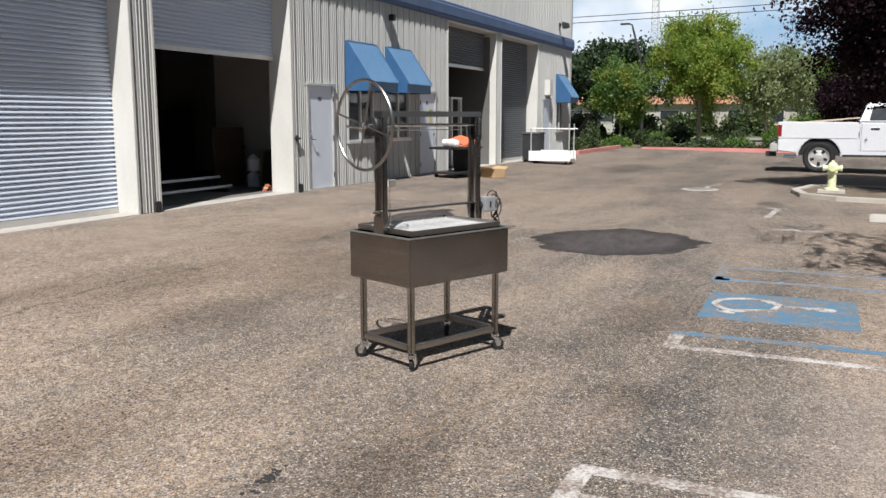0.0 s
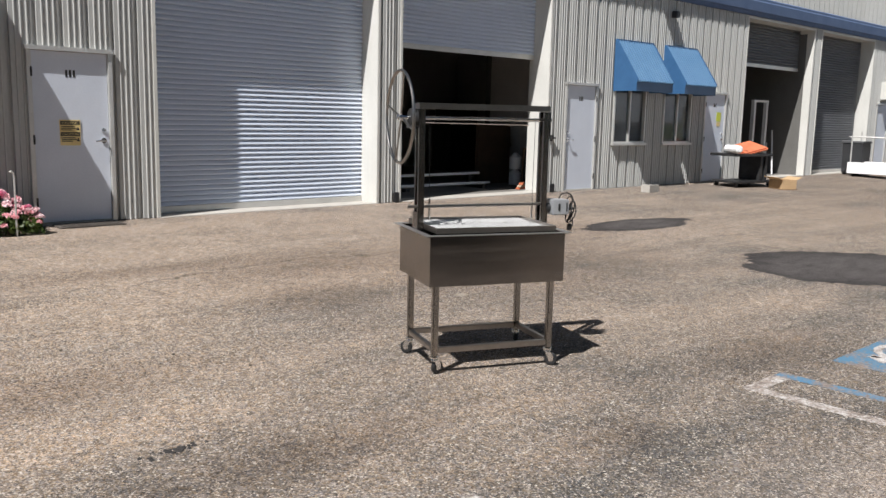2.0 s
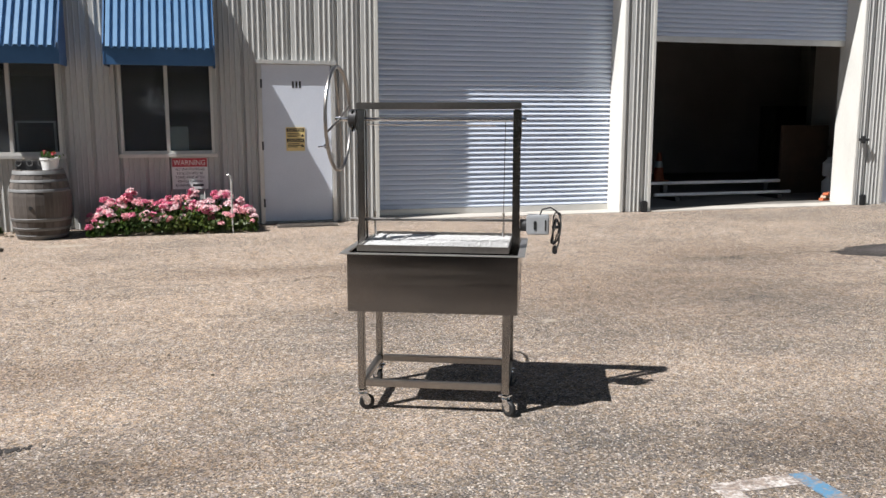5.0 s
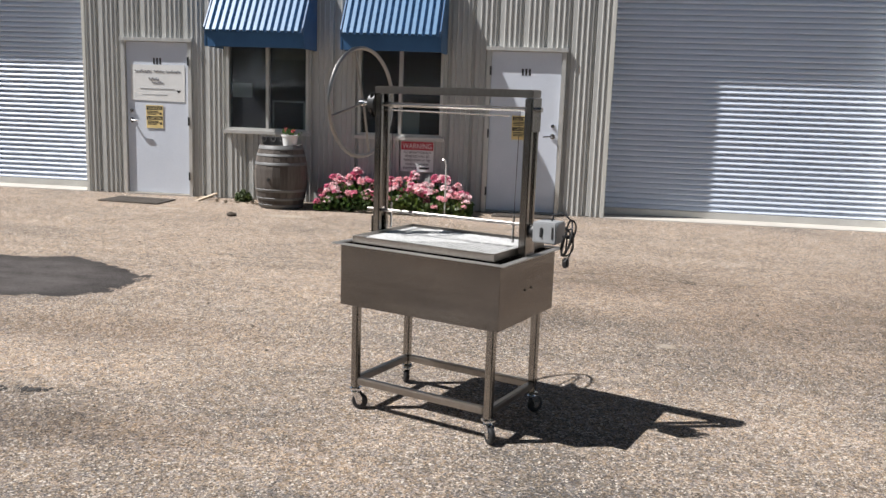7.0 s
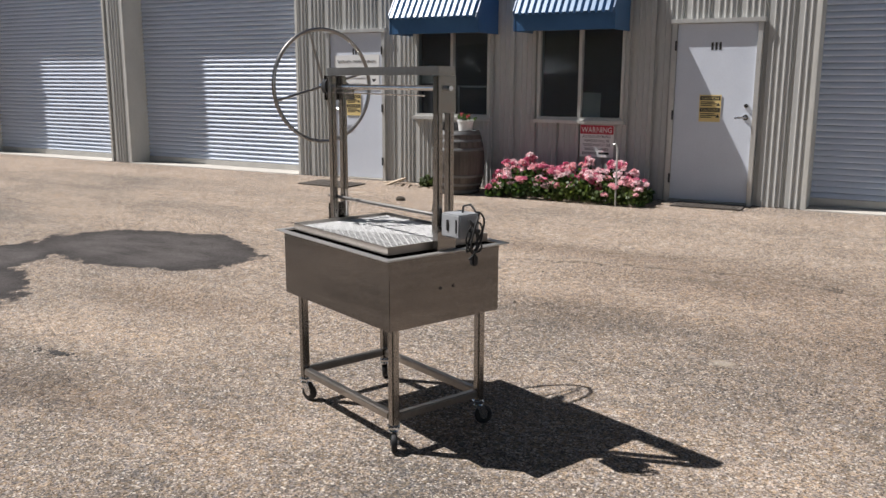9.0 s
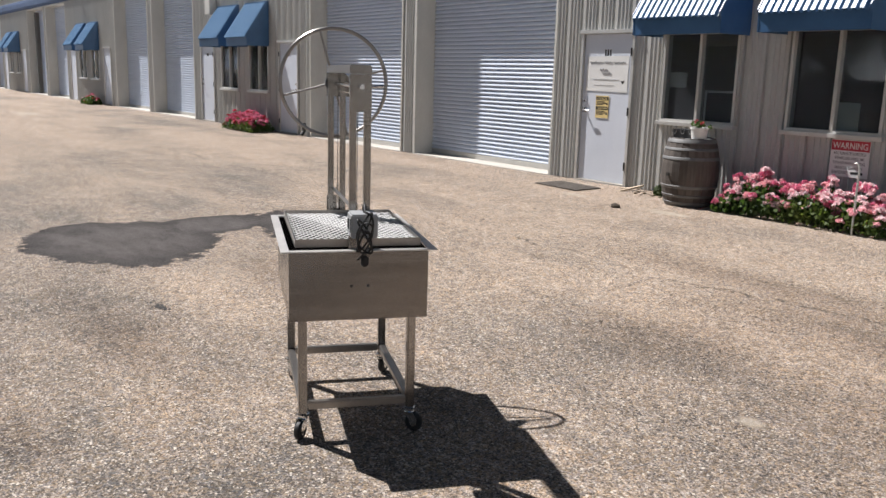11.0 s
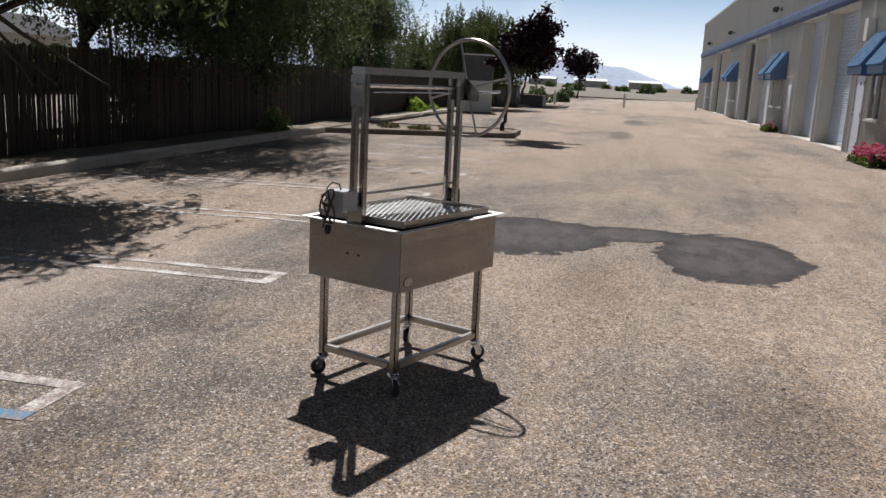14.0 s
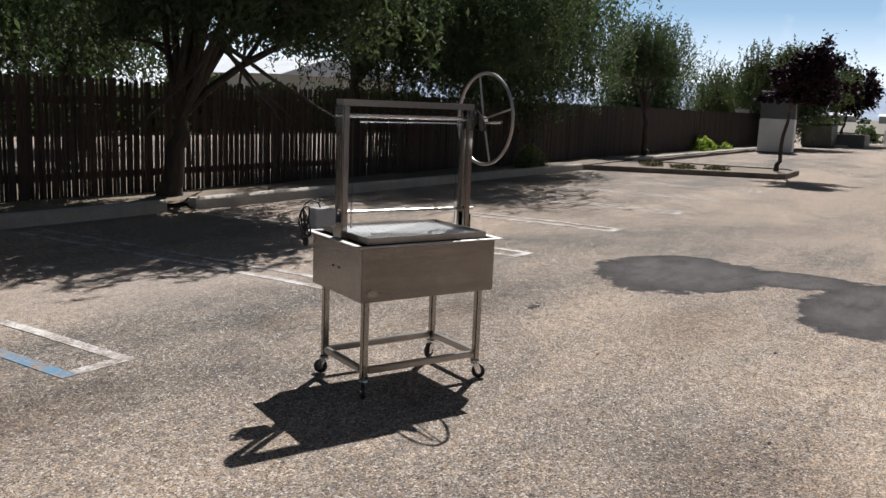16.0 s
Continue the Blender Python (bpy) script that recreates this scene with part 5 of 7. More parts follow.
M_YELLOWGREEN = leafy("yellow_green_leaves", (0.13, 0.19, 0.03), (0.24, 0.30, 0.06), None, 0.5, 0.4)
bush("bush", (-11.2, -5.25, 0.0), (0.62, 0.45, 0.72), M_PALELEAF, 41, "pale grey-green round shrub by the fence", 1700, 0.045)
bush("bush", (-28.0, -5.7, 0.0), (1.3, 0.6, 0.75), M_YELLOWGREEN, 42, "low yellow-green shrub by the kerb", 1800, 0.08)
bush("bush", (-31.0, -5.6, 0.0), (0.8, 0.5, 0.35), M_YELLOWGREEN, 43, "low yellow-green shrub by the kerb", 700, 0.08)
for i, (x, y) in enumerate(((-14.6, -2.2), (-15.0, -1.4), (-14.9, -3.2))):
    bush("ground_plant", (x, y, 0.08), (0.5, 0.42, 0.13), M_DUSTY, 50 + i, "low dusty brown plant in the island soil", 420, 0.045)

# red kerbs, planting and shrubs at the east end
for x0, y0, x1, y1 in ((33.5, 9.1, 41.2, 9.1), (41.6, 8.2, 41.6, -16.0)):
    g = Geo()
    n = 8
    for i in range(n):
        a, b = i / n, (i + 1) / n
        ax, ay, bx, by = x0 + (x1 - x0) * a, y0 + (y1 - y0) * a, x0 + (x1 - x0) * b, y0 + (y1 - y0) * b
        if x0 == x1:
            g.box(ax, ax + 0.2, by + 0.004, ay - 0.004, -0.05, 0.17)
        else:
            g.box(ax + 0.004, bx - 0.004, ay, ay + 0.2, -0.05, 0.26)
    tagged(part("kerb", g, M_REDKERB, bevel=0.015), "faded red painted concrete kerb", "kerb", kind="structure")
M_LAWN = surf("dry_lawn", (0.075, 0.105, 0.03), (0.15, 0.16, 0.06), 0.95, 0, 0.8, 20, 0.5)
M_FIELD = surf("dry_field", (0.10, 0.088, 0.062), (0.20, 0.172, 0.128), 0.95, 0, 0.05, 1.0, 0.4)
M_ROAD = surf("pale_road", (0.20, 0.19, 0.175), (0.26, 0.25, 0.23), 0.9, 0, 0.5, 30, 0.2)
g = Geo()
g.box(41.8, 52.0, -60, 60, -0.05, 0.15)
tagged(part("planting_strip", g, M_DIRT), "mulched planting strip along the street", "soil", kind="structure")
g = Geo()
g.box(52.0, 54.0, -60, 60, -0.05, 0.16)
tagged(part("pavement", g, M_CONC), "pale concrete pavement along the street", "pavement", kind="structure")
g = Geo()
g.box(54.0, 66.0, -400, 400, -0.05, 0.13)
tagged(part("road", g, M_ROAD), "pale grey street beyond the lot", "road", kind="structure")
g = Geo()
g.box(66.0, 400, -400, 400, -0.05, 0.2)
tagged(part("lawn", g, M_LAWN), "lawn across the street", "lawn", kind="structure")
rng = np.random.default_rng(8)
spots = [(36.5, 10.2, 0.6, 0.9), (38.2, 10.6, 0.8, 0.8), (39.6, 10.3, 0.7, 0.9), (42.7, 9.6, 0.95, 0.8), (44.0, 11.3, 0.72, 1.75), (43.0, 7.7, 0.8, 0.75), (43.2, 5.6, 0.9, 0.7), (43.2, 3.9, 0.9, 0.72), (43.0, 2.2, 0.8, 0.62), (43.2, 0.6, 0.85, 0.6), (43.3, -1.2, 0.9, 0.65),
         (46.8, 8.4, 1.0, 0.9), (47.6, 4.8, 1.1, 1.0), (47.5, 1.8, 1.0, 0.9), (47.0, 11.4, 1.0, 0.9), (49.5, -1.5, 1.2, 1.0), (49, 9.8, 1.2, 1.2), (50.5, 7.8, 1.1, 1.5), (50.7, 5.0, 1.1, 1.5), (50.6, 2.6, 1.0, 1.4), (68.5, 14.0, 2.2, 2.6), (69.0, 10.0, 2.4, 2.6), (69.0, 5.5, 2.4, 2.6), (69.5, 1.0, 2.6, 2.6), (69.0, 18.5, 2.2, 2.6), (70.0, -4.0, 2.6, 2.6)]
for i, (x, y, r, h) in enumerate(spots):
    bush("shrub", (x, y, 0.12), (r, r, h * 0.82), (M_HEDGE, M_MIDGREEN)[i % 4 == 3], 60 + i, "rounded clipped dark green shrub", 3600 if r > 1.5 else 1800, 0.19 if r > 1.5 else 0.075, group="shrubs along the street")
for i in range(14):
    y = 8 - i * 0.9
    bush("ground_cover", (42.3 + rng.uniform(0, 0.6), y, 0.12), (0.6, 0.6, 0.28), M_HEDGE, 90 + i, "low brownish ground cover behind the kerb", 260, 0.09, group="ground cover")

# low buildings across the street and behind the fence
M_STUCCO = surf("pale_stucco", (0.34, 0.32, 0.28), (0.44, 0.42, 0.37), 0.9, 0, 0.6, 20, 0.1)
M_TILE = surf("orange_roof_tile", (0.34, 0.16, 0.09), (0.44, 0.22, 0.13), 0.85, 0, 1, 20, 0.2)
M_ROOFWHITE = surf("white_metal_roof", (0.50, 0.52, 0.54), (0.62, 0.63, 0.64), 0.6, 0, 0.5, 20, 0.1)
M_DARKGLASS = surf("dark_window_glass", (0.02, 0.025, 0.03), (0.04, 0.045, 0.05), 0.1)


def low_building(at, sx, sy, high, roof_mat, label, wins=8, face="x"):
    root = thing("low_building", pose(*at), label, "building")
    part("wall", Geo().box(-sx / 2, sx / 2, -sy / 2, sy / 2, -0.2, high), M_STUCCO, root)
    part("roof", Geo().slab([(-sx / 2 - 0.5, high), (sx / 2 + 0.5, high), (sx * 0.2, high + 1.1), (-sx * 0.2, high + 1.1)], "y", -sy / 2 - 0.5, sy / 2 + 0.5), roof_mat, root)
    for i in range(wins):
        y = -sy / 2 + (i + 0.5) * sy / wins
        w = part("window", Geo().box(-sx / 2 - 0.04, -sx / 2 + 0.05, y - sy / wins * 0.3, y + sy / wins * 0.3, 0.9, high - 0.5), M_ALU, root)
        part("pane", Geo().box(-sx / 2 - 0.05, -sx / 2 - 0.042, y - sy / wins * 0.27, y + sy / wins * 0.27, 1.0, high - 0.6), M_DARKGLASS, w)
    return root


low_building((88, 12, 0.2), 14, 36, 2.6, M_TILE, "long low pale stucco building with an orange roof", 12)
low_building((84, -16, 0.2), 14, 22, 2.9, M_ROOFWHITE, "low pale building with a glazed front", 8)
shed = low_building((-36, -37, 0.0), 12, 9, 2.9, M_ROOFWHITE, "low pale shed with a white roof behind the fence", 0)

# street lamp, lattice mast, wires
lamp = thing("street_lamp", pose(60, 12.2, 0.1), "dark curved street lamp post", "street lamp")
part("pole", Geo().tube([(0, -0.35, 0), (0, -0.3, 3.0), (0, -0.05, 5.6), (0, 0.45, 7.4), (0, 0.55, 7.75), (0, 0.75, 7.85)], [0.1, 0.09, 0.08, 0.07, 0.06, 0.05], 8), M_DARKMETAL, lamp, smooth=True)
part("lamp_head", Geo().box(-0.14, 0.14, 0.7, 1.35, 7.78, 7.9), M_DARKMETAL, lamp, bevel=0.03)
mast = thing("lattice_mast", pose(150, 28.0, 0.2), "grey steel lattice radio mast", "mast")
for sx, sy in ((-1, -1), (1, -1), (0, 1)):
    part("leg", Geo().tube([(sx * 0.9, sy * 0.8, 0), (sx * 0.45, sy * 0.4, 30)], 0.06, 6), M_ALU, mast)
braces = Geo()
legs = [(-1, -1), (1, -1), (0, 1)]
for k in range(30):
    for i in range(3):
        s0, s1 = 1 - k / 60, 1 - (k + 1) / 60
        a, b = legs[i], legs[(i + 1) % 3]
        braces.tube([(a[0] * 0.9 * s0, a[1] * 0.8 * s0, k), (b[0] * 0.9 * s1, b[1] * 0.8 * s1, k + 1)], 0.035, 4)
        braces.tube([(a[0] * 0.9 * s0, a[1] * 0.8 * s0, k), (b[0] * 0.9 * s0, b[1] * 0.8 * s0, k)], 0.03, 4)
part("bracing", braces, M_ALU, mast)
wire = Geo()
for dz in (0.0, 0.45):
    wire.tube([(70, 80 - i * 8, 9.6 + dz + 0.0011 * (80 - i * 8) ** 2 * 0.2 - (80 - i * 8) * 0.022) for i in range(21)], 0.03, 5)
tagged(part("overhead_wire", wire, M_DARKMETAL), "black overhead wires across the street", "wire")
for y in (80, -80):
    up = thing("utility_pole", pose(70, y, 0), "tall wooden utility pole carrying wires", "utility pole")
    part("pole", Geo().tube([(0, 0, 0), (0, 0, 15.5)], [0.18, 0.12], 8), M_BARK, up)
    part("crossarm", Geo().box(-0.06, 0.06, -1.1, 1.1, 13.0, 13.12), M_BARK, up)

# far west: field, hill, sheds
g = Geo()
g.box(-3600, -96, -1800, 1800, -0.2, 0.14)
tagged(part("field", g, M_FIELD), "dry open field beyond the lot", "field", kind="structure")
M_HILL = surf("hazy_blue_hill", (0.30, 0.36, 0.46), (0.35, 0.41, 0.51), 1.0, 0, 0.004, 0.05, 0.0)
g = Geo()
vs, k = [], 60
for i in range(k):
    a = radians(176 + i * 0.85)
    u = i / (k - 1)
    h = 118 * min(1, max(0, (i - 1) / 7)) ** 0.9 * (0.80 + 0.12 * math.sin(i * 0.55) + 0.06 * math.sin(i * 1.7)) + 6
    for d, z in ((3000, 0), (3150, h * 0.55), (3300, h), (3420, 0)):
        vs.append((d * math.cos(a), d * math.sin(a), z))
g.add(vs, [(4 * i + j, 4 * i + 4 + j, 4 * i + 5 + j, 4 * i + 1 + j) for i in range(k - 1) for j in range(3)])
tagged(part("hill", g, M_HILL, smooth=True), "hazy blue-grey hill on the horizon", "hill", kind="structure")
rng = np.random.default_rng(3)
for i in range(5):
    x, y = -420 - 90 * rng.random(), -95 + i * 27
    low_building((x, y, 0.1), 16, 13 + 6 * rng.random(), 2.6 + rng.random() * 1.2, M_ROOFWHITE, "distant low white shed", 0)
for i in range(26):
    x, y = -150 - 200 * rng.random(), -70 + i * 5 + 4 * rng.random()
    bush("bush", (x, y, 0.1), (2.5, 2.5, 1.6 + rng.random()), M_HEDGE, 200 + i, "distant scrubby bush in the field", 260, 0.5, group="field bushes")


# ---- signs on the wall ----
M_SIGNWHITE = surf("white_sign_board", (0.72, 0.72, 0.70), (0.80, 0.80, 0.78), 0.45, 0, 4, 50, 0.03, grain=0.2)
M_SIGNRED = surf("red_sign_paint", (0.42, 0.03, 0.05), (0.50, 0.05, 0.07), 0.45)
M_YELLOW = surf("yellow_caution_label", (0.72, 0.55, 0.22), (0.80, 0.63, 0.30), 0.5, 0, 5, 60, 0.05, grain=0.5)
M_GREYINK = surf("grey_ink", (0.17, 0.17, 0.19), (0.24, 0.24, 0.26), 0.6)
M_GREENLABEL = surf("yellow_green_label", (0.55, 0.62, 0.06), (0.62, 0.68, 0.1), 0.5)


def words(text, size, material, parent, m, wide=0.0):
    """Raised lettering as a mesh, set upright, facing -y."""
    cu = bpy.data.curves.new("lettering", "FONT")
    cu.body, cu.size, cu.align_x, cu.extrude = text, size, "CENTER", 0.0006
    tmp = bpy.data.objects.new("lettering", cu)
    me = bpy.data.meshes.new_from_object(tmp)
    bpy.data.objects.remove(tmp)
    me.materials.append(material)
    if wide and len(me.vertices):
        span = max(v.co.x for v in me.vertices) - min(v.co.x for v in me.vertices)
        for v in me.vertices:
            v.co.x *= wide / span
    return part("lettering", me, None, parent, m=m @ pose(0, 0, 0, 90, 0, 0))


warn = thing("warning_sign", pose(3.60, WALL_Y - 0.016, 0.806), "red and white tow-away warning sign on the metal wall", "sign")
part("board", Geo().slab([(-0.22, -0.20), (0.22, -0.20), (0.22, 0.20), (-0.22, 0.20)], "y", 0.0, 0.006), M_SIGNWHITE, warn, bevel=0.002)
part("red_band", Geo().box(-0.215, 0.215, -0.0015, -0.0003, 0.085, 0.195), M_SIGNRED, warn)
words("WARNING", 0.095, M_SIGNWHITE, warn, pose(0, -0.0022, 0.106), 0.39)
for i, line in enumerate(("ALL UNAUTHORIZED", "VEHICLES WILL BE", "TOWED AWAY AT THE", "VEHICLE OWNERS", "EXPENSE")):
    words(line, 0.045, M_INK, warn, pose(-0.09 if line == "EXPENSE" else 0, -0.0012, 0.040 - i * 0.052), 0.18 if line == "EXPENSE" else (0.36, 0.33, 0.36, 0.31)[i % 4])
part("word_bar", Geo().box(0.03, 0.165, -0.0012, -0.0004, -0.165, -0.138), M_INK, warn)

poster = thing("door_poster", pose(-0.02, WALL_Y - 0.003, 1.70), "white paper poster with faint script on the door", "poster")
part("sheet", Geo().slab([(-0.39, -0.285), (0.385, -0.295), (0.39, 0.20), (-0.385, 0.19)], "y", -0.003, 0.0), M_SIGNWHITE, poster)
for x0, x1, z, amp, turns, thick in ((-0.33, -0.09, 0.105, 0.024, 5, 0.0042), (-0.05, 0.09, 0.105, 0.024, 3, 0.0042), (0.12, 0.33, 0.105, 0.022, 5, 0.0042), (-0.13, 0.02, 0.0, 0.026, 3, 0.0055), (-0.08, 0.08, -0.045, 0.018, 4, 0.0050), (-0.26, 0.24, -0.125, 0.004, 22, 0.0028), (-0.24, 0.14, -0.205, 0.002, 14, 0.0018)):
    q = Geo()
    q.tube([(x0 + (x1 - x0) * k / 60 + 0.35 * amp * math.sin(4 * math.pi * turns * k / 60), -0.0045, z + amp * math.sin(2 * math.pi * turns * k / 60 + 0.6) * (0.65 + 0.35 * math.sin(k * 0.31))) for k in range(61)], thick, 4)
    part("script_line", q, M_GREYINK, poster)
part("heart_mark", Geo().slab([(0.27, -0.15), (0.30, -0.185), (0.33, -0.15), (0.325, -0.135), (0.30, -0.145), (0.275, -0.135)], "y", -0.0044, -0.0032), M_INK, poster)


def caution(x, z, m_y=WALL_Y - 0.004):
    root = thing("caution_sign", pose(x, m_y, z), "yellow double caution notice with black headings", "sign", "caution signs")
    part("label_sheet", Geo().slab([(-0.115, -0.155), (0.125, -0.155), (0.13, 0.155), (-0.12, 0.155)], "y", -0.004, 0.0), M_YELLOW, root)
    for z0 in (0.115, -0.02):
        part("black_heading", Geo().box(-0.11, 0.12, -0.0052, -0.0042, z0 - 0.022, z0 + 0.026), M_INK, root)
        words("CAUTION", 0.042, M_YELLOW, root, pose(0.005, -0.0056, z0 - 0.014), 0.19)
        for k, (a, b) in enumerate(((-0.10, 0.06), (-0.10, 0.085), (-0.10, 0.03))):
            part("text_bar", Geo().box(a, b, -0.0052, -0.0042, z0 - 0.048 - k * 0.020, z0 - 0.037 - k * 0.020), M_INK, root)
        part("symbol", Geo().slab([(0.075, z0 - 0.085), (0.12, z0 - 0.085), (0.098, z0 - 0.045)], "y", -0.0052, -0.0042), M_INK, root)
    return root


caution(-0.08, 1.195)
caution(4.95, 1.235)
g2 = thing("notice_label", pose(20.12, WALL_Y - 0.004, 1.62), "yellow-green notice with a brown label below on a door", "sign")
part("label_sheet", Geo().box(-0.1, 0.1, -0.003, 0.0, -0.06, 0.16), M_GREENLABEL, g2)
part("lower_label", Geo().box(-0.08, 0.08, -0.003, 0.0, -0.17, -0.065), M_YELLOW, g2)

# what stands behind the office windows
M_PAPER = surf("white_paper", (0.70, 0.70, 0.68), (0.78, 0.78, 0.76), 0.8, grain=0.3)
M_BROWN = surf("dark_brown_board", (0.07, 0.05, 0.035), (0.12, 0.085, 0.06), 0.6)
M_BLIND = surf("grey_blind", (0.30, 0.29, 0.27), (0.38, 0.37, 0.35), 0.8, 0, 3, 50, 0.1, (1, 1, 8))


def pinned(name, x0, x1, y, z0, z1, material, label, category):
    root = tagged(part(name, Geo().slab([(x0, z0), (x1, z0), (x1, z1), (x0, z1)], "y", y, y + 0.008), material, bevel=0.001), label, category)
    return root


pinned("paper_notice", 1.03, 1.30, WALL_Y + 0.062, 1.50, 1.69, M_PAPER, "white paper sheet taped inside the window glass", "paper")
pinned("paper_notice", 3.33, 3.60, WALL_Y + 0.08, 1.095, 1.40, M_PAPER, "white paper sheet propped on the window ledge", "paper")
pinned("display_board", 3.49, 3.90, WALL_Y + 0.11, 1.095, 1.31, M_BROWN, "small dark brown display board on the window ledge", "board")
inner = thing("window_screen", pose(1.80, WALL_Y + 0.10, 1.095), "white framed insect screen standing in the window", "screen")
for x0, x1, z0, z1 in ((-0.23, -0.205, 0, 0.38), (0.205, 0.23, 0, 0.38), (-0.205, 0.205, 0.355, 0.38)):
    part("frame_bar", Geo().box(x0, x1, 0, 0.02, z0, z1), M_WHITE, inner)
part("mesh_sheet", Geo().box(-0.205, 0.205, 0.008, 0.012, 0.0, 0.355), M_DARKMETAL, inner)
blind = thing("window_blind", pose(1.80, WALL_Y + 0.11, 2.02), "raised grey slatted blind at the window head", "blind")
for k in range(7):
    part("blind_slat", Geo().box(-0.26, 0.26, 0, 0.03, k * 0.022, k * 0.022 + 0.012), M_BLIND, blind)
# desks inside
M_WOOD = surf("brown_wood", (0.14, 0.085, 0.05), (0.22, 0.14, 0.085), 0.6, 0, 3, 50, 0.15, (1, 8, 8))
for x in (1.6, 3.5):
    desk = thing("desk", pose(x, 10.5, FLOOR), "plain brown wooden desk inside the office", "desk")
    part("desk_top", Geo().box(-0.7, 0.7, -0.35, 0.35, 0.72, 0.76), M_WOOD, desk, bevel=0.005)
    for sx in (-0.66, 0.62):
        for sy in (-0.31, 0.27):
            part("leg", Geo().box(sx, sx + 0.04, sy, sy + 0.04, 0, 0.72), M_WOOD, desk)


# ---- barrel, pots, flowers ----
M_STAVE = surf("weathered_oak", (0.060, 0.048, 0.040), (0.12, 0.102, 0.088), 0.8, 0, 4, 60, 0.35, (6, 6, 0.6), vary=0.3)
M_HOOP = surf("grey_galvanised_hoop", (0.13, 0.13, 0.128), (0.20, 0.20, 0.195), 0.6, 0.3, 5, 60, 0.15)
BAR = (1.90, 8.93)
barrel = thing("wine_barrel", pose(*BAR, rise(BAR[1]) - 0.005) @ Matrix.Diagonal((0.89, 0.89, 0.93, 1)), "weathered oak wine barrel with grey metal hoops", "barrel")


def belly(z, h=0.87):
    u = 2 * z / h - 1
    return 0.385 - 0.082 * u * u


NS = 22
q = Geo()
zs = [0.87 * i / 8 for i in range(9)]
half = math.pi / NS * 0.985
vs = []
for z in zs:
    r = belly(z)
    for rr in (r, r - 0.03):
        for a in (-half, half):
            vs.append((rr * math.cos(a), rr * math.sin(a), z))
fs = []
for i in range(8):
    a, b = i * 4, i * 4 + 4
    fs += [(a, a + 1, b + 1, b), (a + 2, b + 2, b + 3, a + 3), (a, b, b + 2, a + 2), (a + 1, a + 3, b + 3, b + 1)]
fs += [(0, 2, 3, 1), (32, 33, 35, 34)]
q.add(vs, fs)
stave = q.mesh("stave", M_STAVE)
for k in range(NS):
    part("stave", stave, None, barrel, m=pose(0, 0, 0.004 * ((k * 7) % 3), 0, 0, k * 360 / NS))
for z, w in ((0.012, 0.05), (0.12, 0.035), (0.235, 0.04), (0.60, 0.04), (0.72, 0.035), (0.815, 0.05)):
    q = Geo()
    q.lathe([(belly(z) + 0.001, z), (belly(z) + 0.005, z + 0.004), (belly(z + w) + 0.005, z + w - 0.004), (belly(z + w) + 0.001, z + w)], 40)
    part("hoop", q, M_HOOP, barrel, smooth=True)
part("barrel_head", Geo().lathe([(0.275, 0.825), (0.275, 0.845)], 32), M_STAVE, barrel)
part("bung", Geo().tube([(-0.06, -0.375, 0.41), (-0.06, -0.392, 0.41)], 0.024, 12), M_INK, barrel)
M_CERAMIC = surf("white_glazed_pot", (0.68, 0.67, 0.64), (0.76, 0.75, 0.72), 0.35)
M_GREENLEAF = leafy("geranium_leaves", (0.030, 0.060, 0.015), (0.07, 0.12, 0.032), (0.11, 0.14, 0.04), 0.5, 0.35)
M_PINK = leafy("pink_petals", (0.86, 0.56, 0.60), (0.95, 0.82, 0.82), (0.92, 0.68, 0.70), 0.6, 0.35, (1, 1, 1))
M_SALMON = leafy("salmon_petals", (0.80, 0.36, 0.42), (0.92, 0.60, 0.62), None, 0.6, 0.35, (1, 1, 1))
M_DEEPPINK = leafy("deep_pink_petals", (0.62, 0.12, 0.24), (0.78, 0.30, 0.40), None, 0.6, 0.3, (1, 1, 1))
M_RED = leafy("red_petals", (0.50, 0.03, 0.06), (0.62, 0.10, 0.14), None, 0.6, 0.3, (1, 1, 1))
pot = thing("flower_pot", pose(2.04, 8.86, 0.894), "white pot with a small red flower on the barrel", "flower pot")
part("pot", Geo().lathe([(0.075, 0.0), (0.085, 0.01), (0.10, 0.13), (0.108, 0.135), (0.108, 0.155), (0.095, 0.155), (0.085, 0.13)], 24), M_CERAMIC, pot, smooth=True)
rng = np.random.default_rng(71)
part("leaves", leaves("pot_leaves", rng.normal(0, 1, (90, 3)) * (0.045, 0.045, 0.03) + (0, 0, 0.18), 0.035, M_GREENLEAF, rng, 1.2), None, pot)
for c in ((0.05, -0.03, 0.20), (-0.05, 0, 0.22)):
    part("flower", leaves("pot_flower", rng.normal(0, 0.012, (24, 3)) + c, 0.022, M_RED, rng, 1.0), None, pot)
planter = thing("planter_trough", pose(1.83, 8.91, 0.894), "low dark metal trough on the barrel", "planter")
part("trough", Geo().slab([(-0.14, 0.0), (0.14, 0.0), (0.16, 0.12), (-0.16, 0.12)], "y", -0.08, 0.08), M_DARKMETAL, planter, bevel=0.006)
for x in (-0.12, 0.0, 0.12):
    part("scroll", Geo().tube([(x + 0.03 * math.cos(a), -0.09, 0.10 + 0.035 * math.sin(a)) for a in [k * math.pi / 7 for k in range(14)]], 0.005, 6, closed=True), M_HOOP, planter)


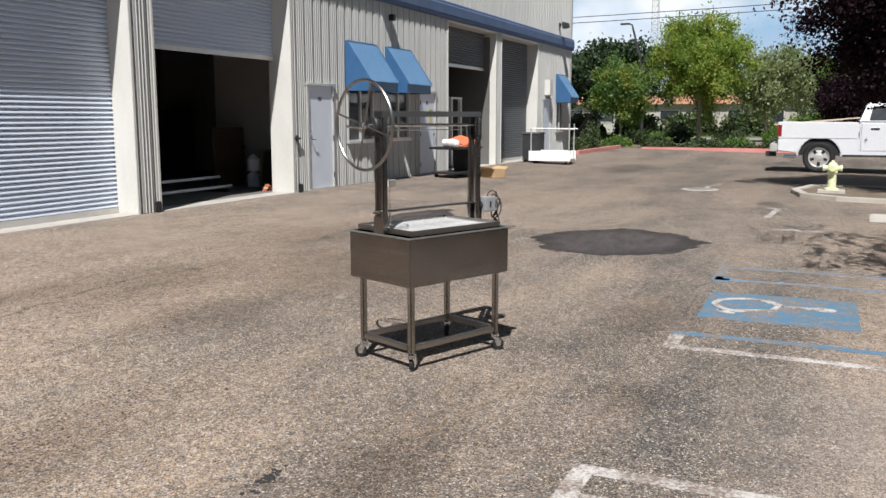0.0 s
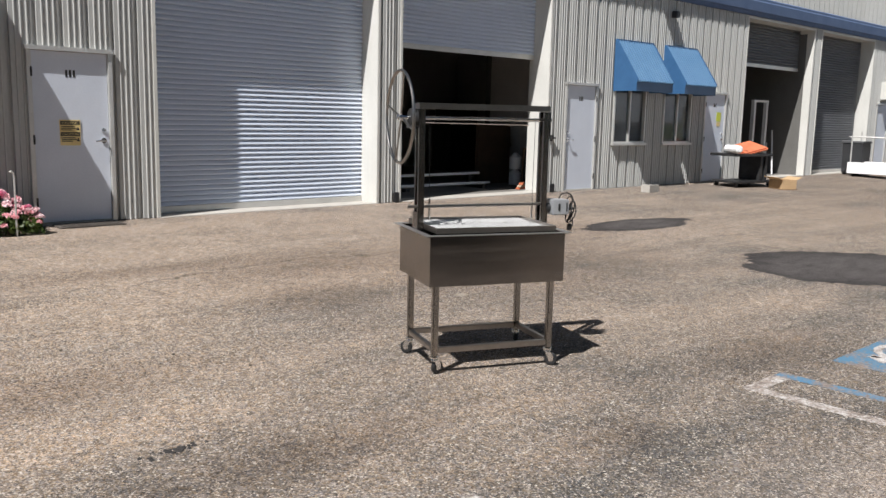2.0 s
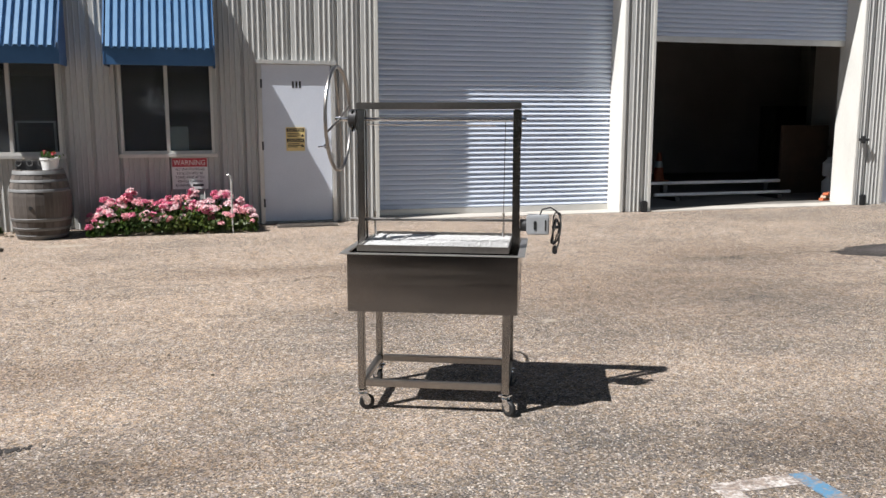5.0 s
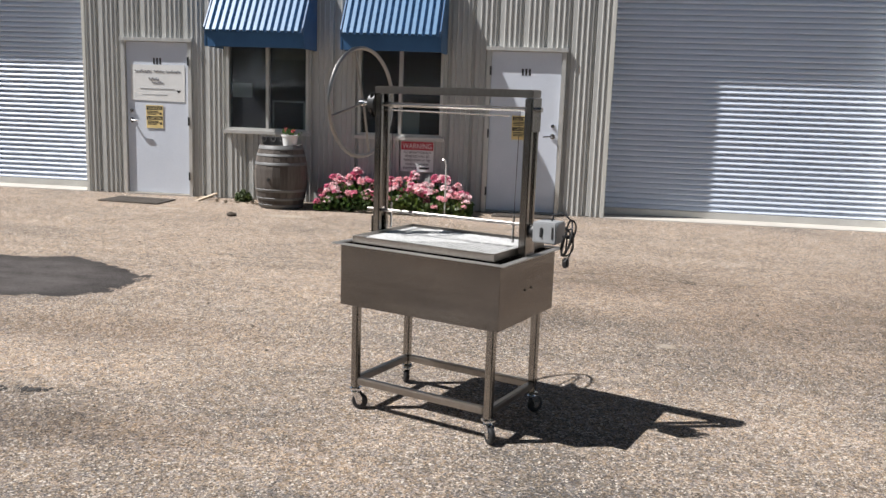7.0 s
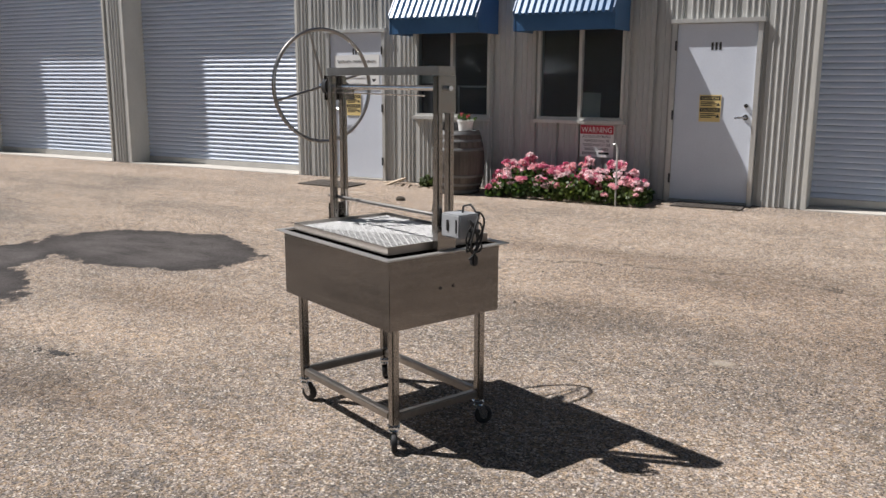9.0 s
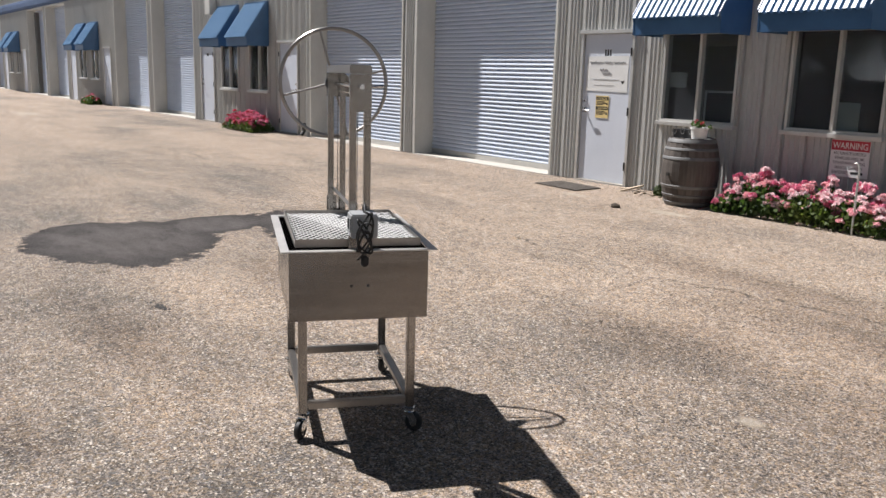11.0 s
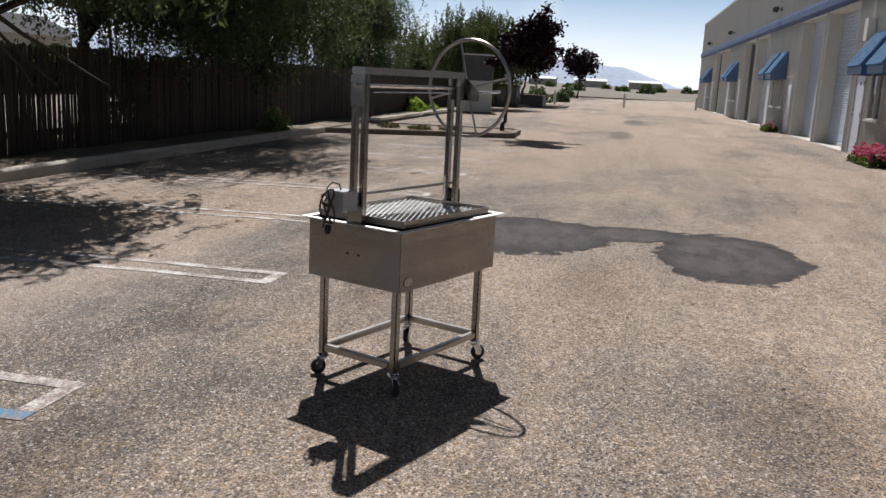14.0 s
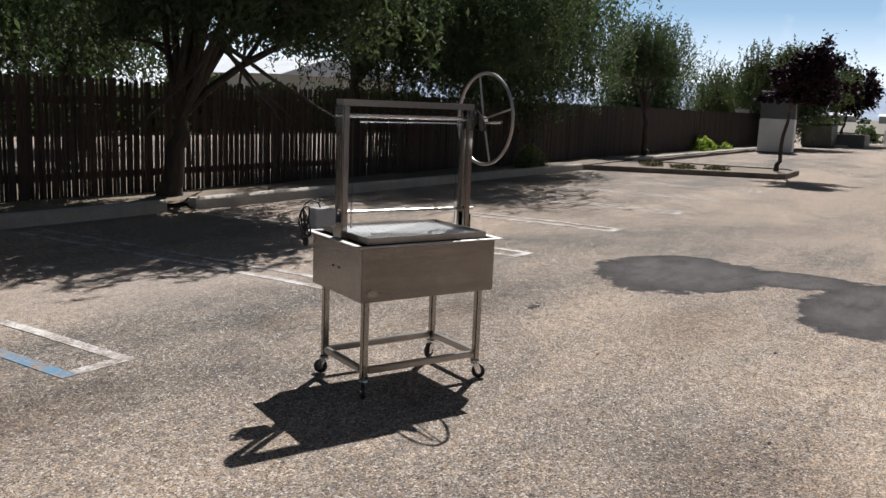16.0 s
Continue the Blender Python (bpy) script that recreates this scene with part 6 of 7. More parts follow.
def flower_bed(x0, x1, y0, y1, high, heads, seed, petals, label):
    rng = np.random.default_rng(seed)
    cx, cy = (x0 + x1) / 2, (y0 + y1) / 2
    root = thing("geranium_bed", pose(cx, cy, rise(cy) - 0.01), label, "flowers")
    n = 3600
    u, v = rng.uniform(-1, 1, n), rng.uniform(-1, 1, n)
    top = high * (0.74 + 0.26 * np.array([noise.noise((a * 3.1 + seed, b * 2, 0)) * 0.9 + 0.5 for a, b in zip(u, v)])) * (1 - 0.35 * np.abs(v) ** 2) * (1 - 0.55 * np.abs(u) ** 6)
    p = np.stack([u * (x1 - x0) / 2, v * (y1 - y0) / 2, np.maximum(0.02, 0.86 * top * rng.uniform(0.15, 1.0, n))], 1)
    part("foliage", leaves("geranium_leaves", p, 0.045, M_GREENLEAF, rng, 1.1), None, root)
    st = Geo()
    meshes = []
    for k in range(4):
        a = rng.normal(size=(70, 3))
        a /= np.linalg.norm(a, axis=1)[:, None]
        a[:, 2] = np.abs(a[:, 2]) * 0.8
        meshes.append(leaves("flower_head", a * 0.040 * rng.uniform(0.7, 1.05, (70, 1)), 0.027, petals[k % len(petals)], rng, 1.05))
    for k in range(heads):
        uu, vv = rng.uniform(-0.97, 0.97), rng.uniform(-0.95, 0.6)
        h = high * (0.70 + 0.30 * (noise.noise((uu * 3.1 + seed, vv * 2, 0)) * 0.9 + 0.5)) * (1 - 0.5 * abs(uu) ** 6) * rng.uniform(0.7, 1.08)
        if vv < -0.4:
            h *= rng.uniform(0.45, 1.0)
        h = max(0.08, h)
        x, y = uu * (x1 - x0) / 2, vv * (y1 - y0) / 2
        st.tube([(x * 0.97, y + 0.03, 0.0), (x, y, h)], [0.004, 0.003], 4)
        s = rng.uniform(0.75, 1.25)
        part("flower_head", meshes[rng.integers(4)], None, root, m=pose(x, y, h, rng.uniform(-25, 25), rng.uniform(-25, 25), rng.uniform(0, 360)) @ Matrix.Scale(s, 4))
    part("stem_clump", st, M_GREENLEAF, root)
    return root


flower_bed(2.40, 4.40, 8.70, 9.32, 0.48, 250, 5, [M_PINK, M_SALMON, M_DEEPPINK, M_PINK], "dense bed of pink flowering geraniums along the wall")
flower_bed(-12.2, -10.45, 8.68, 9.3, 0.46, 260, 6, [M_DEEPPINK, M_RED, M_DEEPPINK, M_DEEPPINK], "bed of red and pink flowering geraniums along the wall")
flower_bed(-26.6, -25.4, 8.8, 9.3, 0.4, 25, 7, [M_RED, M_DEEPPINK, M_DEEPPINK, M_PINK], "small far bed of red flowering plants")
hook = thing("hose_hook", pose(4.09, 8.72, rise(8.72)), "slim pale metal garden hook among the flowers", "garden hook")
part("stake", Geo().tube([(0, 0, -0.05), (0, 0, 0.66), (-0.008, 0, 0.70), (-0.03, 0, 0.725), (-0.05, 0, 0.715)], 0.011, 8), M_ALU, hook, smooth=True)
dry = bush("dry_plant", (1.28, 9.2, rise(9.2)), (0.16, 0.12, 0.16), M_WILLOW, 77, "small dry grey-green plant at the wall foot", 160, 0.045)
M_MAT = surf("dark_doormat", (0.055, 0.045, 0.038), (0.10, 0.085, 0.07), 0.95, 0, 12, 120, 0.5)
for x, y, w, d, rot in ((-0.02, 8.78, 0.86, 0.48, -6), (5.05, 9.18, 0.8, 0.34, 0)):
    mat_ob = thing("doormat", pose(x, y, rise(y) + 0.001, 1.1, 0, rot), "dark worn doormat on the asphalt", "doormat")
    part("mat", Geo().slab([(-w / 2, -d / 2), (w / 2, -d / 2 + 0.015), (w / 2 - 0.01, d / 2), (-w / 2 + 0.02, d / 2)], "z", 0.0, 0.016), M_MAT, mat_ob, bevel=0.004)
    for k in range(7):
        part("rib", Geo().box(-w / 2 + 0.05, w / 2 - 0.05, -d / 2 + 0.04 + k * (d - 0.08) / 7, -d / 2 + 0.06 + k * (d - 0.08) / 7, 0.016, 0.020), M_MAT, mat_ob)
M_DRIFT = surf("pale_splintered_wood", (0.42, 0.33, 0.24), (0.58, 0.48, 0.36), 0.85, 0, 6, 60, 0.3, (1, 6, 6))
stick = thing("wood_scrap", pose(0.74, 9.14, rise(9.14) + 0.02, 0, -14, 62), "broken pale wood scrap by the door", "wood scrap")
part("splinter", Geo().slab([(-0.24, -0.02), (0.2, -0.03), (0.25, 0.0), (0.1, 0.03), (-0.2, 0.02)], "z", -0.012, 0.012), M_DRIFT, stick, bevel=0.003)
part("splinter", Geo().at_box(pose(0.06, 0.09, -0.006, 0, 6, -40), 0.24, 0.03, 0.012), M_DRIFT, stick, bevel=0.003)
M_ROCK = surf("dark_clod", (0.05, 0.04, 0.03), (0.10, 0.08, 0.06), 0.95, 0, 10, 60, 0.5)


def clod(name, x, y, r, label, material=M_ROCK, flatten=0.55, seed=0, category="stone"):
    q = Geo()
    n, m = 10, 6
    prof = []
    vs, fs = [], []
    for j in range(m + 1):
        th = math.pi * j / m
        for i in range(n):
            ph = 2 * math.pi * i / n
            d = Vector((math.sin(th) * math.cos(ph), math.sin(th) * math.sin(ph), math.cos(th)))
            k = r * (1 + 0.35 * noise.noise(d * 1.7 + Vector((seed, 0, 0))))
            vs.append((d.x * k, d.y * k * 0.8, d.z * k * flatten))
    for j in range(m):
        for i in range(n):
            fs.append((j * n + i, j * n + (i + 1) % n, (j + 1) * n + (i + 1) % n, (j + 1) * n + i))
    q.add(vs, fs)
    return tagged(part(name, q, material, smooth=True, m=pose(x, y, rise(y) + r * flatten * 0.6, 0, 0, seed * 40)), label, category)


clod("dirt_clod", 1.60, 7.98, 0.06, "dark clod of dirt on the asphalt", seed=1)
M_TAR = surf("old_tar", (0.020, 0.018, 0.017), (0.045, 0.040, 0.037), 0.8, 0, 20, 90, 0.4)
rng = np.random.default_rng(99)
for i in range(34):
    x, y = rng.uniform(-3, 8), rng.uniform(1.0, 8.6)
    if math.hypot(x - 5, y - 2.4) < 0.8:
        continue
    clod("pebble", x, y, rng.uniform(0.006, 0.013), "small dark pebble lying on the asphalt", seed=2 + i)
for i in range(46):
    along = rng.normal(0, 0.06)
    x, y = 2.85 + along, 2.165 + 0.12 * along + rng.normal(0, 0.018)
    clod("tar_crumb", x, y, rng.uniform(0.006, 0.015), "crumb of loose dark tar on the asphalt", M_TAR, 0.3, 60 + i, "tar crumb")
for i in range(22):
    x, y = rng.uniform(0.6, 1.55), rng.uniform(9.0, 9.38)
    clod("pebble", x, y, rng.uniform(0.012, 0.03), "small dark pebble lying at the wall foot", M_DIRT, 0.5, 110 + i)


# ---- the east door bay: block, work cart, box, bin, platform cart ----
blk = thing("concrete_block", pose(16.1, 8.55, rise(8.55), 0, 0, 6), "grey hollow concrete block lying on the asphalt", "concrete block")
q = Geo()
q.slab([(-0.2, 0), (0.2, 0), (0.2, 0.15), (-0.2, 0.15)], "y", -0.1, 0.1)
body = part("block", q, M_CONC, blk, bevel=0.006)
# solid block: black plates on top stand for the shade in its holes
for x in (-0.095, 0.095):
    part("hollow", Geo().box(x - 0.065, x + 0.065, -0.055, 0.055, 0.1502, 0.1515), M_INK, blk)
M_ORANGE = surf("orange_vinyl", (0.50, 0.12, 0.05), (0.62, 0.20, 0.10), 0.5, 0, 4, 50, 0.15)
M_CARD = surf("brown_cardboard", (0.42, 0.28, 0.15), (0.52, 0.36, 0.20), 0.85, 0, 3, 60, 0.1)
cart = thing("work_cart", pose(19.55, 8.45, rise(8.4), 0, 0, -12), "dark metal work cart loaded with an orange slab", "cart")
part("cart_top", Geo().box(-0.62, 0.62, -0.38, 0.38, 0.70, 0.76), M_DARKMETAL, cart, bevel=0.01)
part("cart_shelf", Geo().box(-0.55, 0.75, -0.36, 0.36, 0.10, 0.15), M_DARKMETAL, cart, bevel=0.008)
for x in (0.30, 0.46):
    part("leg", Geo().box(x, x + 0.08, -0.3, 0.3, 0.15, 0.70), M_DARKMETAL, cart, bevel=0.006)
for x in (-0.45, 0.65):
    for y in (-0.28, 0.28):
        part("caster_wheel", Geo().tube([(x, y - 0.02, 0.055), (x, y + 0.02, 0.055)], 0.055, 14), M_BLACK, cart, smooth=True)
slab_o = thing("seat_cushion", pose(19.70, 8.4, rise(8.4) + 0.87, 14, -12, -18), "tilted orange vinyl covered slab on the cart", "cushion")
part("cover", Geo().box(-0.36, 0.36, -0.31, 0.31, -0.035, 0.035), M_ORANGE, slab_o, bevel=0.03)
roll = thing("cloth_roll", pose(18.97, 8.35, rise(8.4) + 0.86, 0, 90, 60), "crumpled white wrapped roll on the cart", "roll")
part("wrap", Geo().lathe([(0.05, -0.28), (0.085, -0.25), (0.10, -0.05), (0.085, 0.1), (0.095, 0.24), (0.05, 0.28)], 12), M_WHITE, roll)
prop = thing("cart_prop", pose(19.65, 8.45, rise(8.4) + 0.765), "dark wooden prop under the orange slab", "block")
part("prop", Geo().box(-0.22, 0.22, -0.2, 0.2, 0.0, 0.06), M_DARKMETAL, prop, bevel=0.005)
cbox = thing("cardboard_box", pose(19.95, 7.62, rise(7.6), 0, 0, 64) @ Matrix.Scale(0.68, 4), "open brown cardboard box on the asphalt", "box")
for x0, x1, y0, y1 in ((-0.36, 0.36, -0.26, -0.25), (-0.36, 0.36, 0.25, 0.26), (-0.36, -0.35, -0.25, 0.25), (0.35, 0.36, -0.25, 0.25)):
    part("side", Geo().box(x0, x1, y0, y1, 0.02, 0.32), M_CARD, cbox)
part("base", Geo().box(-0.35, 0.35, -0.25, 0.25, 0.02, 0.03), M_CARD, cbox)
for s in (-1, 1):
    part("flap", Geo().at_box(pose(0, s * 0.36, 0.36, s * 24, 0, 0), 0.72, 0.22, 0.008), M_CARD, cbox)
part("skid", Geo().box(-0.42, 0.42, -0.3, 0.3, 0.0, 0.02), M_WOOD, cbox)
M_BIN = surf("black_plastic", (0.025, 0.026, 0.028), (0.045, 0.046, 0.048), 0.5)
rbin = thing("trash_bin", pose(27.2, 8.95, rise(9)), "dark plastic waste bin beside the roll-up door", "trash bin")
part("bin_body", Geo().slab([(-0.26, 0.06), (0.26, 0.06), (0.31, 0.92), (-0.31, 0.92)], "y", -0.29, 0.29), M_BIN, rbin, bevel=0.02)
part("lid", Geo().slab([(-0.33, 0.92), (0.33, 0.92), (0.30, 0.98), (-0.30, 0.98)], "y", -0.32, 0.32), M_BIN, rbin, bevel=0.015)
for y in (-0.2, 0.2):
    part("bin_wheel", Geo().tube([(-0.24, y - 0.03, 0.09), (-0.24, y + 0.03, 0.09)], 0.09, 14), M_BLACK, rbin, smooth=True)
part("bin_foot", Geo().box(0.16, 0.22, -0.2, 0.2, 0.0, 0.07), M_BIN, rbin)
pc = thing("platform_cart", pose(26.75, 8.15, rise(8.1), 0, 0, 4), "white sided platform cart with pipe rails", "cart")
part("deck", Geo().box(-0.42, 0.42, -0.66, 0.66, 0.12, 0.17), M_ALU, pc, bevel=0.01)
part("side_board", Geo().box(-0.44, -0.41, -0.68, 0.68, 0.10, 0.42), M_WHITE, pc, bevel=0.006)
part("side_board", Geo().box(0.41, 0.44, -0.68, 0.68, 0.10, 0.42), M_WHITE, pc, bevel=0.006)
for x in (-0.38, 0.38):
    for y in (-0.62, 0.62):
        part("rail_post", Geo().tube([(x, y, 0.17), (x, y, 1.28 if y < 0 or x > 0 else 1.15)], 0.02, 8), M_ALU, pc, smooth=True)
        part("cart_wheel", Geo().tube([(x * 0.9, y * 0.85 - 0.02, 0.06), (x * 0.9, y * 0.85 + 0.02, 0.06)], 0.06, 14), M_BLACK, pc, smooth=True)
    part("top_rail", Geo().tube([(x, -0.74, 1.12), (x, 0.70, 1.13)], 0.02, 8), M_ALU, pc, smooth=True)
part("end_rail", Geo().tube([(-0.38, -0.62, 1.10), (0.38, -0.62, 1.10)], 0.02, 8), M_ALU, pc, smooth=True)

# inside the two open bays
rack = thing("steel_rack", pose(24.0, 10.4, FLOOR), "bright steel upright rack inside the bay", "rack")
for x in (-0.35, 0.35):
    part("post", Geo().box(x - 0.05, x + 0.05, -0.05, 0.05, 0, 2.0), M_MESHMETAL, rack, bevel=0.005)
part("top_bar", Geo().box(-0.42, 0.42, -0.05, 0.05, 2.0, 2.06), M_MESHMETAL, rack, bevel=0.005)
for i, (x0, y0, x1, z1) in enumerate(((24.2, 10.0, 24.62, 1.35), (23.9, 10.1, 24.55, 1.0))):
    pl = tagged(part("steel_bar", Geo().tube([(x0, y0, FLOOR + 0.01), (x1, y0 + 0.3, z1)], 0.022, 8), M_MESHMETAL, smooth=True), "grey steel bar leaning against the jamb", "bar", "leaning bars")
tube_ob = thing("pipe_stand", pose(12.3, 11.1, FLOOR), "long pale pipes on low trestles in the workshop", "pipe stand")
for z, y in ((0.27, 0.0), (0.10, -0.3)):
    part("pipe", Geo().tube([(-1.25, y, z), (1.45, y + 0.05, z)], 0.028, 10), M_WHITE, tube_ob, smooth=True)
for x in (-0.9, 1.1):
    part("trestle", Geo().box(x - 0.04, x + 0.04, -0.45, 0.15, 0.0, 0.07), M_DARKMETAL, tube_ob)
    part("riser", Geo().box(x - 0.04, x + 0.04, -0.05, 0.06, 0.07, 0.24), M_DARKMETAL, tube_ob)
M_DARKWOOD = surf("dark_brown_panel", (0.05, 0.03, 0.02), (0.09, 0.055, 0.035), 0.6, 0, 3, 50, 0.1, (1, 8, 1))


def crate(name, at, sx, sy, sz, material, label, category):
    root = thing(name, pose(*at), label, category)
    part("body", Geo().box(-sx / 2, sx / 2, -sy / 2, sy / 2, 0.0, sz), material, root, bevel=0.01)
    for k in (1, 2):
        part("batten", Geo().box(-sx / 2 - 0.012, sx / 2 + 0.012, -sy / 2 - 0.015, -sy / 2, sz * k / 3 - 0.03, sz * k / 3 + 0.03), material, root)
    return root


crate("cabinet", (16.9, 15.2, FLOOR), 1.0, 0.6, 1.65, M_DARKMETAL, "tall dark metal cabinet in the workshop", "cabinet")
crate("wooden_panel", (14.5, 11.5, FLOOR), 1.0, 0.08, 1.25, M_DARKWOOD, "brown wooden panel leaning in the workshop", "panel")
crate("workbench", (11.2, 14.0, FLOOR), 1.6, 0.8, 0.95, M_DARKMETAL, "dark cluttered workbench in the workshop", "workbench")
crate("crate", (22.3, 13.5, FLOOR), 1.2, 0.9, 1.1, M_DARKWOOD, "dark wooden crate inside the bay", "crate")
for i, z in enumerate((0.0, 0.34)):
    jug = thing("plastic_jug", pose(14.72, 11.03, FLOOR + z), "white plastic jug stacked in the workshop", "jug", "stacked jugs")
    part("jug_body", Geo().lathe([(0.12, 0), (0.13, 0.02), (0.13, 0.24), (0.06, 0.31), (0.045, 0.34)], 16), M_WHITE, jug, smooth=True)
easel = thing("leaning_frame", pose(14.95, 10.75, FLOOR, 8, 0, -30), "dark picture-like frame leaning by the door jamb", "frame")
for x0, x1, z0, z1 in ((-0.25, -0.21, 0, 0.8), (0.21, 0.25, 0, 0.8), (-0.21, 0.21, 0.76, 0.8), (-0.21, 0.21, 0.0, 0.04)):
    part("frame_bar", Geo().box(x0, x1, 0, 0.025, z0, z1), M_WOOD, easel)
part("panel", Geo().box(-0.21, 0.21, 0.008, 0.014, 0.04, 0.76), M_DARKMETAL, easel)
cone = thing("traffic_cone", pose(13.4, 14.8, FLOOR), "orange traffic cone with a white band", "traffic cone")
part("base", Geo().box(-0.17, 0.17, -0.17, 0.17, 0.0, 0.03), M_ORANGE, cone, bevel=0.01)
part("cone_body", Geo().lathe([(0.13, 0.03), (0.035, 0.62)], 18), M_ORANGE, cone, smooth=True)
part("band", Geo().lathe([(0.0885, 0.30), (0.0665, 0.44)], 18), M_WHITE, cone, smooth=True)
planks = thing("timber_offcut", pose(13.98, 10.12, FLOOR, 0, 0, 10), "orange-brown timber offcuts on the threshold", "timber")
for k in range(3):
    part("offcut", Geo().at_box(pose(0.02 * k, 0.03 * k, 0.025 + 0.045 * k, 0, 0, 14 * k), 0.4, 0.09, 0.04), M_DRIFT if k == 1 else M_ORANGE, planks, bevel=0.004)

# fittings on the wall
for x in (31.5, 17.0, 1.8, -13.2, -28.8, -44.7, -58.0):
    fl = thing("flood_light", pose(x, WALL_Y - 0.01, 4.98), "dark wall flood light above the fascia", "wall light", "wall lights")
    part("bracket", Geo().box(-0.06, 0.06, -0.05, 0.0, -0.08, 0.08), M_DARKMETAL, fl, bevel=0.006)
    part("arm", Geo().tube([(0, -0.04, 0), (0, -0.16, 0.02)], 0.02, 8), M_DARKMETAL, fl)
    part("lamp_body", Geo().slab([(-0.13, 0.11), (-0.36, 0.06), (-0.36, -0.10), (-0.16, -0.14)], "x", -0.15, 0.15), M_DARKMETAL, fl, bevel=0.015)
for x, z in ((-14.4, 3.25), (30.0, 2.62)):
    wb = thing("wall_box", pose(x, WALL_Y - 0.01, z), "weathered beige electrical box on the wall", "electrical box")
    part("box_body", Geo().box(-0.17, 0.17, -0.2, 0.0, -0.25, 0.3), M_JAMB, wb, bevel=0.01)
    part("conduit", Geo().tube([(0, -0.06, 0.3), (0, -0.06, 0.75)], 0.025, 8), M_ALU, wb)
for x in (17.9, -9.3):
    cam_ob = thing("wall_sensor", pose(x, WALL_Y - 0.01, 3.85), "small dark sensor box under the fascia", "sensor")
    part("sensor_body", Geo().box(-0.07, 0.07, -0.14, 0.0, -0.07, 0.07), M_DARKMETAL, cam_ob, bevel=0.015)
sp = thing("downspout", pose(-9.10, WALL_Y - 0.01, 0.12), "short dark downspout elbow at the wall foot", "downspout")
part("pipe", Geo().tube([(0, -0.05, 0.3), (0, -0.05, 0.12), (0, -0.12, 0.03)], 0.045, 8), M_DARKMETAL, sp)
for x in (10.08, 14.0):
    ft = thing("drain_elbow", pose(x, WALL_Y - 0.015, 0.12), "dark rubber bumper at the foot of the jamb", "bumper")
    part("bumper", Geo().box(-0.05, 0.05, -0.07, 0.0, 0.0, 0.17), M_BLACK, ft, bevel=0.015)
lt = thing("door_latch", pose(13.95, WALL_Y - 0.012, 1.17), "dark metal latch on the jamb", "latch")
part("latch_plate", Geo().box(-0.03, 0.03, -0.03, 0.0, -0.06, 0.06), M_DARKMETAL, lt)
part("latch_arm", Geo().box(-0.11, 0.09, -0.06, -0.03, -0.02, 0.02), M_DARKMETAL, lt, bevel=0.006)


# ---- hydrant, truck and the east island ----
border("kerb_island", [(17.75, -5.2), (17.7, -1.2), (17.8, -0.2), (18.3, 0.45), (19.4, 0.66), (20.9, 0.3), (21.2, -1.0), (21.2, -5.2)], M_KERB, "pale concrete kerbed island with soil", high=0.09)
M_HYDRANT = surf("pale_yellow_hydrant_paint", (0.60, 0.62, 0.36), (0.68, 0.70, 0.45), 0.45, 0, 5, 50, 0.1, grain=0.4)
hyd = thing("fire_hydrant", pose(19.15, -0.12, 0.10) @ Matrix.Scale(0.86, 4), "pale yellow fire hydrant on the kerbed island", "fire hydrant")
part("barrel", Geo().lathe([(0.17, 0.0), (0.17, 0.04), (0.10, 0.06), (0.095, 0.40), (0.12, 0.42), (0.12, 0.46)], 20), M_HYDRANT, hyd, smooth=True)
part("bonnet", Geo().lathe([(0.115, 0.46), (0.13, 0.48), (0.125, 0.56), (0.08, 0.64), (0.035, 0.67), (0.03, 0.71)], 20), M_HYDRANT, hyd, smooth=True)
for d in ((0, 1), (0, -1), (-1, 0)):
    q = Geo()
    q.tube([(0, 0, 0.52), (d[0] * 0.17, d[1] * 0.17, 0.52)], 0.062, 14)
    q.tube([(d[0] * 0.17, d[1] * 0.17, 0.52), (d[0] * 0.215, d[1] * 0.215, 0.52)], 0.076, 8)
    part("outlet_cap", q, M_HYDRANT, hyd, smooth=True)
part("pad", Geo().box(-0.3, 0.3, -0.3, 0.3, -0.06, 0.0), M_CONC, hyd)
stop_q = thing("wheel_stop", pose(14.55, -1.55, rise(-1.5), 0, 0, 90), "worn concrete wheel stop", "wheel stop")
part("stop_body", Geo().slab([(-0.09, 0), (0.09, 0), (0.06, 0.13), (-0.06, 0.13)], "x", -0.9, 0.9), M_CONC, stop_q, bevel=0.015)
mh = thing("manhole_cover", pose(19.45, 2.53, -0.004), "round iron manhole cover with a pale concrete collar", "manhole cover", "", "structure")
part("collar", Geo().lathe([(0.40, 0.0), (0.40, 0.006), (0.30, 0.008)], 28), M_CONC, mh)
part("lid", Geo().lathe([(0.29, 0.008), (0.285, 0.016), (0.05, 0.016)], 28), M_ROAD, mh)
flat("painted_curve", [(20.2 + 2.4 * math.cos(a), 1.2 + 1.3 * math.sin(a)) for a in [radians(d) for d in (100, 90, 80, 70, 60)]] + [(20.2 + 2.3 * math.cos(a), 1.2 + 1.22 * math.sin(a)) for a in [radians(d) for d in (60, 70, 80, 90, 100)]], M_LINE, "faded white painted curve", "road marking")

M_TRUCK = surf("white_car_paint", (0.62, 0.63, 0.645), (0.66, 0.67, 0.685), 0.25, 0, 1, 30, 0.0, grain=0.08)
M_REDLENS = surf("red_lens", (0.20, 0.008, 0.012), (0.26, 0.012, 0.015), 0.2)
truck = thing("pickup_truck", pose(27.85, 0.22, -0.005, 0, 0, -90), "white crew-cab pickup truck parked on the lot", "pickup truck")


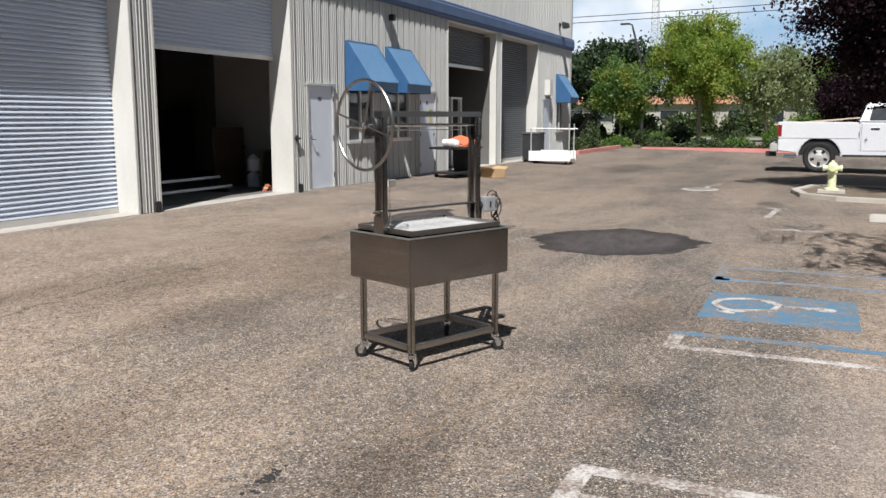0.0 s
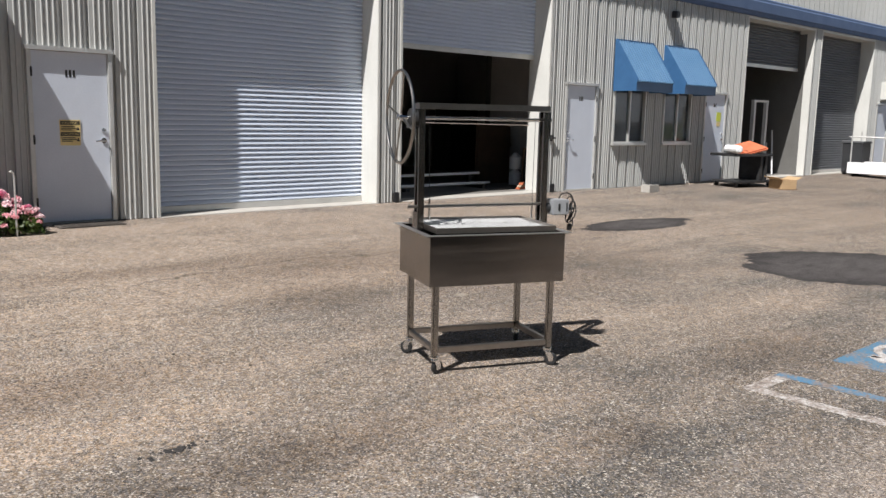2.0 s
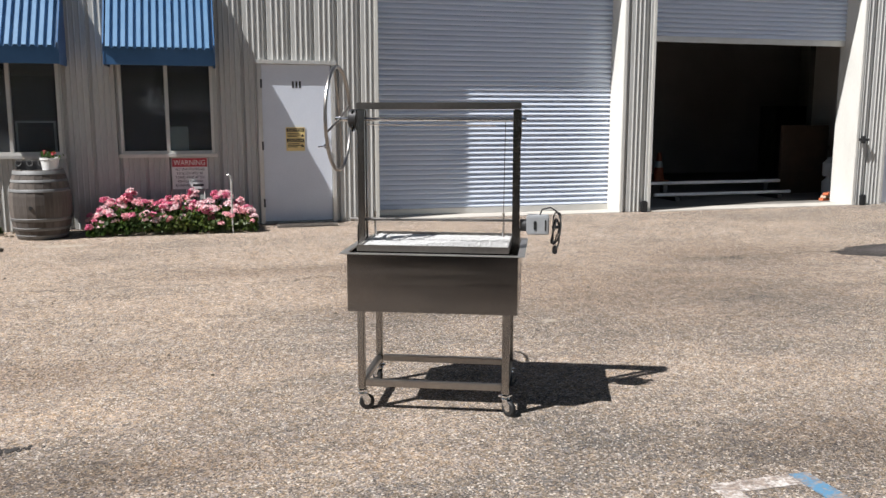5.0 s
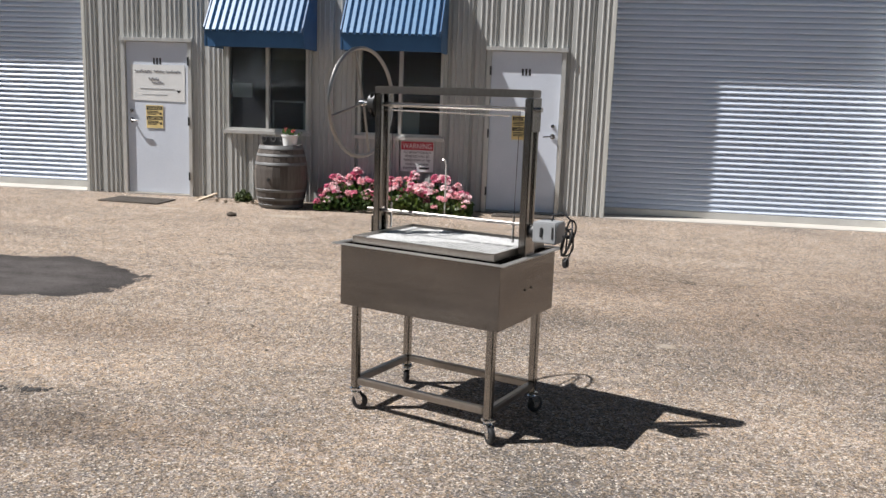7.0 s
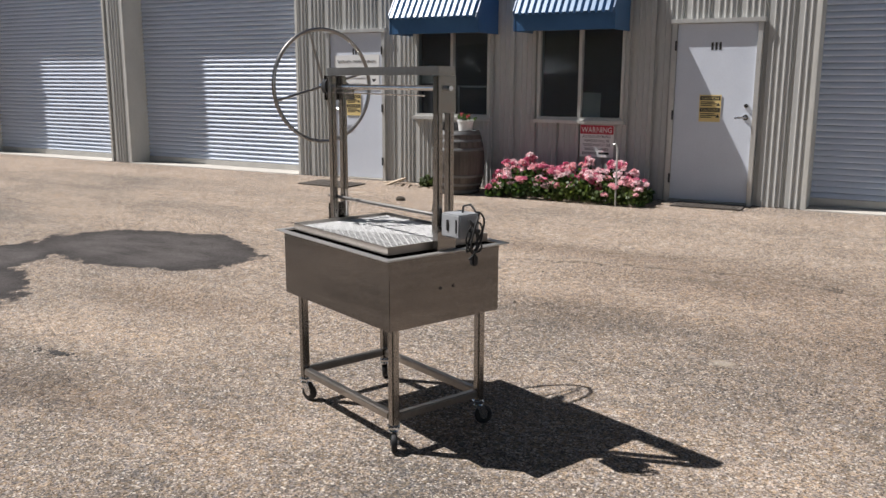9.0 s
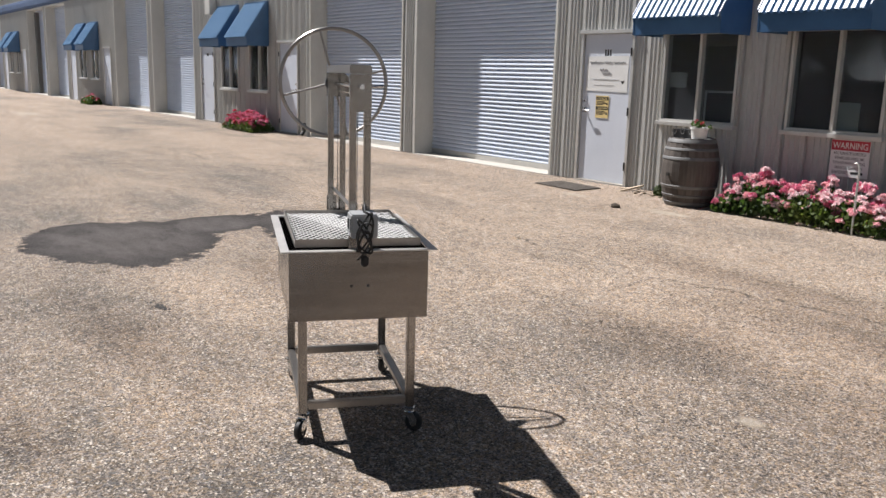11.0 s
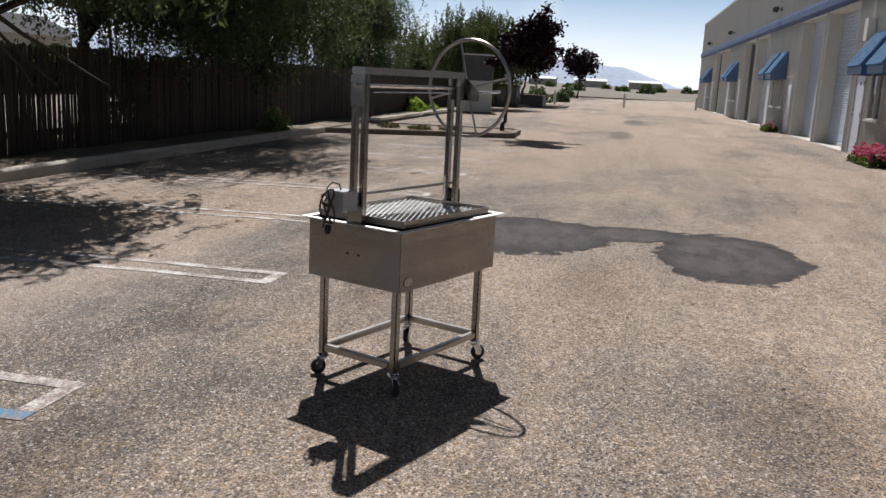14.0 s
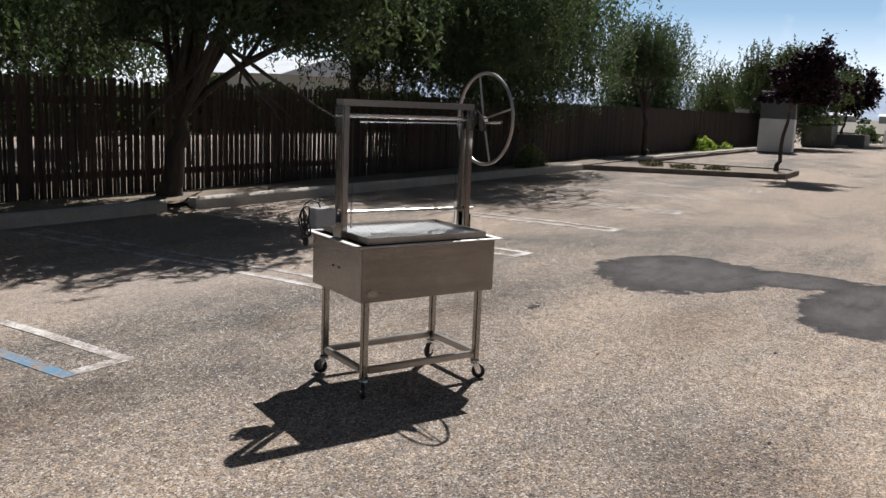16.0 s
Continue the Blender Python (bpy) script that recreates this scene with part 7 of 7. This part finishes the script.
def arch(cx, r, n=12):
    return [(cx + r * math.cos(math.pi - k * math.pi / n), 0.44 + r * math.sin(math.pi - k * math.pi / n)) for k in range(n + 1)]


low = [(-1.12, 0.62), (-0.62, 0.56)] + arch(0.0, 0.57) + [(0.62, 0.48), (2.93, 0.46)] + arch(3.55, 0.57) + [(4.2, 0.5), (4.5, 0.55), (4.55, 1.0), (4.45, 1.12), (3.1, 1.2), (1.0, 1.2), (1.0, 1.0), (-1.12, 1.0)]
part("body", Geo().slab(low, "y", -0.965, 0.965), M_TRUCK, truck, bevel=0.02)
for s in (-1, 1):
    side = (min(s * 0.90, s * 0.975), max(s * 0.90, s * 0.975))
    part("bed_side", Geo().slab([(-1.13, 0.97), (0.99, 0.97), (0.99, 1.44), (-1.13, 1.46)], "y", *side), M_TRUCK, truck, bevel=0.02)
    part("tail_light", Geo().box(-1.145, -1.02, min(s * 0.86, s * 0.985), max(s * 0.86, s * 0.985), 1.03, 1.38), M_REDLENS, truck, bevel=0.012)
part("tailgate", Geo().box(-1.14, -1.08, -0.855, 0.855, 0.99, 1.45), M_TRUCK, truck, bevel=0.015)
part("bumper", Geo().box(-1.34, -1.13, -0.93, 0.93, 0.58, 0.84), M_ALU, truck, bevel=0.03)
part("hitch", Geo().box(-1.50, -1.2, -0.06, 0.06, 0.42, 0.57), M_DARKMETAL, truck)
part("exhaust", Geo().tube([(-0.95, -0.8, 0.45), (-0.62, -0.8, 0.45)], 0.05, 10), M_CHROME, truck, smooth=True)
for x in (0.0, 3.55):
    part("arch_liner", Geo().box(x - 0.55, x + 0.55, -0.90, 0.90, 0.50, 0.99), M_BLACK, truck)
part("door_panel", Geo().box(0.995, 3.1, -0.975, 0.975, 0.62, 1.44), M_TRUCK, truck, bevel=0.03)
foot = [(0.99, -0.95), (3.25, -0.95), (3.25, 0.95), (0.99, 0.95)]
roof = [(1.20, -0.72), (2.55, -0.72), (2.55, 0.72), (1.20, 0.72)]
cab = Geo().add([(x, y, 1.442) for x, y in foot] + [(x, y, 2.0) for x, y in roof], [(3, 2, 1, 0), (4, 5, 6, 7)] + [(i, (i + 1) % 4, 4 + (i + 1) % 4, 4 + i) for i in range(4)])
part("cab", cab, M_TRUCK, truck, bevel=0.04)
for s in (-1, 1):
    for a, b, c, d in ((1.24, 1.78, 1.78, 1.33), (1.90, 2.98, 2.56, 1.90)):
        quad = []
        for off in (-0.01, 0.008):
            quad += [(x, s * (0.95 - 0.23 * (z - 1.442) / 0.558 + off), z) for x, z in ((a, 1.50), (b, 1.50), (c, 1.90), (d, 1.90))]
        part("side_window", Geo().add(quad, [(0, 1, 2, 3), (4, 5, 6, 7)] + [(i, (i + 1) % 4, 4 + (i + 1) % 4, 4 + i) for i in range(4)]), M_DARKGLASS, truck)
    part("door_handle", Geo().box(1.30, 1.52, min(s * 0.97, s * 1.0), max(s * 0.97, s * 1.0), 1.25, 1.29), M_CHROME, truck, bevel=0.006)
    for x in (1.06, 1.845):
        part("door_seam", Geo().box(x, x + 0.01, min(s * 0.970, s * 0.9775), max(s * 0.970, s * 0.9775), 0.66, 1.41), M_BLACK, truck)
    part("sill_trim", Geo().box(0.62, 2.9, min(s * 0.96, s * 0.985), max(s * 0.96, s * 0.985), 0.47, 0.53), M_DARKMETAL, truck)
part("rear_window", Geo().add([(0.985 + 0.21 * (z - 1.442) / 0.558 - o, y, z) for o in (0.008, -0.01) for y, z in ((-0.7, 1.52), (0.7, 1.52), (0.6, 1.88), (-0.6, 1.88))], [(0, 1, 2, 3), (4, 5, 6, 7)] + [(i, (i + 1) % 4, 4 + (i + 1) % 4, 4 + i) for i in range(4)]), M_DARKGLASS, truck)
for x in (0.0, 3.55):
    for s in (-1, 1):
        wb = part("wheel", Geo().lathe([(0.275, -0.06), (0.285, -0.12), (0.32, -0.138), (0.40, -0.135), (0.435, -0.09), (0.44, 0.0), (0.435, 0.09), (0.40, 0.135), (0.32, 0.138), (0.285, 0.12), (0.275, 0.06)], 30).mesh("tyre", M_BLACK, smooth=True), None, truck, m=pose(x, s * 0.83, 0.44, 90, 0, 0))
        part("rim", Geo().lathe([(0.05, -0.125), (0.08, -0.12), (0.10, -0.10), (0.25, -0.075), (0.265, -0.115), (0.283, -0.12), (0.283, 0.12), (0.265, 0.115), (0.25, 0.075), (0.10, 0.10), (0.08, 0.12), (0.05, 0.125)], 24).mesh("rim", M_ALU, smooth=True), None, wb)
        # closed rim: black blocks stand for the shaded openings between spokes
        for k in range(5):
            part("rim_gap_shade", Geo().box(-0.04, 0.04, -0.094, 0.094, 0.13, 0.235).mesh("gap", M_BLACK), None, wb, m=pose(0, 0, 0, 90, 0, 0) @ pose(0, 0, 0, 0, 72 * k, 0))
lumber = thing("lumber", pose(28.05, 0.75, 0.98, 0, -5, -90), "pale timber plank lying in the truck bed", "lumber")
part("plank", Geo().box(-0.75, 1.6, -0.07, 0.07, 0.43, 0.47), M_DRIFT, lumber)
part("plank", Geo().box(-0.45, 1.2, 0.12, 0.24, 0.42, 0.46), M_DRIFT, lumber)

# ---- west end of the lot: stacked bins, planter, enclosure ----
M_PALEBIN = surf("pale_grey_bin", (0.56, 0.56, 0.55), (0.66, 0.66, 0.64), 0.6, 0, 2, 40, 0.1)
M_DARKBIN = surf("dark_grey_bin", (0.06, 0.06, 0.062), (0.10, 0.10, 0.10), 0.6, 0, 2, 40, 0.1)
sb = thing("storage_tower", pose(-32.9, -3.75, rise(-3.7), 0, 0, 8), "tall two-tone cabinet, pale below and dark above", "storage cabinet")
part("lower_bin", Geo().box(-0.75, 0.75, -0.75, 0.75, 0.05, 1.55), M_PALEBIN, sb, bevel=0.02)
for k in range(3):
    part("rib", Geo().box(0.75, 0.78, -0.74, 0.74, 0.3 + k * 0.42, 0.36 + k * 0.42), M_PALEBIN, sb)
part("upper_bin", Geo().box(-0.75, 0.75, -0.75, 0.75, 1.57, 2.75), M_DARKBIN, sb, bevel=0.02)
part("cap", Geo().box(-0.78, 0.78, -0.78, 0.78, 2.75, 2.81), M_PALEBIN, sb, bevel=0.01)
part("pallet", Geo().box(-0.8, 0.8, -0.8, 0.8, 0.0, 0.05), M_DARKBIN, sb)
pl = thing("planter_box", pose(-47.3, -3.0, rise(-3.0)), "dark square planter under the purple tree", "planter")
part("planter_side", Geo().box(-1.2, 1.2, -1.3, 1.3, 0.0, 0.75), M_DARKBIN, pl, bevel=0.03)
part("planter_soil", Geo().box(-1.1, 1.1, -1.2, 1.2, 0.75, 0.77), M_DIRT, pl)
enc = thing("enclosure_wall", pose(-41.0, -6.2, rise(-5)), "grey block enclosure wall at the lot edge", "wall")
part("block_wall", Geo().box(-6, 6, -0.1, 0.1, 0.0, 1.9), M_PALEBIN, enc, bevel=0.01)
part("cap_course", Geo().box(-6.05, 6.05, -0.14, 0.14, 1.9, 1.98), M_CONC, enc)
dp = thing("dumpster", pose(-44.5, -3.9, rise(-3.9)), "dark metal dumpster at the lot edge", "dumpster")
part("hopper", Geo().slab([(-0.9, 0.12), (0.9, 0.12), (1.0, 1.25), (-1.0, 1.35)], "y", -0.8, 0.8), M_DARKBIN, dp, bevel=0.02)
part("lid", Geo().box(-1.02, 1.02, -0.82, 0.82, 1.36, 1.41), M_DARKBIN, dp, bevel=0.01)
for x in (-0.7, 0.7):
    part("skid", Geo().box(x - 0.08, x + 0.08, -0.75, 0.75, 0.0, 0.12), M_DARKBIN, dp)
border("kerb_island", [(-46.0, -4.9), (-46.2, -0.2), (-49.2, -0.2), (-49.4, -4.9)], M_KERB, "far concrete kerbed island with soil")
for x, y, r, h in ((-60, -3.4, 1.3, 1.4), (-66, -2.0, 1.0, 0.9), (-90.5, -3.2, 1.4, 1.2)):
    bush("bush", (x, y, 0.0), (r, r, h), M_HEDGE, int(-x), "distant rounded dark shrub by the lot", 500, 0.2, group="far shrubs")
for i in range(3):
    pb = thing("bollard", pose(-57.0 + i * 0.2, -1.8 + i * 5.2, 0), "short pale bollard far down the lot", "bollard", "bollards")
    part("post", Geo().tube([(0, 0, 0), (0, 0, 1.0)], 0.09, 10), M_PALEBIN, pb, smooth=True)
